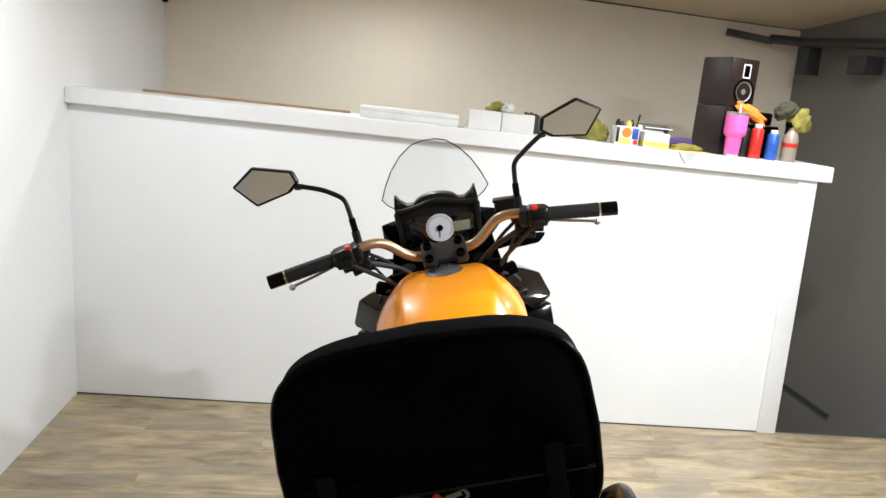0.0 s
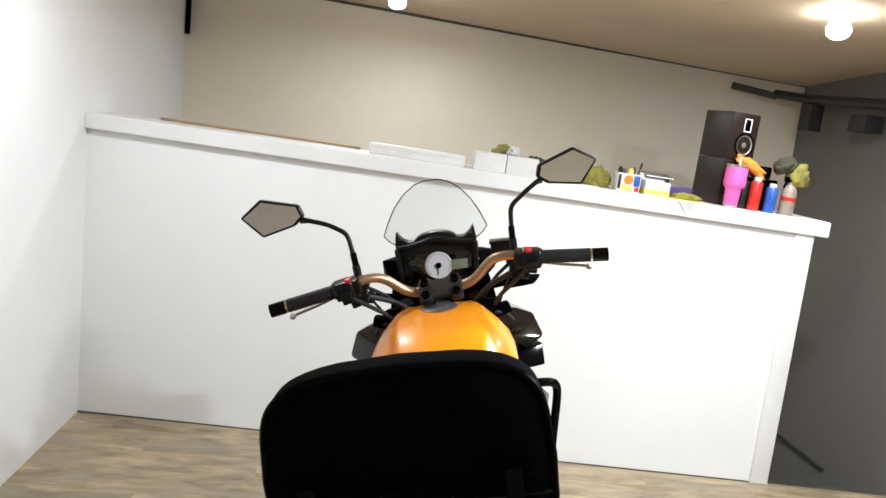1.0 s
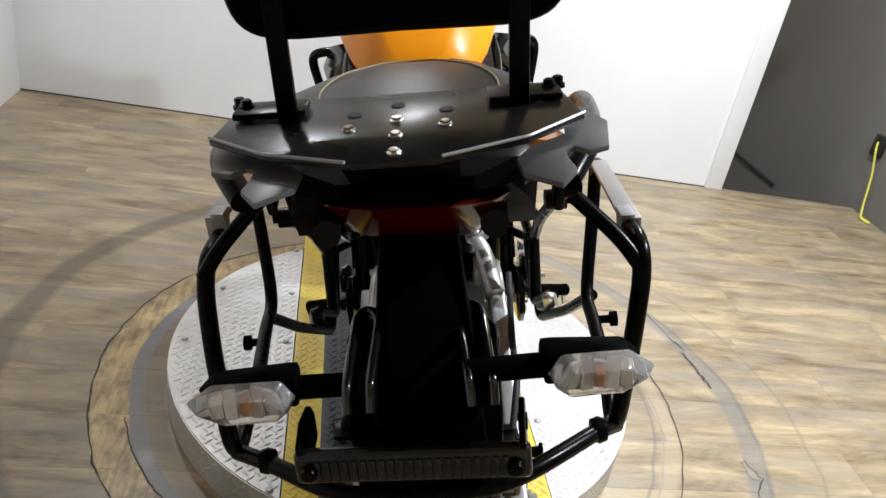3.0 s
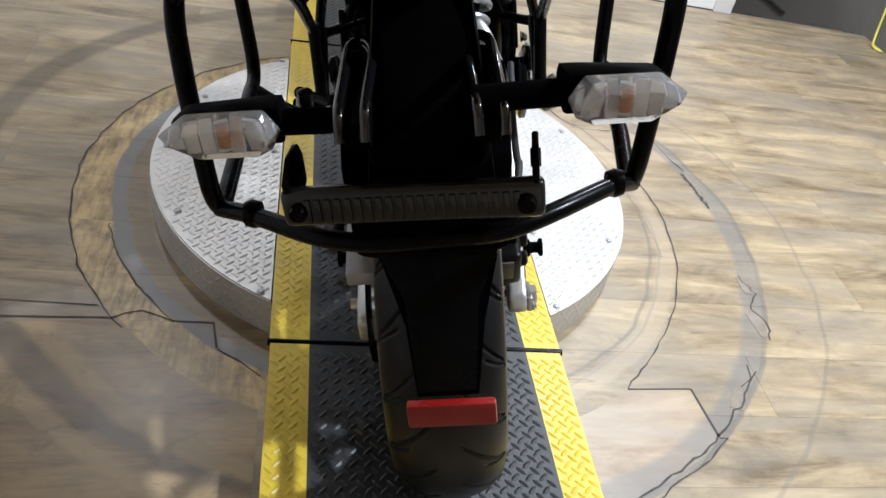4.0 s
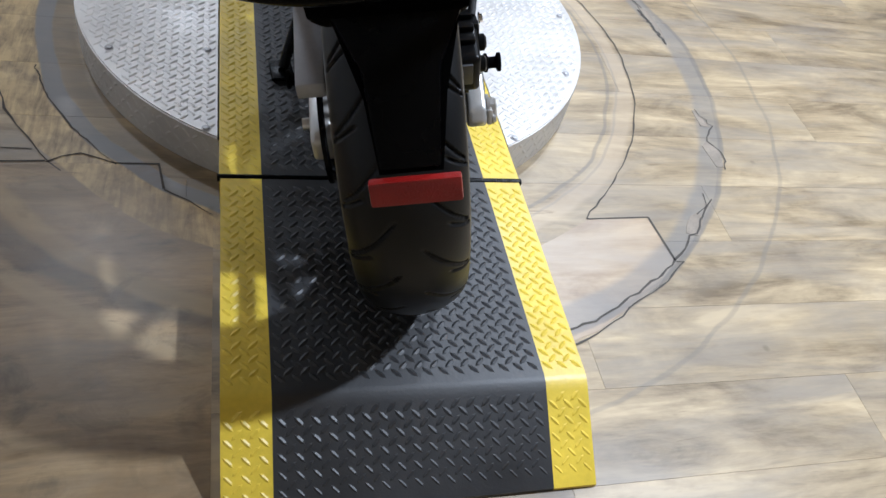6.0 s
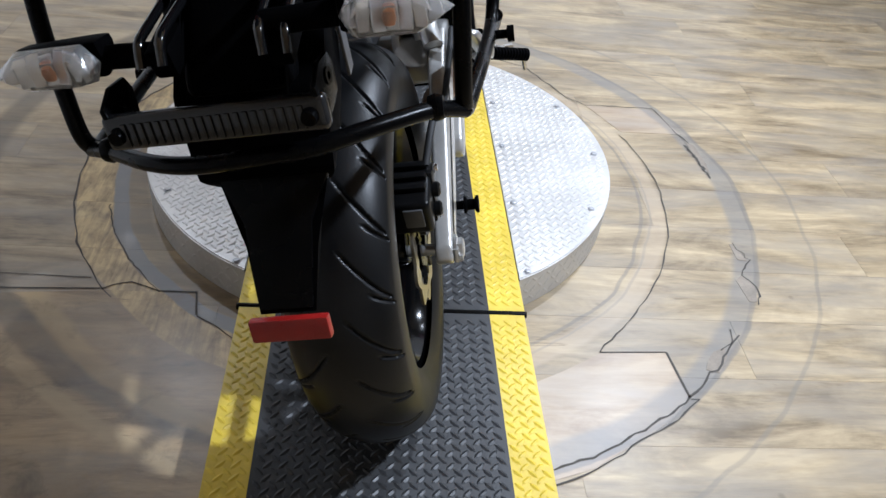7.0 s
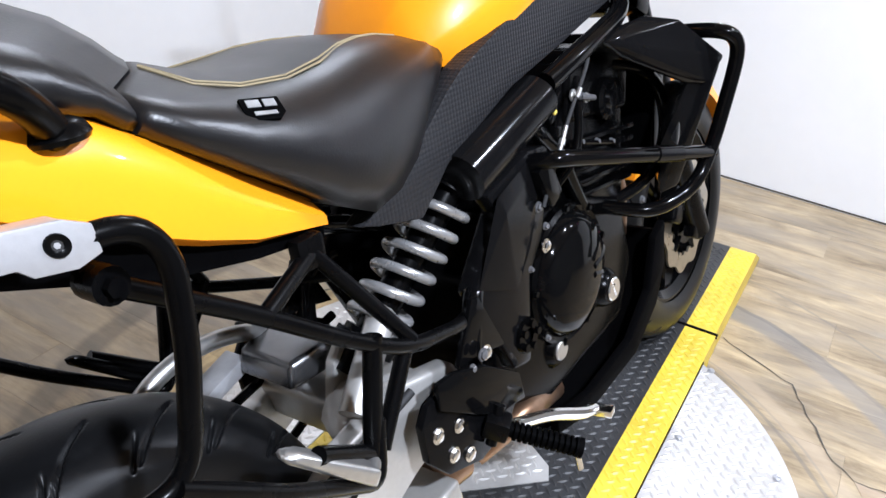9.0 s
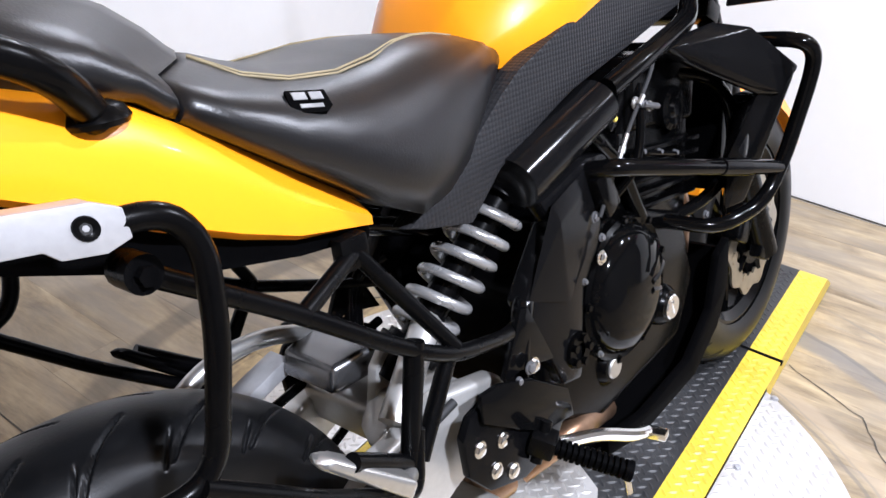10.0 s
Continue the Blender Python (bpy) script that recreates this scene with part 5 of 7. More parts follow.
# tail
def tail_panel():
    top = [(-0.198, 1.031), (-0.15, 1.024), (0.02, 0.984), (0.10, 0.955), (0.17, 0.912), (0.23, 0.870), (0.318, 0.806)]
    low = [(-0.198, 1.025), (-0.15, 0.994), (0.02, 0.905), (0.10, 0.860), (0.17, 0.826), (0.23, 0.802), (0.322, 0.782)]
    rings = []
    for (y, zt), (y2, zl) in zip(top, low):
        h = zt - zl
        b = 0.178 - 0.115 * max(0.0, y - 0.10)
        rings.append([(0.115, y, zt + 0.010), (0.135, y, zt + 0.009), (b - 0.012, y, zt + 0.002), (b, y, zt - 0.08 * h - 0.004), (b + 0.006, y, zl + 0.55 * h), (b + 0.001, y2, zl + 0.08 * h), (b - 0.008, y2, zl), (0.115, y2, zl)])
    return loft(rings)


both("tail_panel", tail_panel, M_YELLOW, motorcycle, "glossy yellow-orange tail panel")
ut = [[(-w, y, zl), (w, y, zl), (w * 1.05, y, zt), (-w * 1.05, y, zt)] for y, w, zl, zt in ((-0.29, 0.060, 1.030, 1.045), (-0.25, 0.100, 1.018, 1.045), (-0.20, 0.128, 0.972, 1.02), (-0.15, 0.134, 0.925, 1.01), (0.0, 0.142, 0.86, 0.97), (0.14, 0.146, 0.805, 0.93), (0.24, 0.142, 0.78, 0.86), (0.33, 0.135, 0.765, 0.80))]
part("undertail", loft(ut), M_BLACKMATT, motorcycle, "black plastic under-tail")
tl = hull([(-0.07, -0.282, 1.020), (0.082, -0.282, 1.016), (-0.03, -0.292, 1.018), (0.035, -0.292, 1.016), (-0.054, -0.236, 0.964), (0.064, -0.224, 0.950), (-0.012, -0.205, 0.950), (0.02, -0.205, 0.948), (-0.10, -0.22, 1.000), (0.11, -0.21, 0.995)], 0.005)
tail_light = part("tail_light", tl, M_RED, motorcycle, "dark red tail light lens")
both("lamp_corner", lambda: hull([(0.066, -0.226, 0.951), (0.092, -0.185, 0.944), (0.094, -0.193, 0.956), (0.075, -0.230, 0.964), (0.07, -0.21, 0.958), (0.088, -0.18, 0.951)], 0.001), M_SHELL, tail_light, "clear lamp corner")
part("plate_support", prism([(-0.37, 1.100), (-0.30, 1.05), (-0.25, 1.045), (-0.25, 1.108), (-0.37, 1.108)], "x", -0.05, 0.05, 0.005), M_BLACKMATT, motorcycle)

# inner mudguard, plate hanger
im = hull([(k * w, y, z) for k in (-1, 1) for w, y, z in ((0.050, -0.22, 0.872), (0.080, -0.255, 0.862), (0.080, -0.33, 0.80), (0.074, -0.355, 0.715), (0.062, -0.33, 0.690), (0.074, -0.24, 0.755), (0.076, -0.215, 0.80))], 0.008)
part("inner_mudguard", im, M_BLACKMATT, motorcycle)
part("side_strip", box((0.004, 0.024, 0.070), (0.0815, -0.224, 0.796), (4, 0, 0), 0.001), M_WING, motorcycle, "bare grey metal strip")
hg = hull([(-0.035, -0.215, 0.975), (0.045, -0.215, 0.975), (-0.03, -0.16, 0.955), (0.04, -0.16, 0.955), (-0.040, -0.300, 0.905), (0.050, -0.300, 0.905), (-0.05, -0.372, 0.82), (0.060, -0.372, 0.82), (-0.045, -0.31, 0.80), (0.052, -0.31, 0.80)], 0.012, 3)
part("plate_hanger", hg, M_BLACKMATT, motorcycle, "black number plate hanger")
both("hanger_shelf", lambda: hull([(0.042, -0.375, 0.872), (0.066, -0.375, 0.870), (0.040, -0.268, 0.886), (0.064, -0.270, 0.886), (0.044, -0.365, 0.84), (0.066, -0.365, 0.84), (0.042, -0.28, 0.85), (0.064, -0.28, 0.85)], 0.004), M_BLACKMATT, motorcycle)
both("hanger_rib", lambda: tube([(0.046, -0.386, 0.862), (0.045, -0.377, 0.884), (0.040, -0.285, 0.893), (0.050, -0.262, 0.893), (0.063, -0.272, 0.892), (0.067, -0.374, 0.880), (0.067, -0.384, 0.860)], 0.0048, 0.012, 10), M_FAIRING, motorcycle, "glossy raised hanger rib")
fl = prism([(-0.064, 0.80), (0.076, 0.80), (0.071, 0.70), (0.043, 0.64), (0.036, 0.549), (-0.022, 0.549), (-0.030, 0.64), (-0.058, 0.70)], "y", -0.010, 0.0, 0.004)
moved(fl, Matrix.Translation((0, -0.278, 0.80)) @ pose(0, 0, 0, -36, 0, 0) @ Matrix.Translation((0, 0, -0.80)))
flange = [[(xl, yb, zb), (xr, yb, zb), (xr, yf, zf), (xl, yf, zf)] for xl, xr, yb, zb, yf, zf in ((-0.050, 0.062, -0.296, 0.795, -0.195, 0.752), (-0.052, 0.064, -0.350, 0.712, -0.247, 0.712), (-0.030, 0.047, -0.392, 0.655, -0.335, 0.672), (-0.022, 0.038, -0.433, 0.598, -0.402, 0.610))]
part("flap_channel", loft(flange), M_BLACKMATT, motorcycle, "black channel-shaped lower fender")
mud_flap = part("mud_flap", fl, M_BLACK, motorcycle, "tapered black rear mud flap")
part("red_reflector", box((0.087, 0.012, 0.026), (0.0105, -0.446, 0.588), (-14, -3, -3), 0.003), M_REFLECTOR, motorcycle, "red rear reflector strip")
BAR = pose(-0.0125, -0.3975, 0.8085, 0, -3.6, -6.2)
plate_bar = part("plate_bar", moved(box((0.222, 0.016, 0.034), (0, 0, 0), (-10, 0, 0), 0.012, 3), BAR), M_SMOKED, motorcycle, "dark plastic number plate bar")
for k in range(21):
    part("rib", moved(box((0.0055, 0.004, 0.022), (-0.088 + 0.0088 * k, -0.0082, -0.0005), (-10, 0, 0), 0.001), BAR), M_SMOKED, plate_bar)
for x in (-0.096, 0.096):
    part("bar_bolt", moved(lathe([(0, -0.015), (0.007, -0.015), (0.008, -0.011), (0.008, -0.005)], "y", (x, 0, 0), 16), BAR), M_ENGINE, plate_bar)
for x in (-0.104, 0.104):
    part("bar_bracket", moved(add(prism([(-0.004, -0.012), (-0.004, 0.024), (0.020, 0.036), (0.046, 0.034), (0.052, 0.020), (0.046, -0.004), (0.020, -0.012)], "x", x - 0.003, x + 0.003, 0.002),
         lathe([(0.004, x - 0.0045), (0.008, x - 0.0045), (0.008, x + 0.0045), (0.004, x + 0.0045)], "x", (0, 0.030, 0.018), 16, closed=True)), BAR), M_BLACK, plate_bar)


def indicator():
    """Black stalk and the shell behind a flasher's lens."""
    bm = tube([(0.04, -0.325, 0.866), (0.125, -0.335, 0.874)], 0.012, 0, 12)
    return add(bm, hull([(0.112, -0.312, 0.890), (0.112, -0.350, 0.896), (0.114, -0.314, 0.864), (0.112, -0.346, 0.858), (0.196, -0.318, 0.888), (0.196, -0.320, 0.868), (0.190, -0.350, 0.896), (0.190, -0.346, 0.859), (0.211, -0.338, 0.880)], 0.004))


def flasher_lens():
    """A long hexagon of clear plastic with a raised middle and a pointed outer end."""
    rim = [(0.112, 0.876), (0.122, 0.857), (0.186, 0.856), (0.219, 0.876), (0.190, 0.896), (0.124, 0.896)]
    top = [(0.122, 0.876), (0.130, 0.863), (0.180, 0.863), (0.203, 0.877), (0.183, 0.889), (0.132, 0.889)]
    return hull([(x, -0.3505, z) for x, z in rim] + [(x, -0.372, z) for x, z in top], 0.002)


def flasher_bowl():
    """The bright stepped reflector seen through the lens."""
    bm = bmesh.new()
    for k in range(7):
        x = 0.123 + 0.0125 * k
        add(bm, box((0.0118, 0.004, 0.026 if 0 < k < 6 else 0.016), (x, -0.354, 0.8765), (14 if k % 2 else -12, 0, 18 if k < 3 else -18), 0.0008, 1))
    return bm


DROP = Matrix.Translation((0, 0.002, -0.016))
OUT = Matrix.Translation((0.007, -0.002, -0.003))
TURN = pose(0.116, -0.378, 0.885, 0, 4, 7) @ Matrix.Diagonal((0.96, 1, 1, 1)) @ Matrix.Translation((-0.112, 0.352, -0.876))
for mk in (lambda b: moved(b, TURN), lambda b: flip(moved(b, OUT @ DROP))):
    ob = part("rear_indicator", mk(indicator()), M_BLACKMATT, motorcycle, "black rear indicator")
    part("reflector_bowl", mk(flasher_bowl()), M_SHELL, ob, "bright reflector behind the lens")
    part("lens", mk(flasher_lens()), M_LENS, ob, "clear faceted indicator lens")
    part("bulb", mk(lathe([(0, -0.008), (0.005, -0.006), (0.0065, 0), (0.005, 0.006), (0, 0.008)], "z", (0.158, -0.362, 0.8765), 14)), M_AMBER, ob, "amber bulb behind the lens")

# grab handles, rack plate, backrest
both("grab_handle", lambda: add(tube([(0.145, -0.30, 1.04), (0.175, -0.25, 1.058), (0.20, -0.10, 1.035), (0.214, 0.01, 1.012), (0.206, 0.052, 0.985), (0.178, 0.078, 0.952)], 0.0125, 0.05, 14),
     lathe([(0.022, -0.004), (0.024, 0.0), (0.020, 0.008), (0.012, 0.012), (0, 0.012)], "z", (0.175, 0.079, 0.951), 20)), M_BLACK, motorcycle, "black tubular grab handle")
plate = prism([(-0.142, -0.275), (-0.15, -0.345), (-0.10, -0.388), (-0.03, -0.417), (0.03, -0.417), (0.10, -0.388), (0.15, -0.345), (0.142, -0.275), (0.10, -0.255), (-0.10, -0.255)], "z", 1.110, 1.115, 0.0015)
rack_plate = part("rack_plate", plate, M_RACK, motorcycle, "black steel top-case plate with bolts")
for x, y in ((0, -0.33), (0, -0.365), (0, -0.401), (-0.038, -0.345), (0.039, -0.345)):
    part("plate_bolt", bolt((x, y, 1.115), 0.0042, 0.004, "z"), M_CHROME, rack_plate)
for x, y in ((-0.036, -0.309), (0.041, -0.309), (0.0, -0.290)):
    part("plate_slot", lathe([(0, 0.0008), (0.006, 0.0008), (0.006, 0.0)], "z", (x, y, 1.115), 16), M_RUBBERLINE, rack_plate)
WING = [(0.140, -0.285), (0.158, -0.288), (0.172, -0.328), (0.162, -0.382), (0.146, -0.390), (0.136, -0.378), (0.128, -0.384), (0.128, -0.402), (0.131, -0.422), (0.117, -0.446), (0.092, -0.424), (0.090, -0.396), (0.104, -0.372), (0.134, -0.350)]
for s in (1, -1):
    shift = Matrix.Translation((0 if s > 0 else 0.020, 0, 0)) @ (Matrix.Identity(4) if s > 0 else Matrix.Diagonal((-1, 1, 1, 1)))
    part("plate_wing", prism([tuple((shift @ Vector((x, y, 0))).xy) for x, y in WING], "z", 1.098, 1.1025, 0.001), M_WING, rack_plate, "notched grey bracket plate")
both("plate_rim", lambda: tube([(0.150, -0.343, 1.1165), (0.10, -0.388, 1.1165), (0.035, -0.416, 1.1165)], 0.0014, 0.004, 8), M_RAIL, rack_plate)
both("rack_foot", lambda: add(box((0.062, 0.034, 0.006), (0.108, -0.290, 1.119), (0, 0, 0), 0.002), bolt((0.130, -0.285, 1.121), 0.005, 0.007, "z"), bolt((0.140, -0.268, 1.115), 0.005, 0.010, "z")), M_BLACK, rack_plate)

by = -0.275
backrest_rings = []
for k, (dy, s) in enumerate(((-0.028, 0.93), (-0.024, 0.985), (-0.014, 1.0), (0.012, 1.0), (0.024, 0.97), (0.032, 0.88))):
    ring = []
    half_w, z0, z1 = 0.138 * s, 0, 0
    out = []
    for q in range(48):
        a = 2 * math.pi * q / 48
        c, sn = math.cos(a), math.sin(a)
        e = 0.36
        x = half_w * math.copysign(abs(c) ** e, c)
        z = 1.264 + 0.088 * s * math.copysign(abs(sn) ** e, sn)
        z += (0.012 if sn > 0 else 0.006) * (1 - (x / 0.138) ** 2)
        x *= 1.0 - (0.05 if z > 1.27 else 0.02) * abs(z - 1.27) / 0.09
        ring.append((x + 0.008, by + dy + 0.02 * (z - 1.27), z))
    backrest_rings.append(ring)
backrest = part("backrest", loft(backrest_rings), M_FABRIC, motorcycle, "padded black passenger backrest", sharp=60)
part("piping", tube(backrest_rings[1] + [backrest_rings[1][0]], 0.003, 0, 6, caps=False), M_BLACK, backrest)
part("seam", tube([(-0.118, by - 0.0312, 1.226), (0, by - 0.0330, 1.229), (0.138, by - 0.0312, 1.231)], 0.0014, 0, 6), M_LEATHER, backrest)
emb = lathe([(0.88, -0.0005), (1.0, -0.0005), (1.0, 0.0006), (0.88, 0.0006)], "y", (0, 0, 0), 40, closed=True)
part("badge_ring", moved(emb, Matrix.Translation((0.002, by - 0.0305, 1.2215)) @ Matrix.Diagonal((0.027, 1, 0.0098, 1))), M_FADEDMARK, backrest, "oval faded white badge outline")
part("flap", prism([(-0.115, 1.226), (-0.118, 1.246), (0.13, 1.252), (0.132, 1.231), (0.0, 1.229)], "y", by - 0.0325, by - 0.0305, 0.0005), M_FABRIC, backrest)
part("badge_mark", add(box((0.010, 0.0012, 0.006), (0.002, by - 0.0305, 1.2215), (0, 45, 0), 0), ), M_REDPLASTIC, backrest)
part("badge_bar", add(box((0.014, 0.0012, 0.004), (-0.012, by - 0.0305, 1.2222), (0, 12, 0), 0), box((0.014, 0.0012, 0.004), (0.015, by - 0.0305, 1.2222), (0, -12, 0), 0)), M_FADEDMARK, backrest)
for x in (0.103, -0.090):
    part("backrest_post", box((0.017, 0.008, 0.15), (x, by - 0.034, 1.185), (0, 1, 0), 0.002), M_BLACK, motorcycle, "flat black backrest post")

# pannier rack
RIGHT_LOOP = [(0.240, 0.015, 0.899), (0.250, 0.072, 0.899), (0.252, 0.092, 0.868), (0.249, 0.086, 0.80), (0.240, 0.066, 0.706), (0.236, 0.042, 0.686), (0.233, -0.02, 0.694), (0.222, -0.15, 0.713),
              (0.206, -0.266, 0.719), (0.207, -0.284, 0.744), (0.217, -0.286, 0.85), (0.224, -0.280, 0.925), (0.224, -0.262, 0.951), (0.224, -0.215, 0.945)]
LEFT_LOOP = [(-0.250, 0.055, 0.905), (-0.252, 0.110, 0.900), (-0.252, 0.129, 0.865), (-0.250, 0.121, 0.80), (-0.246, 0.097, 0.71), (-0.244, 0.070, 0.690), (-0.240, 0.015, 0.700), (-0.224, -0.115, 0.715),
             (-0.217, -0.270, 0.719), (-0.218, -0.286, 0.744), (-0.222, -0.260, 0.85), (-0.224, -0.234, 0.912), (-0.222, -0.208, 0.938), (-0.222, -0.15, 0.933)]
part("pannier_loop", tube(RIGHT_LOOP, 0.0095, 0.024, 14), M_BLACK, motorcycle, "black tubular pannier rack loop")
part("pannier_loop", tube(LEFT_LOOP, 0.0095, 0.024, 14), M_BLACK, motorcycle, "black tubular pannier rack loop")
for mk in (lambda b: b, lambda b: flip(moved(b, Matrix.Translation((0, 0.042, -0.004))))):
    part("loop_strut", mk(tube([(0.223, -0.277, 0.930), (0.205, -0.262, 0.955), (0.155, -0.234, 1.000)], 0.0082, 0.02)), M_BLACK, motorcycle)
    part("strut_block", mk(add(box((0.010, 0.030, 0.046), (0.148, -0.232, 1.004), (20, 0, 0), 0.004), tube([(0.150, -0.234, 1.003), (0.164, -0.234, 1.003)], 0.013, 0, 18), tube([(0.164, -0.234, 1.003), (0.170, -0.234, 1.003)], 0.008, 0, 6))), M_BLACK, motorcycle)
for at in ((0.180, -0.309, 0.752), (-0.172, -0.314, 0.743)):
    part("loop_clamp", lathe([(0, -0.008), (0.012, -0.008), (0.0145, 0), (0.012, 0.008), (0, 0.008)], "x", at, 18), M_BLACK, motorcycle)
part("rack_crossbar", tube([(0.207, -0.276, 0.728), (0.180, -0.310, 0.752), (0.110, -0.372, 0.768), (0.065, -0.396, 0.768), (-0.055, -0.392, 0.760), (-0.105, -0.372, 0.756), (-0.172, -0.315, 0.742), (-0.216, -0.278, 0.726)], 0.0092, 0.03), M_BLACK, motorcycle)
both("inner_strut", lambda: tube([(0.244, 0.045, 0.694), (0.225, 0.15, 0.60), (0.197, 0.28, 0.500), (0.192, 0.30, 0.57)], 0.009, 0.025), M_BLACK, motorcycle)
both("loop_knob", lambda: lathe([(0, 0.236), (0.006, 0.236), (0.006, 0.256), (0.011, 0.257), (0.011, 0.266), (0, 0.266)], "x", (0, -0.021, 0.694), 16), M_BLACKMATT, motorcycle)


RAIL_SIDE = [(-0.222, 0.015), (-0.155, 0.014), (0.030, 0.014), (0.046, 0.008), (0.047, -0.012), (0.030, -0.019), (0.004, -0.018), (-0.004, -0.011), (-0.032, -0.011),
             (-0.040, -0.016), (-0.088, -0.016), (-0.096, -0.011), (-0.156, -0.011), (-0.164, -0.019), (-0.206, -0.019), (-0.222, -0.012)]


def rail_line(bm):
    """Lays a straight rail on its climbing, inward-turning line."""
    for v in bm.verts:
        v.co.z += 0.905 - 0.149 * (v.co.y - 0.022)
        v.co.x += 0.249 + 0.070 * (v.co.y - 0.022)
    return bm


def rail():
    """The side plate of the channel."""
    return rail_line(prism(RAIL_SIDE, "x", -0.004, 0.004, 0.0015))


def rail_flange():
    return rail_line(prism([(-0.222, 0.0102), (-0.222, 0.0152), (0.030, 0.0142), (0.030, 0.0092)], "x", -0.018, 0.0035, 0.0012))


def rail_end():
    return rail_line(prism([(-0.222, -0.008), (-0.222, 0.0190), (-0.186, 0.0185), (-0.200, -0.008)], "x", -0.018, -0.0030, 0.0015))


LEFT_RAIL = Matrix.Translation((0, 0.070, 0))
rails = (part("pannier_rail", rail(), M_RAIL, motorcycle, "silver pannier mounting rail"), part("pannier_rail", flip(moved(rail(), LEFT_RAIL)), M_RAIL, motorcycle, "silver pannier mounting rail"))
for ob, mk in zip(rails, (lambda b: b, lambda b: flip(moved(b, LEFT_RAIL)))):
    part("top_flange", mk(rail_flange()), M_RAIL, ob)
    part("end_cap", mk(rail_end()), M_RAIL, ob)
    for y in (0.022, -0.193):
        part("rail_bolt", mk(rail_line(lathe([(0.0035, 0.0042), (0.005, 0.0052), (0.0078, 0.0055), (0.0086, 0.003)], "x", (0, y, -0.001), 18))), M_BLACK, ob)
        part("bolt_socket", mk(rail_line(lathe([(0, 0.0036), (0.0045, 0.0044), (0.0050, 0.0044)], "x", (0, y, -0.001), 6))), M_RUBBERLINE, ob)
    for y in (-0.050, -0.155):
        part("rail_groove", mk(rail_line(prism([(y, -0.009), (y + 0.010, 0.010), (y + 0.013, 0.010), (y + 0.003, -0.009)], "x", 0.0040, 0.0048))), M_CHROME, ob)

# front: forks, mudguard, cowl, radiator, crash bars
both("fork_leg", lambda: add(tube([(0.098, 1.10, 1.10), (0.098, 1.26, 0.74)], 0.0215, 0, 18), tube([(0.098, 1.245, 0.765), (0.098, 1.505, 0.285)], 0.029, 0, 20), box((0.03, 0.07, 0.06), (0.098, 1.49, 0.30), (-28, 0, 0), 0.01)), M_BLACK, motorcycle, "black front fork leg")
both("front_caliper", lambda: box((0.045, 0.055, 0.11), (0.082, 1.40, 0.40), (-28, 0, 0), 0.012, 3), M_BLACK, motorcycle)
fm = []
for k in range(15):
    a = radians(28 + 118 * k / 14)
    R_ = 0.334
    y, z = FA.y + R_ * math.cos(a), FA.z + R_ * math.sin(a)
    n = Vector((0, math.cos(a), math.sin(a)))
    c = Vector((0, y, z))
    fm.append([tuple(c + Vector((x, 0, 0)) + n * h) for x, h in ((-0.072, -0.035), (-0.062, -0.004), (0, 0.012), (0.062, -0.004), (0.072, -0.035), (0.06, -0.010), (0, 0.006), (-0.06, -0.010))])
part("front_mudguard", loft(fm), M_YELLOW, motorcycle, "glossy yellow-orange front mudguard")
part("radiator", box((0.30, 0.035, 0.26), (0, 1.17, 0.68), (-14, 0, 0), 0.006), M_ENGINE, motorcycle)
both("radiator_shroud", lambda: add(hull([(0.150, 0.88, 0.852), (0.19, 0.90, 0.848), (0.20, 1.00, 0.868), (0.235, 1.06, 0.85), (0.277, 1.150, 0.773), (0.262, 1.115, 0.735), (0.235, 1.08, 0.742), (0.19, 0.94, 0.815), (0.15, 1.15, 0.84), (0.16, 1.18, 0.77)], 0.004),
     hull([(0.272, 1.148, 0.765), (0.235, 1.085, 0.74), (0.195, 1.07, 0.64), (0.185, 1.08, 0.54), (0.205, 1.12, 0.545), (0.240, 1.165, 0.70), (0.16, 1.17, 0.72), (0.15, 1.15, 0.55)], 0.004)), M_SHROUD, motorcycle, "faceted black radiator shroud")
def fairing_upper():
    """A pointed glossy panel beside the tank, leaning back at its top."""
    rear = [(0.150, 1.150, 1.040), (0.205, 1.150, 1.040), (0.252, 1.140, 1.022), (0.274, 1.110, 0.962), (0.222, 1.080, 0.938), (0.165, 1.080, 0.980)]
    return hull(rear + [(0.14, 1.33, 1.03), (0.21, 1.32, 1.01), (0.235, 1.28, 0.955), (0.19, 1.27, 0.93), (0.14, 1.20, 0.96)], 0.005, 3)


def fairing_lower():
    return hull([(0.198, 1.085, 0.930), (0.268, 1.110, 0.940), (0.268, 1.090, 0.884), (0.188, 1.070, 0.880), (0.24, 1.25, 0.93), (0.24, 1.23, 0.88), (0.17, 1.24, 0.92), (0.17, 1.22, 0.87)], 0.004, 2)


both("side_fairing", fairing_upper, M_FAIRING, motorcycle, "glossy black front side fairing")
both("lower_fairing", fairing_lower, M_SHROUD, motorcycle, "dark grey lower fairing panel")
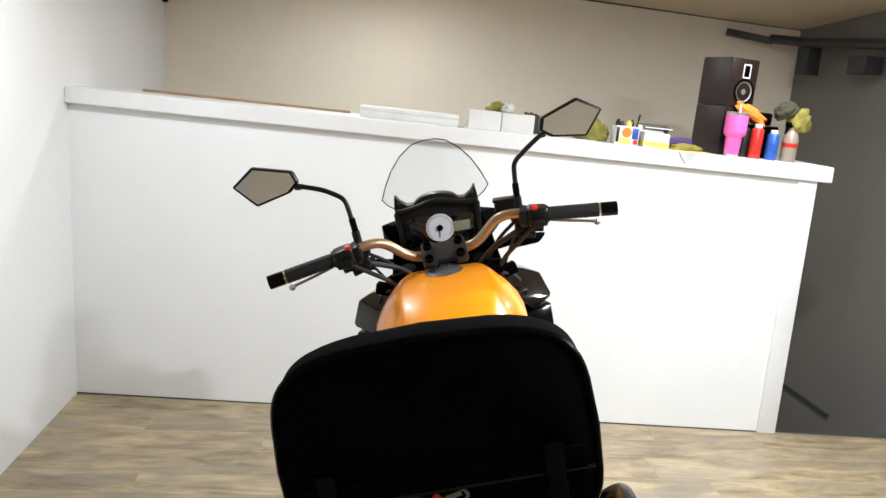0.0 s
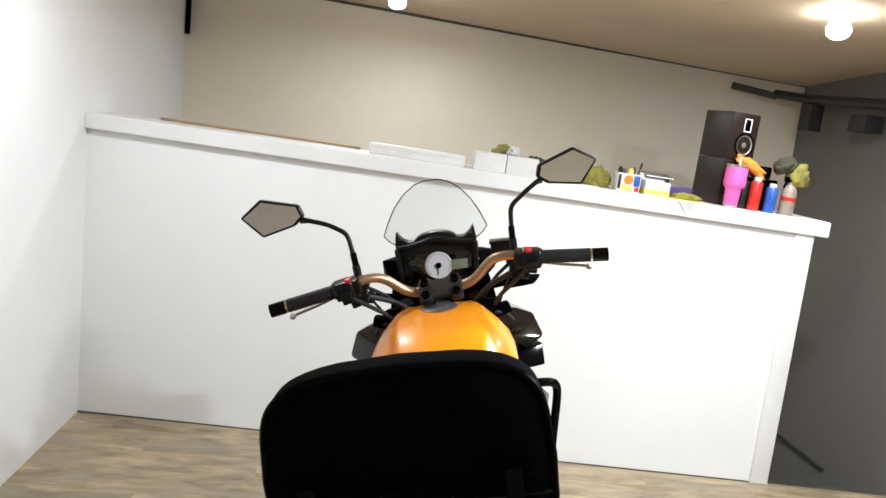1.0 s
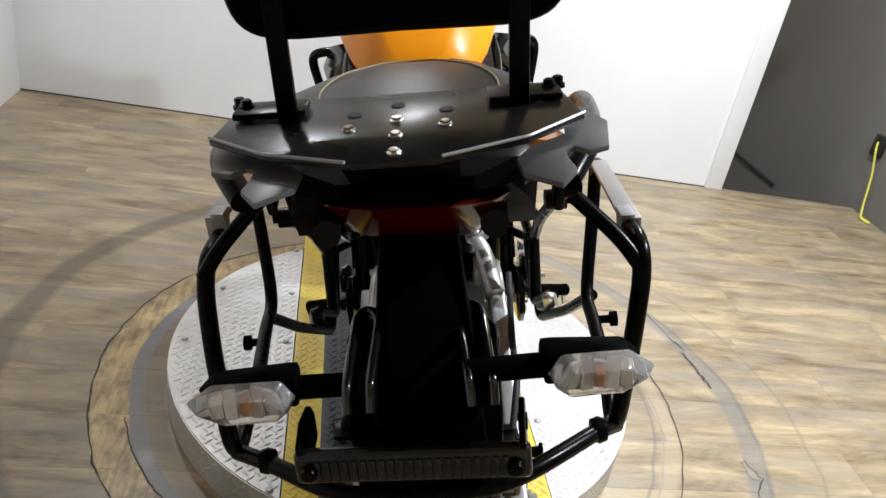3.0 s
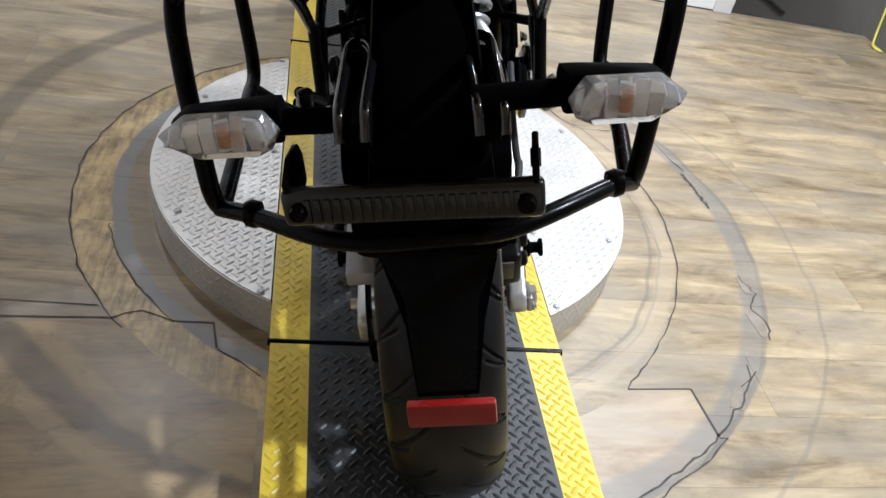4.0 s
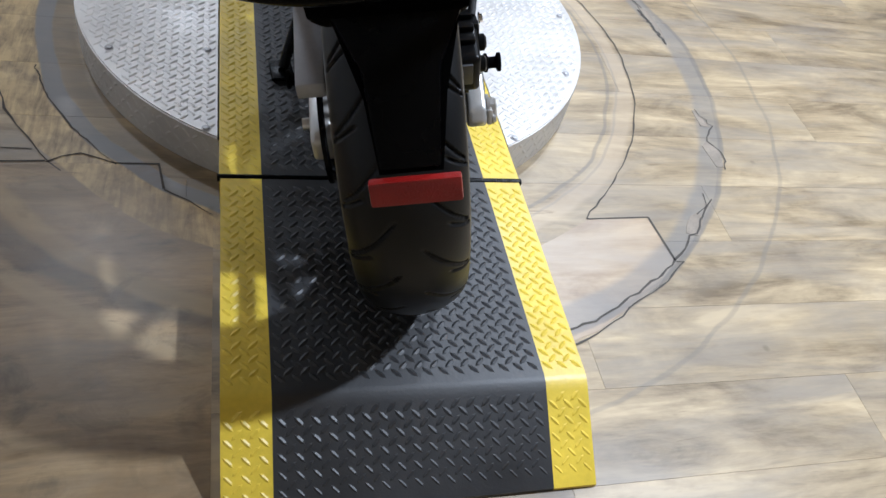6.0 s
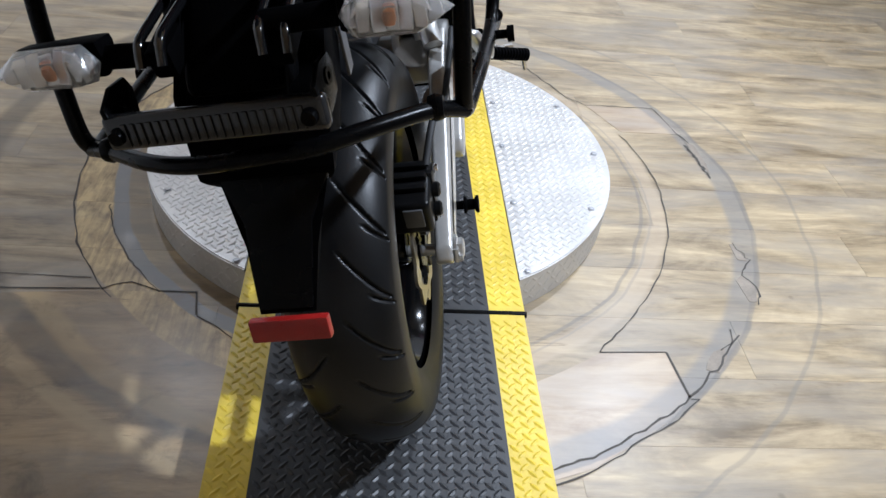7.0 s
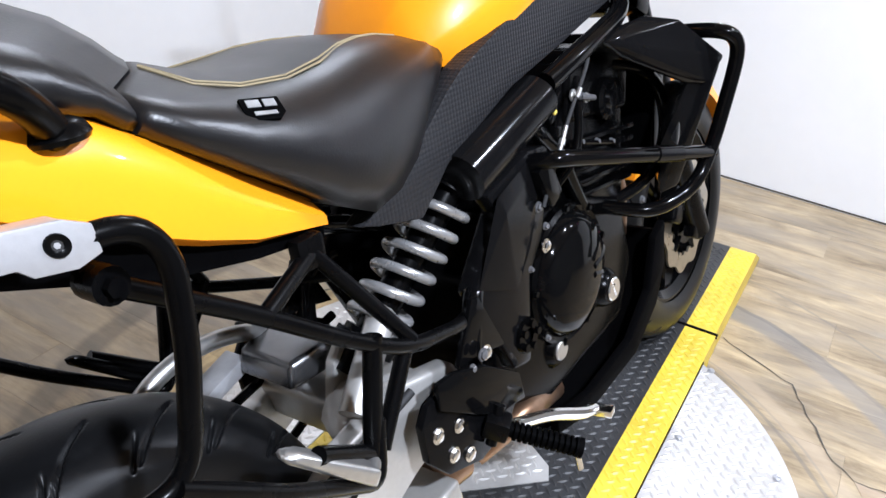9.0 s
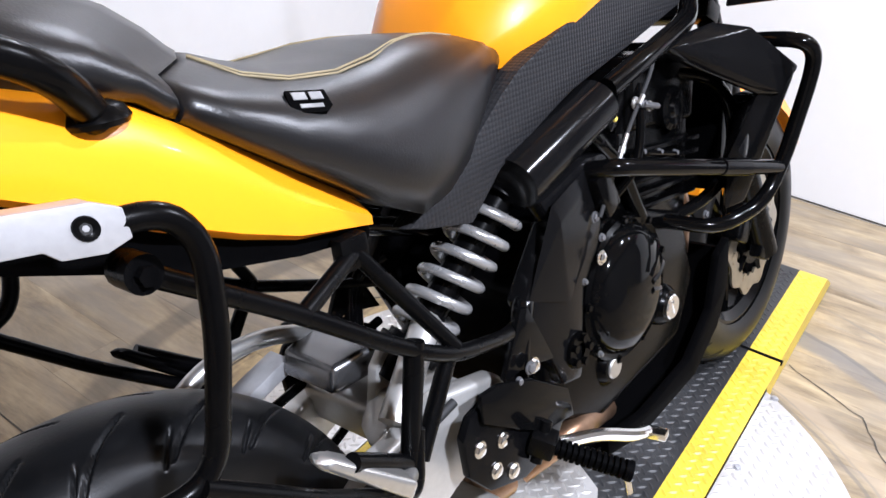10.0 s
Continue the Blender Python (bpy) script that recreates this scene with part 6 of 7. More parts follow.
both("crash_bar", lambda: add(tube([(0.10, 1.14, 0.80), (0.20, 1.125, 0.82), (0.283, 1.128, 0.820), (0.300, 1.145, 0.80), (0.298, 1.148, 0.765), (0.266, 1.126, 0.625), (0.250, 1.085, 0.560), (0.215, 0.985, 0.545), (0.12, 0.95, 0.56)], 0.0125, 0.04, 14),
     tube([(0.14, 0.695, 0.722), (0.201, 0.712, 0.729), (0.232, 0.92, 0.670), (0.264, 1.127, 0.611)], 0.0125, 0.02, 14), box((0.03, 0.035, 0.07), (0.165, 0.72, 0.69), (25, 0, 0), 0.005)), M_BLACKGLOSS, motorcycle, "black tubular crash bar")
part("steering_clamp", add(box((0.24, 0.055, 0.030), (0, 1.10, 1.06), (-25, 0, 0), 0.008), box((0.24, 0.055, 0.035), (0, 1.19, 0.86), (-25, 0, 0), 0.008)), M_BLACK, motorcycle)
both("wire_connector", lambda: add(box((0.05, 0.035, 0.04), (0.125, 1.03, 1.085), (0, 10, 20), 0.006), box((0.04, 0.03, 0.03), (0.165, 1.04, 1.07), (0, -15, 10), 0.005)), M_BLACKMATT, motorcycle)
both("hose", lambda: tube([(0.06, 1.06, 1.09), (0.12, 1.02, 1.075), (0.17, 1.03, 1.06), (0.19, 1.10, 1.02)], 0.007, 0.03, 8), M_RUBBERLINE, motorcycle)
part("front_cowl", hull([(-0.13, 1.30, 1.16), (0.13, 1.30, 1.16), (-0.15, 1.34, 1.02), (0.15, 1.34, 1.02), (-0.07, 1.50, 1.05), (0.07, 1.50, 1.05), (-0.05, 1.52, 0.95), (0.05, 1.52, 0.95), (-0.11, 1.36, 0.90), (0.11, 1.36, 0.90)], 0.012, 3), M_YELLOW, motorcycle, "yellow headlight cowl")
part("inner_panel", prism([(-0.165, 1.02), (-0.135, 1.17), (0.135, 1.17), (0.165, 1.02), (0.12, 0.90), (-0.12, 0.90)], "y", 1.255, 1.262, 0.002), M_BLACKMATT, motorcycle)
front_ind = both("front_indicator", lambda: add(tube([(0.14, 1.24, 1.09), (0.20, 1.235, 1.10)], 0.010, 0, 10), hull([(0.195, 1.20, 1.118), (0.195, 1.20, 1.085), (0.26, 1.21, 1.112), (0.30, 1.235, 1.112), (0.27, 1.21, 1.088), (0.20, 1.26, 1.115), (0.20, 1.26, 1.085), (0.26, 1.25, 1.09)], 0.006)), M_BLACKMATT, motorcycle, "black front indicator")

# instrument cluster
hood = [(-0.113, 1.112), (-0.118, 1.245), (-0.113, 1.280), (-0.100, 1.262), (-0.082, 1.250), (-0.062, 1.250)]
hood += [(0.062 * math.sin(radians(a_)), 1.246 + 0.026 * math.cos(radians(a_))) for a_ in range(-66, 67, 12)]
hood += [(-x, z) for x, z in hood[5::-1]]
cluster = part("instrument_cluster", prism(hood, "y", 1.216, 1.27, 0.003), M_BARPLASTIC, motorcycle, "black instrument cluster")
part("cluster_frame", add(box((0.215, 0.020, 0.012), (0, 1.207, 1.122), (0, 0, 0), 0.005), box((0.014, 0.022, 0.115), (-0.110, 1.207, 1.178), (0, -4, 0), 0.005), box((0.014, 0.022, 0.115), (0.110, 1.207, 1.178), (0, 4, 0), 0.005),
     tube([(-0.112, 1.203, 1.236), (-0.062, 1.200, 1.240), (0, 1.198, 1.258), (0.062, 1.200, 1.240), (0.112, 1.203, 1.236)], 0.008, 0.04, 10)), M_BARPLASTIC, cluster)
part("bezel", prism([(-0.096, 1.135), (-0.100, 1.205), (-0.045, 1.214), (0.09, 1.208), (0.100, 1.200), (0.094, 1.138)], "y", 1.2145, 1.2158, 0.0005), M_FAIRING, cluster)
for x in (-0.103, 0.103):
    part("cluster_screw", bolt((x, 1.212, 1.262), 0.004, 0.004, "y"), M_WING, cluster)
part("dial", lathe([(0, 1.2125), (0.038, 1.2125), (0.040, 1.2145)], "y", (0.000, 0, 1.174), 40), M_DIAL, cluster, "white tachometer dial")
tick = bmesh.new()
for k in range(25):
    a = radians(-130 + 260 * k / 24)
    add(tick, box((0.0012, 0.001, 0.005), (0.034 * math.sin(a), 1.212, 1.174 + 0.034 * math.cos(a)), (0, math.degrees(a), 0), 0))
part("dial_mark", tick, M_BLACKMATT, cluster)
part("needle", add(box((0.002, 0.0015, 0.03), (-0.002, 1.2110, 1.162), (0, 8, 0), 0), lathe([(0, 1.208), (0.008, 1.208), (0.009, 1.2125)], "y", (0, 0, 1.174), 20)), M_BLACK, cluster)
part("display", box((0.050, 0.002, 0.028), (0.062, 1.2130, 1.172), (0, 0, 0), 0.0008), M_LCD, cluster, "grey-green digital display")
for x, z in ((-0.07, 1.205), (-0.07, 1.16), (0.095, 1.145), (-0.045, 1.145)):
    part("warning_light", lathe([(0, 1.2125), (0.004, 1.2125), (0.0045, 1.2145)], "y", (x, 0, z), 12), M_ENGINE, cluster)
both("cluster_side", lambda: hull([(0.118, 1.22, 1.20), (0.165, 1.25, 1.20), (0.17, 1.30, 1.14), (0.12, 1.24, 1.12), (0.12, 1.32, 1.20), (0.14, 1.22, 1.13)], 0.004), M_BLACKMATT, cluster)

# windscreen: a curved sheet
ws = []
for k, (z, hwid) in enumerate(((1.215, 0.100), (1.245, 0.140), (1.265, 0.154), (1.30, 0.140), (1.34, 0.118), (1.375, 0.088), (1.40, 0.052), (1.408, 0.022))):
    y0 = 1.355 + (z - 1.21) * 0.28
    for off in ((0.0,)):
        row = []
        for j in range(17):
            u = -1 + 2 * j / 16
            row.append((hwid * u, y0 - 0.075 * (hwid * u / 0.15) ** 2 + off, z))
        ws.append(row)
wb = bmesh.new()
grid = [[wb.verts.new(p) for p in row] for row in ws]
for a, c in zip(grid, grid[1:]):
    for j in range(16):
        wb.faces.new((a[j], a[j + 1], c[j + 1], c[j]))
wb.normal_update()
bmesh.ops.solidify(wb, geom=wb.faces[:], thickness=0.003)
bmesh.ops.recalc_face_normals(wb, faces=wb.faces)
windscreen = part("windscreen", wb, M_SCREEN, motorcycle, "clear acrylic windscreen", sharp=80)
windscreen.visible_shadow = False
rim_pts = [r[0] for r in ws] + [r[-1] for r in ws[::-1]]
part("screen_edge", tube(rim_pts, 0.0017, 0, 6), M_GREYGLOSS, windscreen, "dark edge of the screen")

# handlebar group, turned slightly to the left
STEER = Matrix.Translation((0.008, 0.98, 1.135)) @ pose(0, 0, 0, 0, -2.8, 2.2) @ Matrix.Diagonal((0.968, 1, 1, 1)) @ Matrix.Translation((0, -0.98, -1.142))


def bar_part(name, bm, mat, parent, label=""):
    return part(name, moved(bm, STEER), mat, parent, label)


bar_pts = [(0.0, 0.985, 1.160), (0.06, 0.985, 1.160), (0.095, 0.978, 1.172), (0.145, 0.955, 1.222), (0.185, 0.938, 1.230), (0.27, 0.918, 1.214), (0.43, 0.902, 1.196)]
hb_ = tube([(-x, y, z) for x, y, z in bar_pts[:0:-1]] + bar_pts, 0.0125, 0.03, 14)
handlebar = bar_part("handlebar", hb_, M_BRONZE, motorcycle, "bronze tubular handlebar")
TILT_PLATE = pose(0, 0.966, 1.163, 42, 0, 0) @ Matrix.Scale(1.14, 4)
cb = add(prism([(-0.047, -0.030), (-0.052, -0.024), (-0.050, 0.024), (-0.045, 0.031), (-0.022, 0.030), (-0.018, 0.024), (0.018, 0.024), (0.022, 0.030), (0.045, 0.031), (0.050, 0.024), (0.052, -0.024), (0.047, -0.030), (0.026, -0.030), (0.020, -0.022), (-0.020, -0.022), (-0.026, -0.030)], "z", -0.010, 0.010, 0.003))
clamp = bar_part("bar_clamp", moved(cb, TILT_PLATE), M_CLAMP, handlebar, "dark grey handlebar clamp")
bar_part("riser", add(box((0.03, 0.04, 0.06), (-0.034, 0.998, 1.132), (0, 0, 0), 0.008), box((0.03, 0.04, 0.06), (0.034, 0.998, 1.132), (0, 0, 0), 0.008)), M_BLACK, clamp)
for x in (-0.036, 0.036):
    for y in (-0.017, 0.017):
        bar_part("clamp_bolt", moved(lathe([(0, 0.013), (0.005, 0.013), (0.006, 0.018), (0.009, 0.018), (0.0105, 0.015), (0.0105, 0.009)], "z", (x, y, 0), 18), TILT_PLATE), M_BLACK, clamp)
for s in (1, -1):
    fx = (lambda b: b) if s > 0 else flip
    g = tube([(0.275, 0.917, 1.2135), (0.395, 0.9055, 1.200)], 0.0168, 0, 20)
    grip_ribs = []
    for k in range(9):
        p = Vector((0.285, 0.916, 1.2123)).lerp(Vector((0.388, 0.906, 1.2008)), k / 8)
        d = Vector((0.12, -0.0115, -0.0135)).normalized()
        grip_ribs.append(tube([p, p + d * 0.006], 0.0176, 0, 18))
    grip = bar_part("grip", fx(g), M_GRIP, handlebar, "black ribbed rubber grip")
    for rib in grip_ribs:
        bar_part("rib", fx(rib), M_GRIP, grip)
    bar_part("bar_end", fx(add(tube([(0.396, 0.9053, 1.1998), (0.401, 0.905, 1.1992)], 0.0165, 0, 18), tube([(0.402, 0.9048, 1.1990), (0.441, 0.901, 1.1948)], 0.0172, 0, 20))), M_BLACKGLOSS, handlebar)
    bar_part("grip_ring", fx(tube([(0.3965, 0.9054, 1.1998), (0.4005, 0.905, 1.1994)], 0.0172, 0, 18)), M_CHROME, handlebar)
    sh = add(box((0.052, 0.050, 0.046), (0.247, 0.925, 1.214), (8, 8, -5), 0.010, 3), box((0.025, 0.055, 0.04), (0.214, 0.935, 1.218), (8, 8, -5), 0.008, 3), box((0.03, 0.03, 0.02), (0.242, 0.90, 1.20), (0, 0, 0), 0.005))
    switch = bar_part("switch_housing", fx(sh), M_BARPLASTIC, handlebar)
    bar_part("switch_button", fx(box((0.016, 0.012, 0.010), (0.24 if s > 0 else 0.232, 0.905, 1.238), (20, 8, 0), 0.003)), M_REDPLASTIC, switch, "red switch")
    lv = tube([(0.205, 0.985, 1.208), (0.26, 0.985, 1.192), (0.33, 0.966, 1.176), (0.395, 0.952, 1.163)], [0.005, 0.0045, 0.004, 0.004], 0, 10)
    add(lv, lathe([(0, -0.009), (0.006, -0.007), (0.009, 0), (0.006, 0.007), (0, 0.009)], "x", (0.398, 0.952, 1.161), 14))
    bar_part("lever", fx(lv), M_SILVER, handlebar, "alloy hand lever")
    bar_part("lever_mount", fx(add(box((0.04, 0.05, 0.03), (0.205, 0.965, 1.212), (0, 6, 0), 0.008), tube([(0.207, 0.952, 1.215), (0.209, 0.952, 1.265)], 0.0105, 0, 14))), M_BARPLASTIC, handlebar)
    if s > 0:
        res = bar_part("brake_reservoir", add(box((0.065, 0.042, 0.032), (0.185, 1.005, 1.238), (0, 3, -8), 0.007, 3), box((0.069, 0.046, 0.007), (0.185, 1.005, 1.256), (0, 3, -8), 0.002)), M_BARPLASTIC, handlebar)
    st_ = fx(tube([(0.208, 0.952, 1.26), (0.211, 0.952, 1.30), (0.216, 0.955, 1.348), (0.262, 0.962, 1.378), (0.305 + (0.0 if s > 0 else 0.022), 0.968, 1.402)], 0.0062, 0.018, 12))
    reach = 0.0 if s > 0 else 0.024
    mirror_outline = [(x + reach, z) for x, z in ((0.297, 1.408), (0.306, 1.438), (0.404, 1.468), (0.464, 1.429), (0.414, 1.370), (0.324, 1.387))]
    mirror = bar_part("mirror", fx(add(prism(mirror_outline, "y", 0.972, 0.996, 0.007, 3), hull([(0.290 + reach, 0.975, 1.398), (0.312 + reach, 0.975, 1.415), (0.315 + reach, 0.985, 1.388), (0.286 + reach, 0.970, 1.388)], 0.003))), M_BARPLASTIC, handlebar, "black five-sided mirror")
    mc = Vector((0.380 + reach, 0.0, 1.417))
    inner = [(mc.x + (x - mc.x) * 0.885, mc.z + (z - mc.z) * 0.85) for x, z in mirror_outline]
    bar_part("mirror_glass", fx(prism(inner, "y", 0.9705, 0.9716)), M_MIRROR, mirror, "mirror glass")
    bar_part("mirror_stem", st_, M_BARPLASTIC, mirror)
    bar_part("stem_sleeve", fx(tube([(0.2085, 0.952, 1.262), (0.2105, 0.952, 1.298)], 0.0085, 0, 14)), M_GREYGLOSS, mirror)
    bar_part("lever_perch", fx(add(box((0.075, 0.018, 0.020), (0.225, 0.955, 1.182), (0, 12, 8), 0.006, 3), box((0.05, 0.03, 0.018), (0.215, 0.97, 1.166), (0, 14, 0), 0.006, 3))), M_BARPLASTIC, handlebar)
    bar_part("flange", fx(tube([(0.268, 0.918, 1.2142), (0.275, 0.917, 1.2135)], 0.021, 0, 18)), M_GRIP, handlebar)
    bar_part("wiring", fx(tube([(0.225, 0.94, 1.195), (0.175, 0.975, 1.168), (0.125, 1.00, 1.142), (0.09, 1.04, 1.10)], 0.007, 0.04, 8)), M_RUBBERLINE, handlebar)
    bar_part("wiring", fx(tube([(0.235, 0.93, 1.19), (0.19, 0.955, 1.150), (0.15, 1.00, 1.11), (0.12, 1.05, 1.05)], 0.006, 0.04, 8)), M_RUBBERLINE, handlebar)
    bar_part("cable", fx(tube([(0.20, 0.99, 1.20), (0.15, 1.06, 1.15), (0.10, 1.13, 1.06), (0.06, 1.14, 0.98)], 0.005, 0.05, 8)), M_RUBBERLINE, handlebar)
    bar_part("cable", fx(tube([(0.21, 0.97, 1.20), (0.17, 1.03, 1.12), (0.14, 1.08, 1.04), (0.08, 1.10, 0.95)], 0.004, 0.05, 8)), M_RUBBERLINE, handlebar)

# ---- lamps ----
def ceiling_z(x, y):
    t = (y - YB) / (4.45 - YB)
    return (2.75 - 0.02 * (x + 1.72)) * (1 - t) + (2.46 - 0.07 * (x + 1.72)) * t


def ceiling_lamp(x, y, power):
    z = ceiling_z(x, y)
    e = thing("ceiling_lamp", "bright bare flood lamp on the ceiling, one of five, two of them added fill", "lamp", "ceiling lamps", at=(x, y, z))
    part("holder", lathe([(0, 0), (0.05, 0), (0.05, -0.018), (0.022, -0.028), (0.020, -0.075), (0, -0.075)], "z", (0, 0, 0), 24), M_RAIL, e)
    part("bulb", lathe([(0.020, -0.070), (0.042, -0.088), (0.052, -0.112), (0.046, -0.138), (0.026, -0.153), (0, -0.157)], "z", (0, 0, 0), 28), M_BULB, e)
    d = bpy.data.lights.new("lamp", "AREA")
    d.shape, d.size, d.energy, d.color = "DISK", 0.10, power, (0.93, 0.98, 1.0)
    d.spread = radians(175)
    ob = new("lamp_light", d)
    ob.parent = e
    ob.location = (0, 0, -0.165)
    return e


# includes the two added fill lamps, over the stairwell and by the west wall
for x, y, k in LAMPS:
    ceiling_lamp(x, y, LAMP_POWER * k)

# ---- things on the ledge ----
def ledge_at(x, back):
    """A point on the ledge's top, back metres behind the wall's face."""
    return Vector((x, front(x) + back, lip_top(x) + 0.0005))


LEDGE_TURN = math.degrees(math.atan(SLOPE))


def on_ledge(name, label, category, x, back, turn=0.0, group=""):
    e = thing(name, label, category, group)
    e.matrix_basis = Matrix.Translation(ledge_at(x, back)) @ pose(0, 0, 0, 0, 2.1, LEDGE_TURN + turn)
    return e


e = on_ledge("flat_box", "long flat white cardboard box on the ledge", "box", -0.13, 0.14, 0)
part("tray", box((0.47, 0.16, 0.035), (0, 0, 0.0175), bev=0.003), M_CARD, e)
part("lid", box((0.474, 0.164, 0.02), (0, 0, 0.042), bev=0.002), M_CARD, e)
for x, w, t in ((0.225, 0.155, 2), (0.388, 0.155, -3)):
    e = on_ledge("carton", "small white cardboard carton on the ledge", "box", x, 0.11, t, "white cartons")
    part("body", box((w, 0.12, 0.085), (0, 0, 0.0425), bev=0.002), M_CARD, e)
    part("flap", box((w, 0.058, 0.002), (0, -0.030, 0.087), (3, 0, 0), 0.0005), M_CARD, e)
    part("flap", box((w, 0.058, 0.002), (0, 0.030, 0.087), (-4, 0, 0), 0.0005), M_CARD, e)


def cloth_mesh(size, seed):
    """A crumpled lump of cloth."""
    bm = bmesh.new()
    bmesh.ops.create_icosphere(bm, subdivisions=4, radius=1.0)
    for v in bm.verts:
        n = v.co.normalized()
        k = 1 + 0.28 * noise.noise(n * 2.2 + Vector((seed, 0, 0))) + 0.16 * noise.noise(n * 5.5 + Vector((0, seed, 0))) + 0.06 * noise.noise(n * 12)
        v.co = Vector((n.x * size[0] * k, n.y * size[1] * k, max(-0.55 * size[2], n.z * size[2] * k)))
    return bm


def cloth(name, label, x, back, size, mat, seed, lift=0.0):
    """A crumpled rag."""
    bm = cloth_mesh(size, seed)
    moved(bm, Matrix.Translation((0, 0, 0.55 * size[2] + lift)))
    ob = part(name, bm, mat, None, sharp=180)
    ob.matrix_basis = Matrix.Translation(ledge_at(x, back))
    return tagged(ob, label, "cloth")


cloth("rag", "crumpled olive cloth behind the white cartons", 0.31, 0.235, (0.07, 0.05, 0.085), M_OLIVE, 3)
cloth("rag", "dark olive cloth beside the white cartons", 0.47, 0.20, (0.06, 0.05, 0.065), M_DARKOLIVE, 7)
cloth("rag", "yellow-brown cloth lying on the ledge", 0.76, 0.14, (0.085, 0.05, 0.06), M_OLIVE, 11)


def can(name, label, category, x, back, r, h, mat, capmat, group="", neck=True):
    e = on_ledge(name, label, category, x, back, 0, group)
    part("body", lathe([(0, 0), (r * 0.95, 0), (r, 0.004), (r, h * 0.86), (r * 0.93, h * 0.90)] + ([(r * 0.55, h * 0.95), (0, h * 0.95)] if neck else [(r * 0.93, h * 0.98), (0, h * 0.98)]), "z", (0, 0, 0), 28), mat, e)
    part("cap", lathe([(0, h * 0.94), (r * 0.62, h * 0.94), (r * 0.62, h * 1.04), (r * 0.5, h * 1.06), (0, h * 1.06)], "z", (0, 0, 0), 24), capmat, e)
    return e


e = on_ledge("parts_carton", "printed carton filled with small tools and bottles", "carton", 0.905, 0.075, 3)
part("body", box((0.115, 0.075, 0.088), (0, 0, 0.044), bev=0.002), M_CARD, e)
part("printed_disc", lathe([(0, -0.0395), (0.023, -0.0395), (0.023, -0.037)], "y", (-0.004, 0, 0.058), 28), M_ORANGECLOTH, e, "orange printed disc")
part("printed_panel", box((0.030, 0.002, 0.052), (0.038, -0.0382, 0.056), bev=0.0005), M_BLUECAN, e, "blue printed panel")
part("printed_panel", box((0.055, 0.002, 0.026), (-0.010, -0.0382, 0.018), bev=0.0005), M_YELLOWCARD, e, "yellow printed panel")
part("printed_panel", box((0.022, 0.002, 0.022), (0.042, -0.0382, 0.016), bev=0.0005), M_REDCAN, e, "red printed panel")
part("printed_panel", box((0.014, 0.002, 0.07), (-0.048, -0.0382, 0.046), bev=0.0005), M_BLACKCAN, e, "black printed panel")
for k, (x, y, w, h, m) in enumerate(((-0.042, 0.0, 0.024, 0.030, M_BLACKCAN), (-0.015, 0.018, 0.020, 0.022, M_DARKCARD), (0.008, -0.01, 0.026, 0.028, M_YELLOWCARD), (0.030, 0.012, 0.018, 0.034, M_BLACKCAN))):
    part("bottle_top", lathe([(0, -0.01), (w * 0.5, -0.01), (w * 0.5, h * 0.6), (w * 0.32, h * 0.75), (w * 0.32, h), (0, h)], "z", (x, y, 0.088), 18), m, e)
part("screwdriver", add(tube([(0.045, 0.0, 0.06), (0.055, 0.0, 0.118)], 0.003, 0, 8), tube([(0.055, 0.0, 0.118), (0.060, 0.0, 0.148)], 0.005, 0, 10)), M_BLACKCAN, e)
e = on_ledge("paper_sheet", "white sheet of paper lying on the ledge", "paper", 0.70, 0.05, -6)
part("sheet", box((0.13, 0.06, 0.003), (0, 0, 0.0015), bev=0.0005), M_CARD, e)
e = on_ledge("box_lid", "brown flat lid leaning over a white carton", "lid", 1.075, 0.155, 3)
part("panel", box((0.14, 0.10, 0.004), (0, 0, 0.098), (8, 0, 0), 0.001), M_DARKCARD, e)
part("edge", box((0.14, 0.003, 0.006), (0, -0.051, 0.0915), (8, 0, 0), 0.0005), M_CARD, e)
part("stand", box((0.12, 0.07, 0.088), (0, 0.012, 0.044), bev=0.002), M_DARKCARD, e)
e = on_ledge("carton", "yellow and white opened carton on the ledge", "box", 1.045, 0.07, 4)
part("body", box((0.125, 0.08, 0.07), (0, 0, 0.035), bev=0.002), M_CARD, e)
part("band", box((0.127, 0.082, 0.022), (0, 0, 0.018), bev=0.001), M_YELLOWCARD, e)
part("flap", box((0.12, 0.05, 0.002), (0, 0.06, 0.085), (35, 0, 0), 0.0005), M_CARD, e)
e = on_ledge("tray", "dark purple plastic tray on the ledge", "tray", 1.165, 0.12, -4)
part("body", add(box((0.14, 0.12, 0.008), (0, 0, 0.004), bev=0.002), box((0.14, 0.008, 0.055), (0, -0.056, 0.03), (6, 0, 0), 0.002), box((0.14, 0.008, 0.055), (0, 0.056, 0.03), (-6, 0, 0), 0.002), box((0.008, 0.11, 0.055), (-0.066, 0, 0.03), bev=0.002), box((0.008, 0.11, 0.055), (0.066, 0, 0.03), bev=0.002)), M_PURPLE, e)
e = on_ledge("paper_sheet", "yellowed paper with a corner hanging over the ledge", "paper", 1.175, 0.0, 0)
part("sheet", box((0.27, 0.055, 0.003), (-0.02, 0.012, 0.0015), (0, 0, 3), 0.0005), M_YELLOWCARD, e)
part("corner", prism([(-0.045, 0.0), (0.050, 0.0), (0.0, -0.055)], "y", -0.0405, -0.039), M_BAG, e)

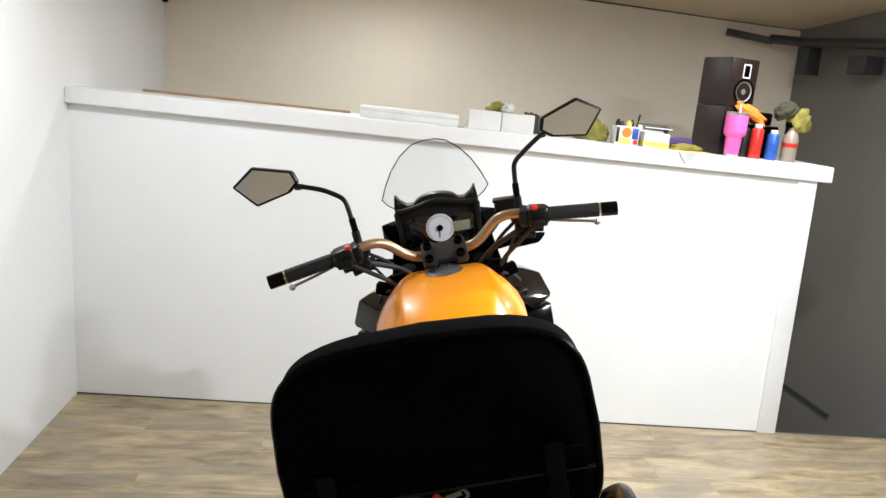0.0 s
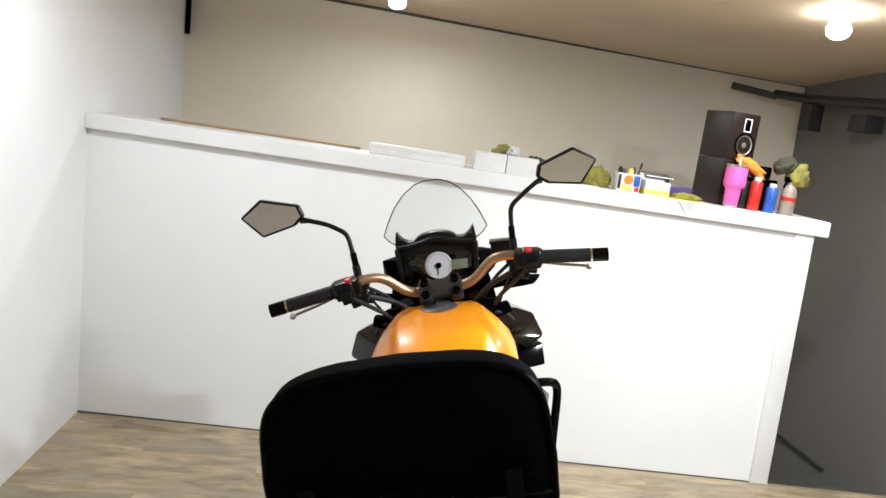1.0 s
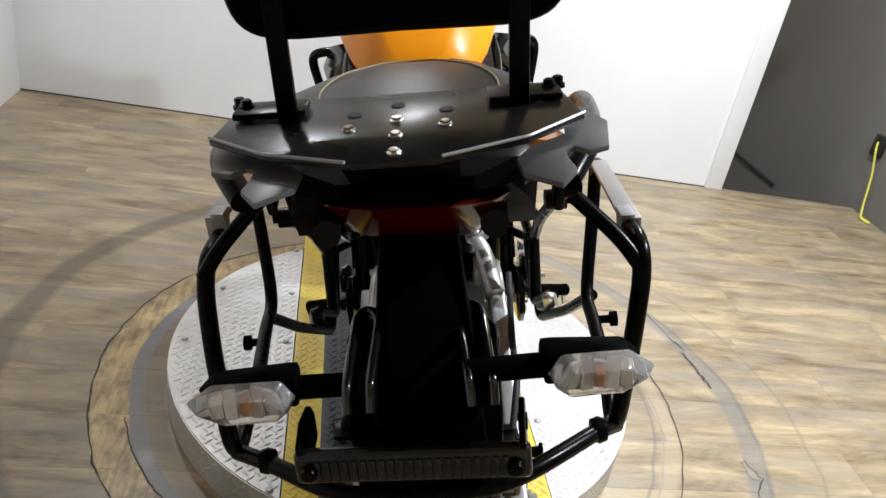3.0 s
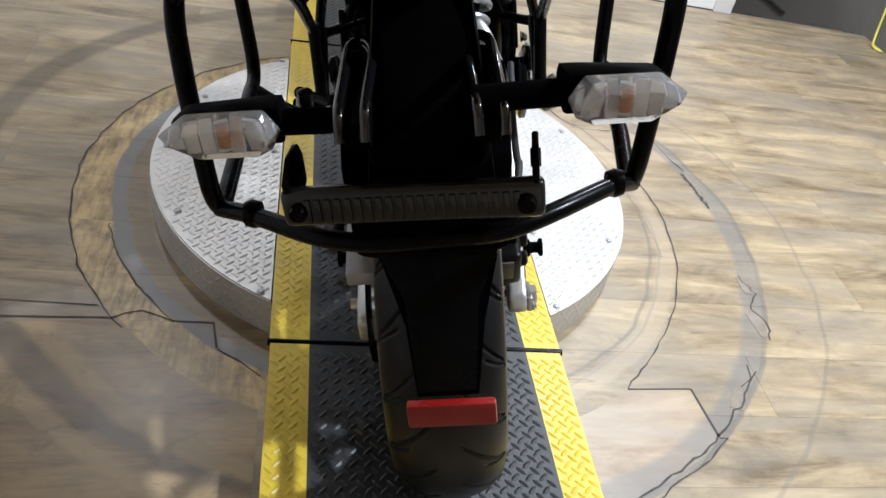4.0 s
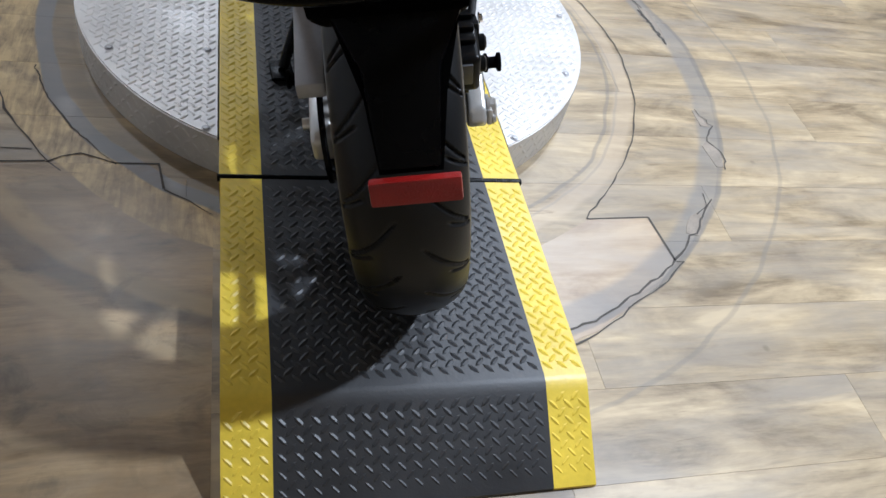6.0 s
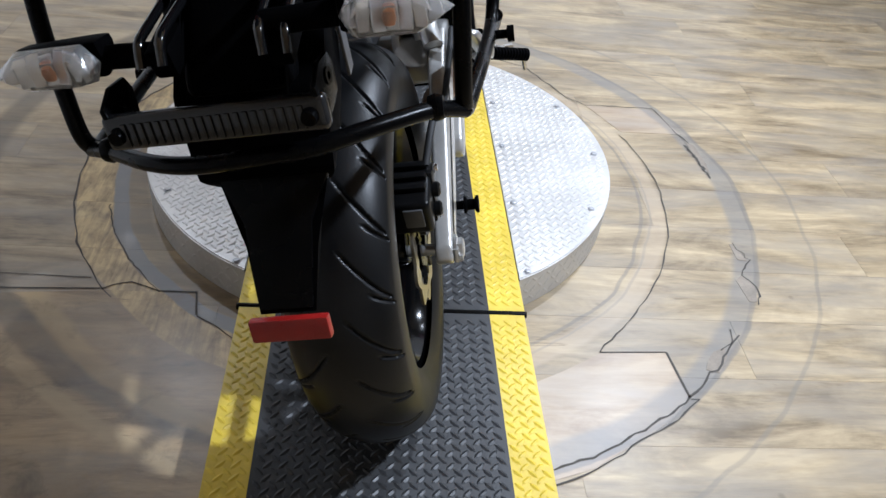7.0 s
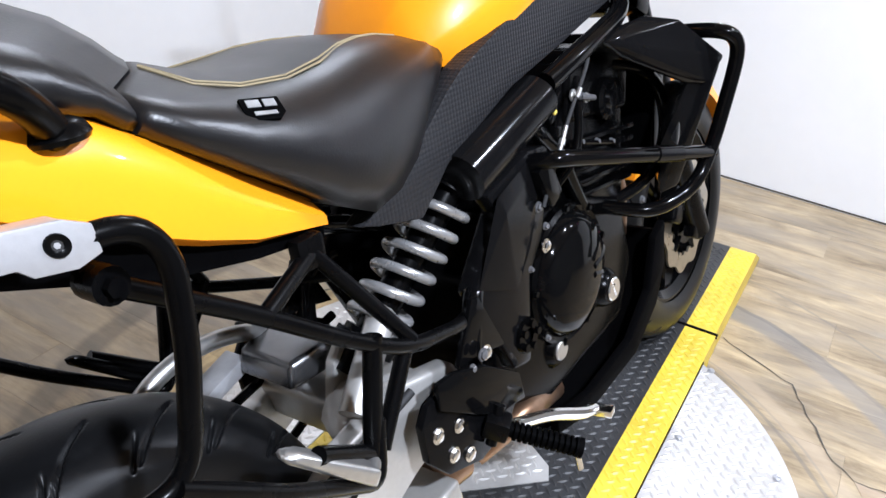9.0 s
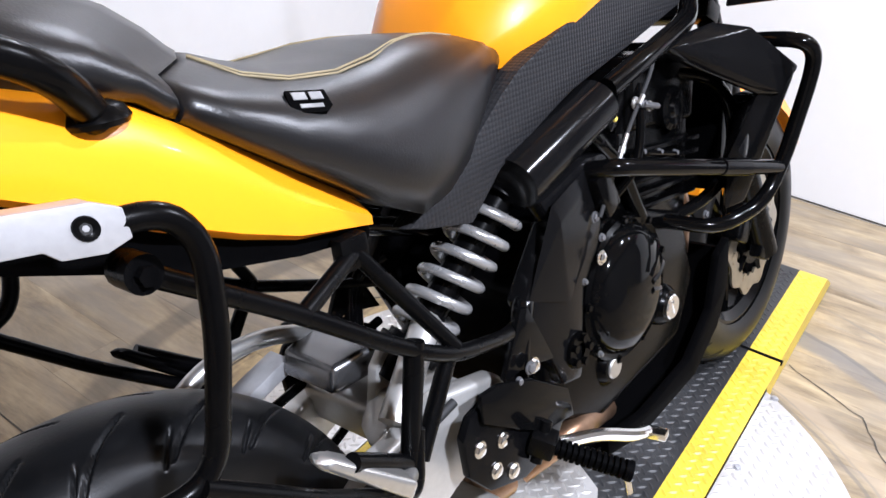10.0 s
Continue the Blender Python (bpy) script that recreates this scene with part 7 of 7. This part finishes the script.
# loudspeakers, one on the other
for k, z in enumerate((0.0, 0.232)):
    e = on_ledge("loudspeaker", "dark walnut bookshelf loudspeaker stacked on the ledge", "loudspeaker", 1.425, 0.22, 22, "stacked loudspeakers")
    e.matrix_basis = e.matrix_basis @ Matrix.Translation((0, 0, z))
    part("cabinet", box((0.17, 0.20, 0.23), (0, 0, 0.116), bev=0.003), M_WALNUT, e)
    if k:
        part("woofer_ring", lathe([(0.048, -0.101), (0.052, -0.106), (0.060, -0.106), (0.063, -0.100)], "y", (0.012, 0, 0.075), 32), M_GREYGLOSS, e)
        part("woofer_cone", lathe([(0.049, -0.103), (0.030, -0.094), (0.018, -0.092), (0.014, -0.100), (0, -0.103)], "y", (0.012, 0, 0.075), 32), M_SILVER, e)
        part("tweeter_frame", add(box((0.045, 0.004, 0.006), (0.012, -0.102, 0.203), bev=0.001), box((0.045, 0.004, 0.006), (0.012, -0.102, 0.142), bev=0.001), box((0.006, 0.004, 0.06), (-0.008, -0.102, 0.172), bev=0.001), box((0.006, 0.004, 0.06), (0.032, -0.102, 0.172), bev=0.001)), M_CARD, e)
        part("tweeter", box((0.034, 0.003, 0.052), (0.012, -0.1012, 0.172), bev=0.001), M_BLACKMATT, e)

e = on_ledge("tumbler", "tall pink steel tumbler on the ledge", "tumbler", 1.405, 0.02)
part("body", lathe([(0, 0.006), (0.030, 0.006), (0.034, 0.012), (0.037, 0.09), (0.050, 0.105), (0.052, 0.12), (0.051, 0.195)], "z", (0, 0, 0), 36), M_PINK, e)
part("rim", lathe([(0.0505, 0.195), (0.0515, 0.207), (0.046, 0.209), (0, 0.207)], "z", (0, 0, 0), 36), M_SILVER, e)
part("base_band", lathe([(0, 0), (0.029, 0), (0.0325, 0.004), (0.0330, 0.012)], "z", (0, 0, 0), 36), M_SILVER, e)
part("straw", tube([(0.01, 0.0, 0.20), (0.005, 0.0, 0.245)], 0.005, 0, 10), M_CARD, e)
can("spray_can", "black aerosol can behind the tumbler", "can", 1.478, 0.07, 0.026, 0.15, M_BLACKCAN, M_BLACKMATT)
can("spray_can", "red aerosol can on the ledge", "can", 1.525, 0.04, 0.029, 0.155, M_REDCAN, M_CARD)
can("spray_can", "blue aerosol can on the ledge", "can", 1.605, 0.04, 0.028, 0.135, M_BLUECAN, M_CARD)
ob = cloth("rag", "orange cloth drooping over the cans", 1.497, 0.105, (0.085, 0.04, 0.035), M_ORANGECLOTH, 21, 0.150)
ob.matrix_basis = ob.matrix_basis @ pose(0, 0, 0, 0, 30, 0) @ Matrix.Translation((-0.085, 0, 0.015))
cloth("rag", "flat yellow-brown cloth lying on the ledge", 1.195, 0.05, (0.075, 0.035, 0.022), M_OLIVE, 41)
cloth("rag", "clear grey plastic bag on a white carton", 0.345, 0.13, (0.032, 0.03, 0.03), M_BAG, 51, 0.089)
e = on_ledge("spray_bottle", "cloudy plastic spray bottle with a red label", "bottle", 1.695, 0.05)
part("body", lathe([(0, 0), (0.034, 0), (0.036, 0.005), (0.036, 0.11), (0.028, 0.135), (0.013, 0.15), (0.013, 0.165), (0, 0.165)], "z", (0, 0, 0), 28), M_CLEARBOTTLE, e)
part("label_band", lathe([(0.0364, 0.07), (0.0364, 0.09)], "z", (0, 0, 0), 28), M_REDCAN, e)
part("trigger", add(box((0.05, 0.024, 0.025), (-0.01, 0, 0.175), bev=0.005), box((0.008, 0.012, 0.04), (-0.028, 0, 0.15), (0, 15, 0), 0.003)), M_BLACKMATT, e)
glove = cloth("glove", "olive work glove hanging on the spray bottle", 1.735, 0.07, (0.055, 0.045, 0.075), M_OLIVE, 31, 0.145)
gb = cloth_mesh((0.06, 0.045, 0.045), 33)
part("cuff", moved(gb, Matrix.Translation((-0.065, 0.005, 0.235)) @ pose(0, 0, 0, 0, -20, 0)), M_DARKOLIVE, glove, "dark cuff", sharp=180)
e = on_ledge("camera_body", "small black camera among the cans", "camera", 1.59, 0.16, 10)
part("body", box((0.09, 0.05, 0.06), (0, 0, 0.19), bev=0.008), M_BLACKMATT, e)
part("lens", lathe([(0, -0.05), (0.022, -0.05), (0.024, -0.02)], "y", (0, 0, 0.19), 20), M_BLACK, e)
part("box", box((0.15, 0.09, 0.158), (0, 0, 0.08), bev=0.004), M_BLACKMATT, e)

# ---- fittings of the room ----
bk_ = thing("ceiling_bracket", "dark grey metal beam with hanging blocks under the ceiling", "bracket", at=(0, 0, 0))
part("beam", add(tube([(2.30, 3.98, 2.085), (2.42, 3.72, 2.055), (2.47, 2.75, 2.005)], 0.030, 0.05, 8)), M_BRACKET, bk_)
part("block", box((0.10, 0.10, 0.17), (2.43, 3.72, 1.94), (0, 0, 10), 0.006), M_BRACKET, bk_)
part("block", box((0.13, 0.13, 0.10), (2.46, 3.18, 1.91), (0, 0, 10), 0.006), M_BRACKET, bk_)
part("end_plate", box((0.30, 0.05, 0.045), (2.18, 4.05, 2.095), (0, 10, -30), 0.005), M_BRACKET, bk_)
rl = thing("ceiling_rail", "short grey metal rail with a cross-piece on the ceiling", "rail", at=(0, 0, 0))
part("bar", box((0.020, 0.46, 0.012), (1.535, 2.59, ceiling_z(1.535, 2.59) - 0.008), (-2.4, 0, 0), 0.002), M_RAIL, rl)
part("cross_piece", box((0.13, 0.022, 0.014), (1.525, 2.72, ceiling_z(1.535, 2.72) - 0.020), (0, 0, 12), 0.002), M_RAIL, rl)
seam = [(X0 + 4.3 * k / 14, 4.462 - 0.34 * k / 14 - 0.004 * (k % 3)) for k in range(15)]
tagged(part("trim", tube([(x, y, ceiling_z(x, y) - 0.008) for x, y in seam], 0.009, 0, 6), M_SEAM), "ragged dark seam between ceiling and wall", "trim", kind="structure")
cond = tagged(part("conduit", box((0.03, 0.03, 0.5), (X0 + 0.02, 4.41, 2.30), bev=0.003), M_BLACKMATT), "black cable duct in the room corner", "duct")
outl = thing("power_outlet", "black socket with a yellow cable on the wall", "outlet")
part("box", box((0.03, 0.07, 0.11), (X1 - 0.015, 2.37, 0.36), bev=0.004), M_OUTLET, outl)
part("cable", tube([(X1 - 0.03, 2.37, 0.38), (X1 - 0.06, 2.33, 0.36), (X1 - 0.03, 2.31, 0.22), (X1 - 0.025, 2.28, 0.05), (X1 - 0.06, 2.22, 0.008), (X1 - 0.03, 2.16, 0.008), (X1 - 0.05, 2.24, 0.010)], 0.0055, 0.03, 8), M_CABLE, outl)

# ---- floor planks ----
PW, PL_ = 0.185, 1.22
plank_meshes = {}


def plank_mesh(length):
    key = round(length, 3)
    if key not in plank_meshes:
        bm = box((length - 0.0004, PW - 0.0004, 0.004), (0, 0, 0), (0, 0, 0), 0.0002, 1)
        me = bpy.data.meshes.new("plank")
        bm.to_mesh(me)
        bm.free()
        me.materials.append(M_FLOOR)
        plank_meshes[key] = me
    return plank_meshes[key]


row, y = 0, YB + PW / 2
while y - PW / 2 < front(X0) + 0.02:
    x = X0 - ((row * 0.437 + 0.11 * (row % 3)) % PL_)
    while x < X1:
        a, c = max(x, X0), min(x + PL_, X1)
        mid = (a + c) / 2
        if c - a > 0.02 and y + PW / 2 < min(front(a), front(c)):
            ob = new("plank", plank_mesh(c - a))
            ob.location = (mid, y, -0.002)
            ob.parent = floor
        elif c - a > 0.02 and y - PW / 2 < max(front(a), front(c)):
            lo = y - PW / 2 + 0.0006
            ya, yc = min(y + PW / 2, front(a) + 0.002), min(y + PW / 2, front(c) + 0.002)
            if min(ya, yc) > lo + 0.004:
                part("plank", prism([(a + 0.0006, lo), (c - 0.0006, lo), (c - 0.0006, yc), (a + 0.0006, ya)], "z", -0.004, 0.0), M_FLOOR, floor)
        x += PL_
    row += 1
    y += PW
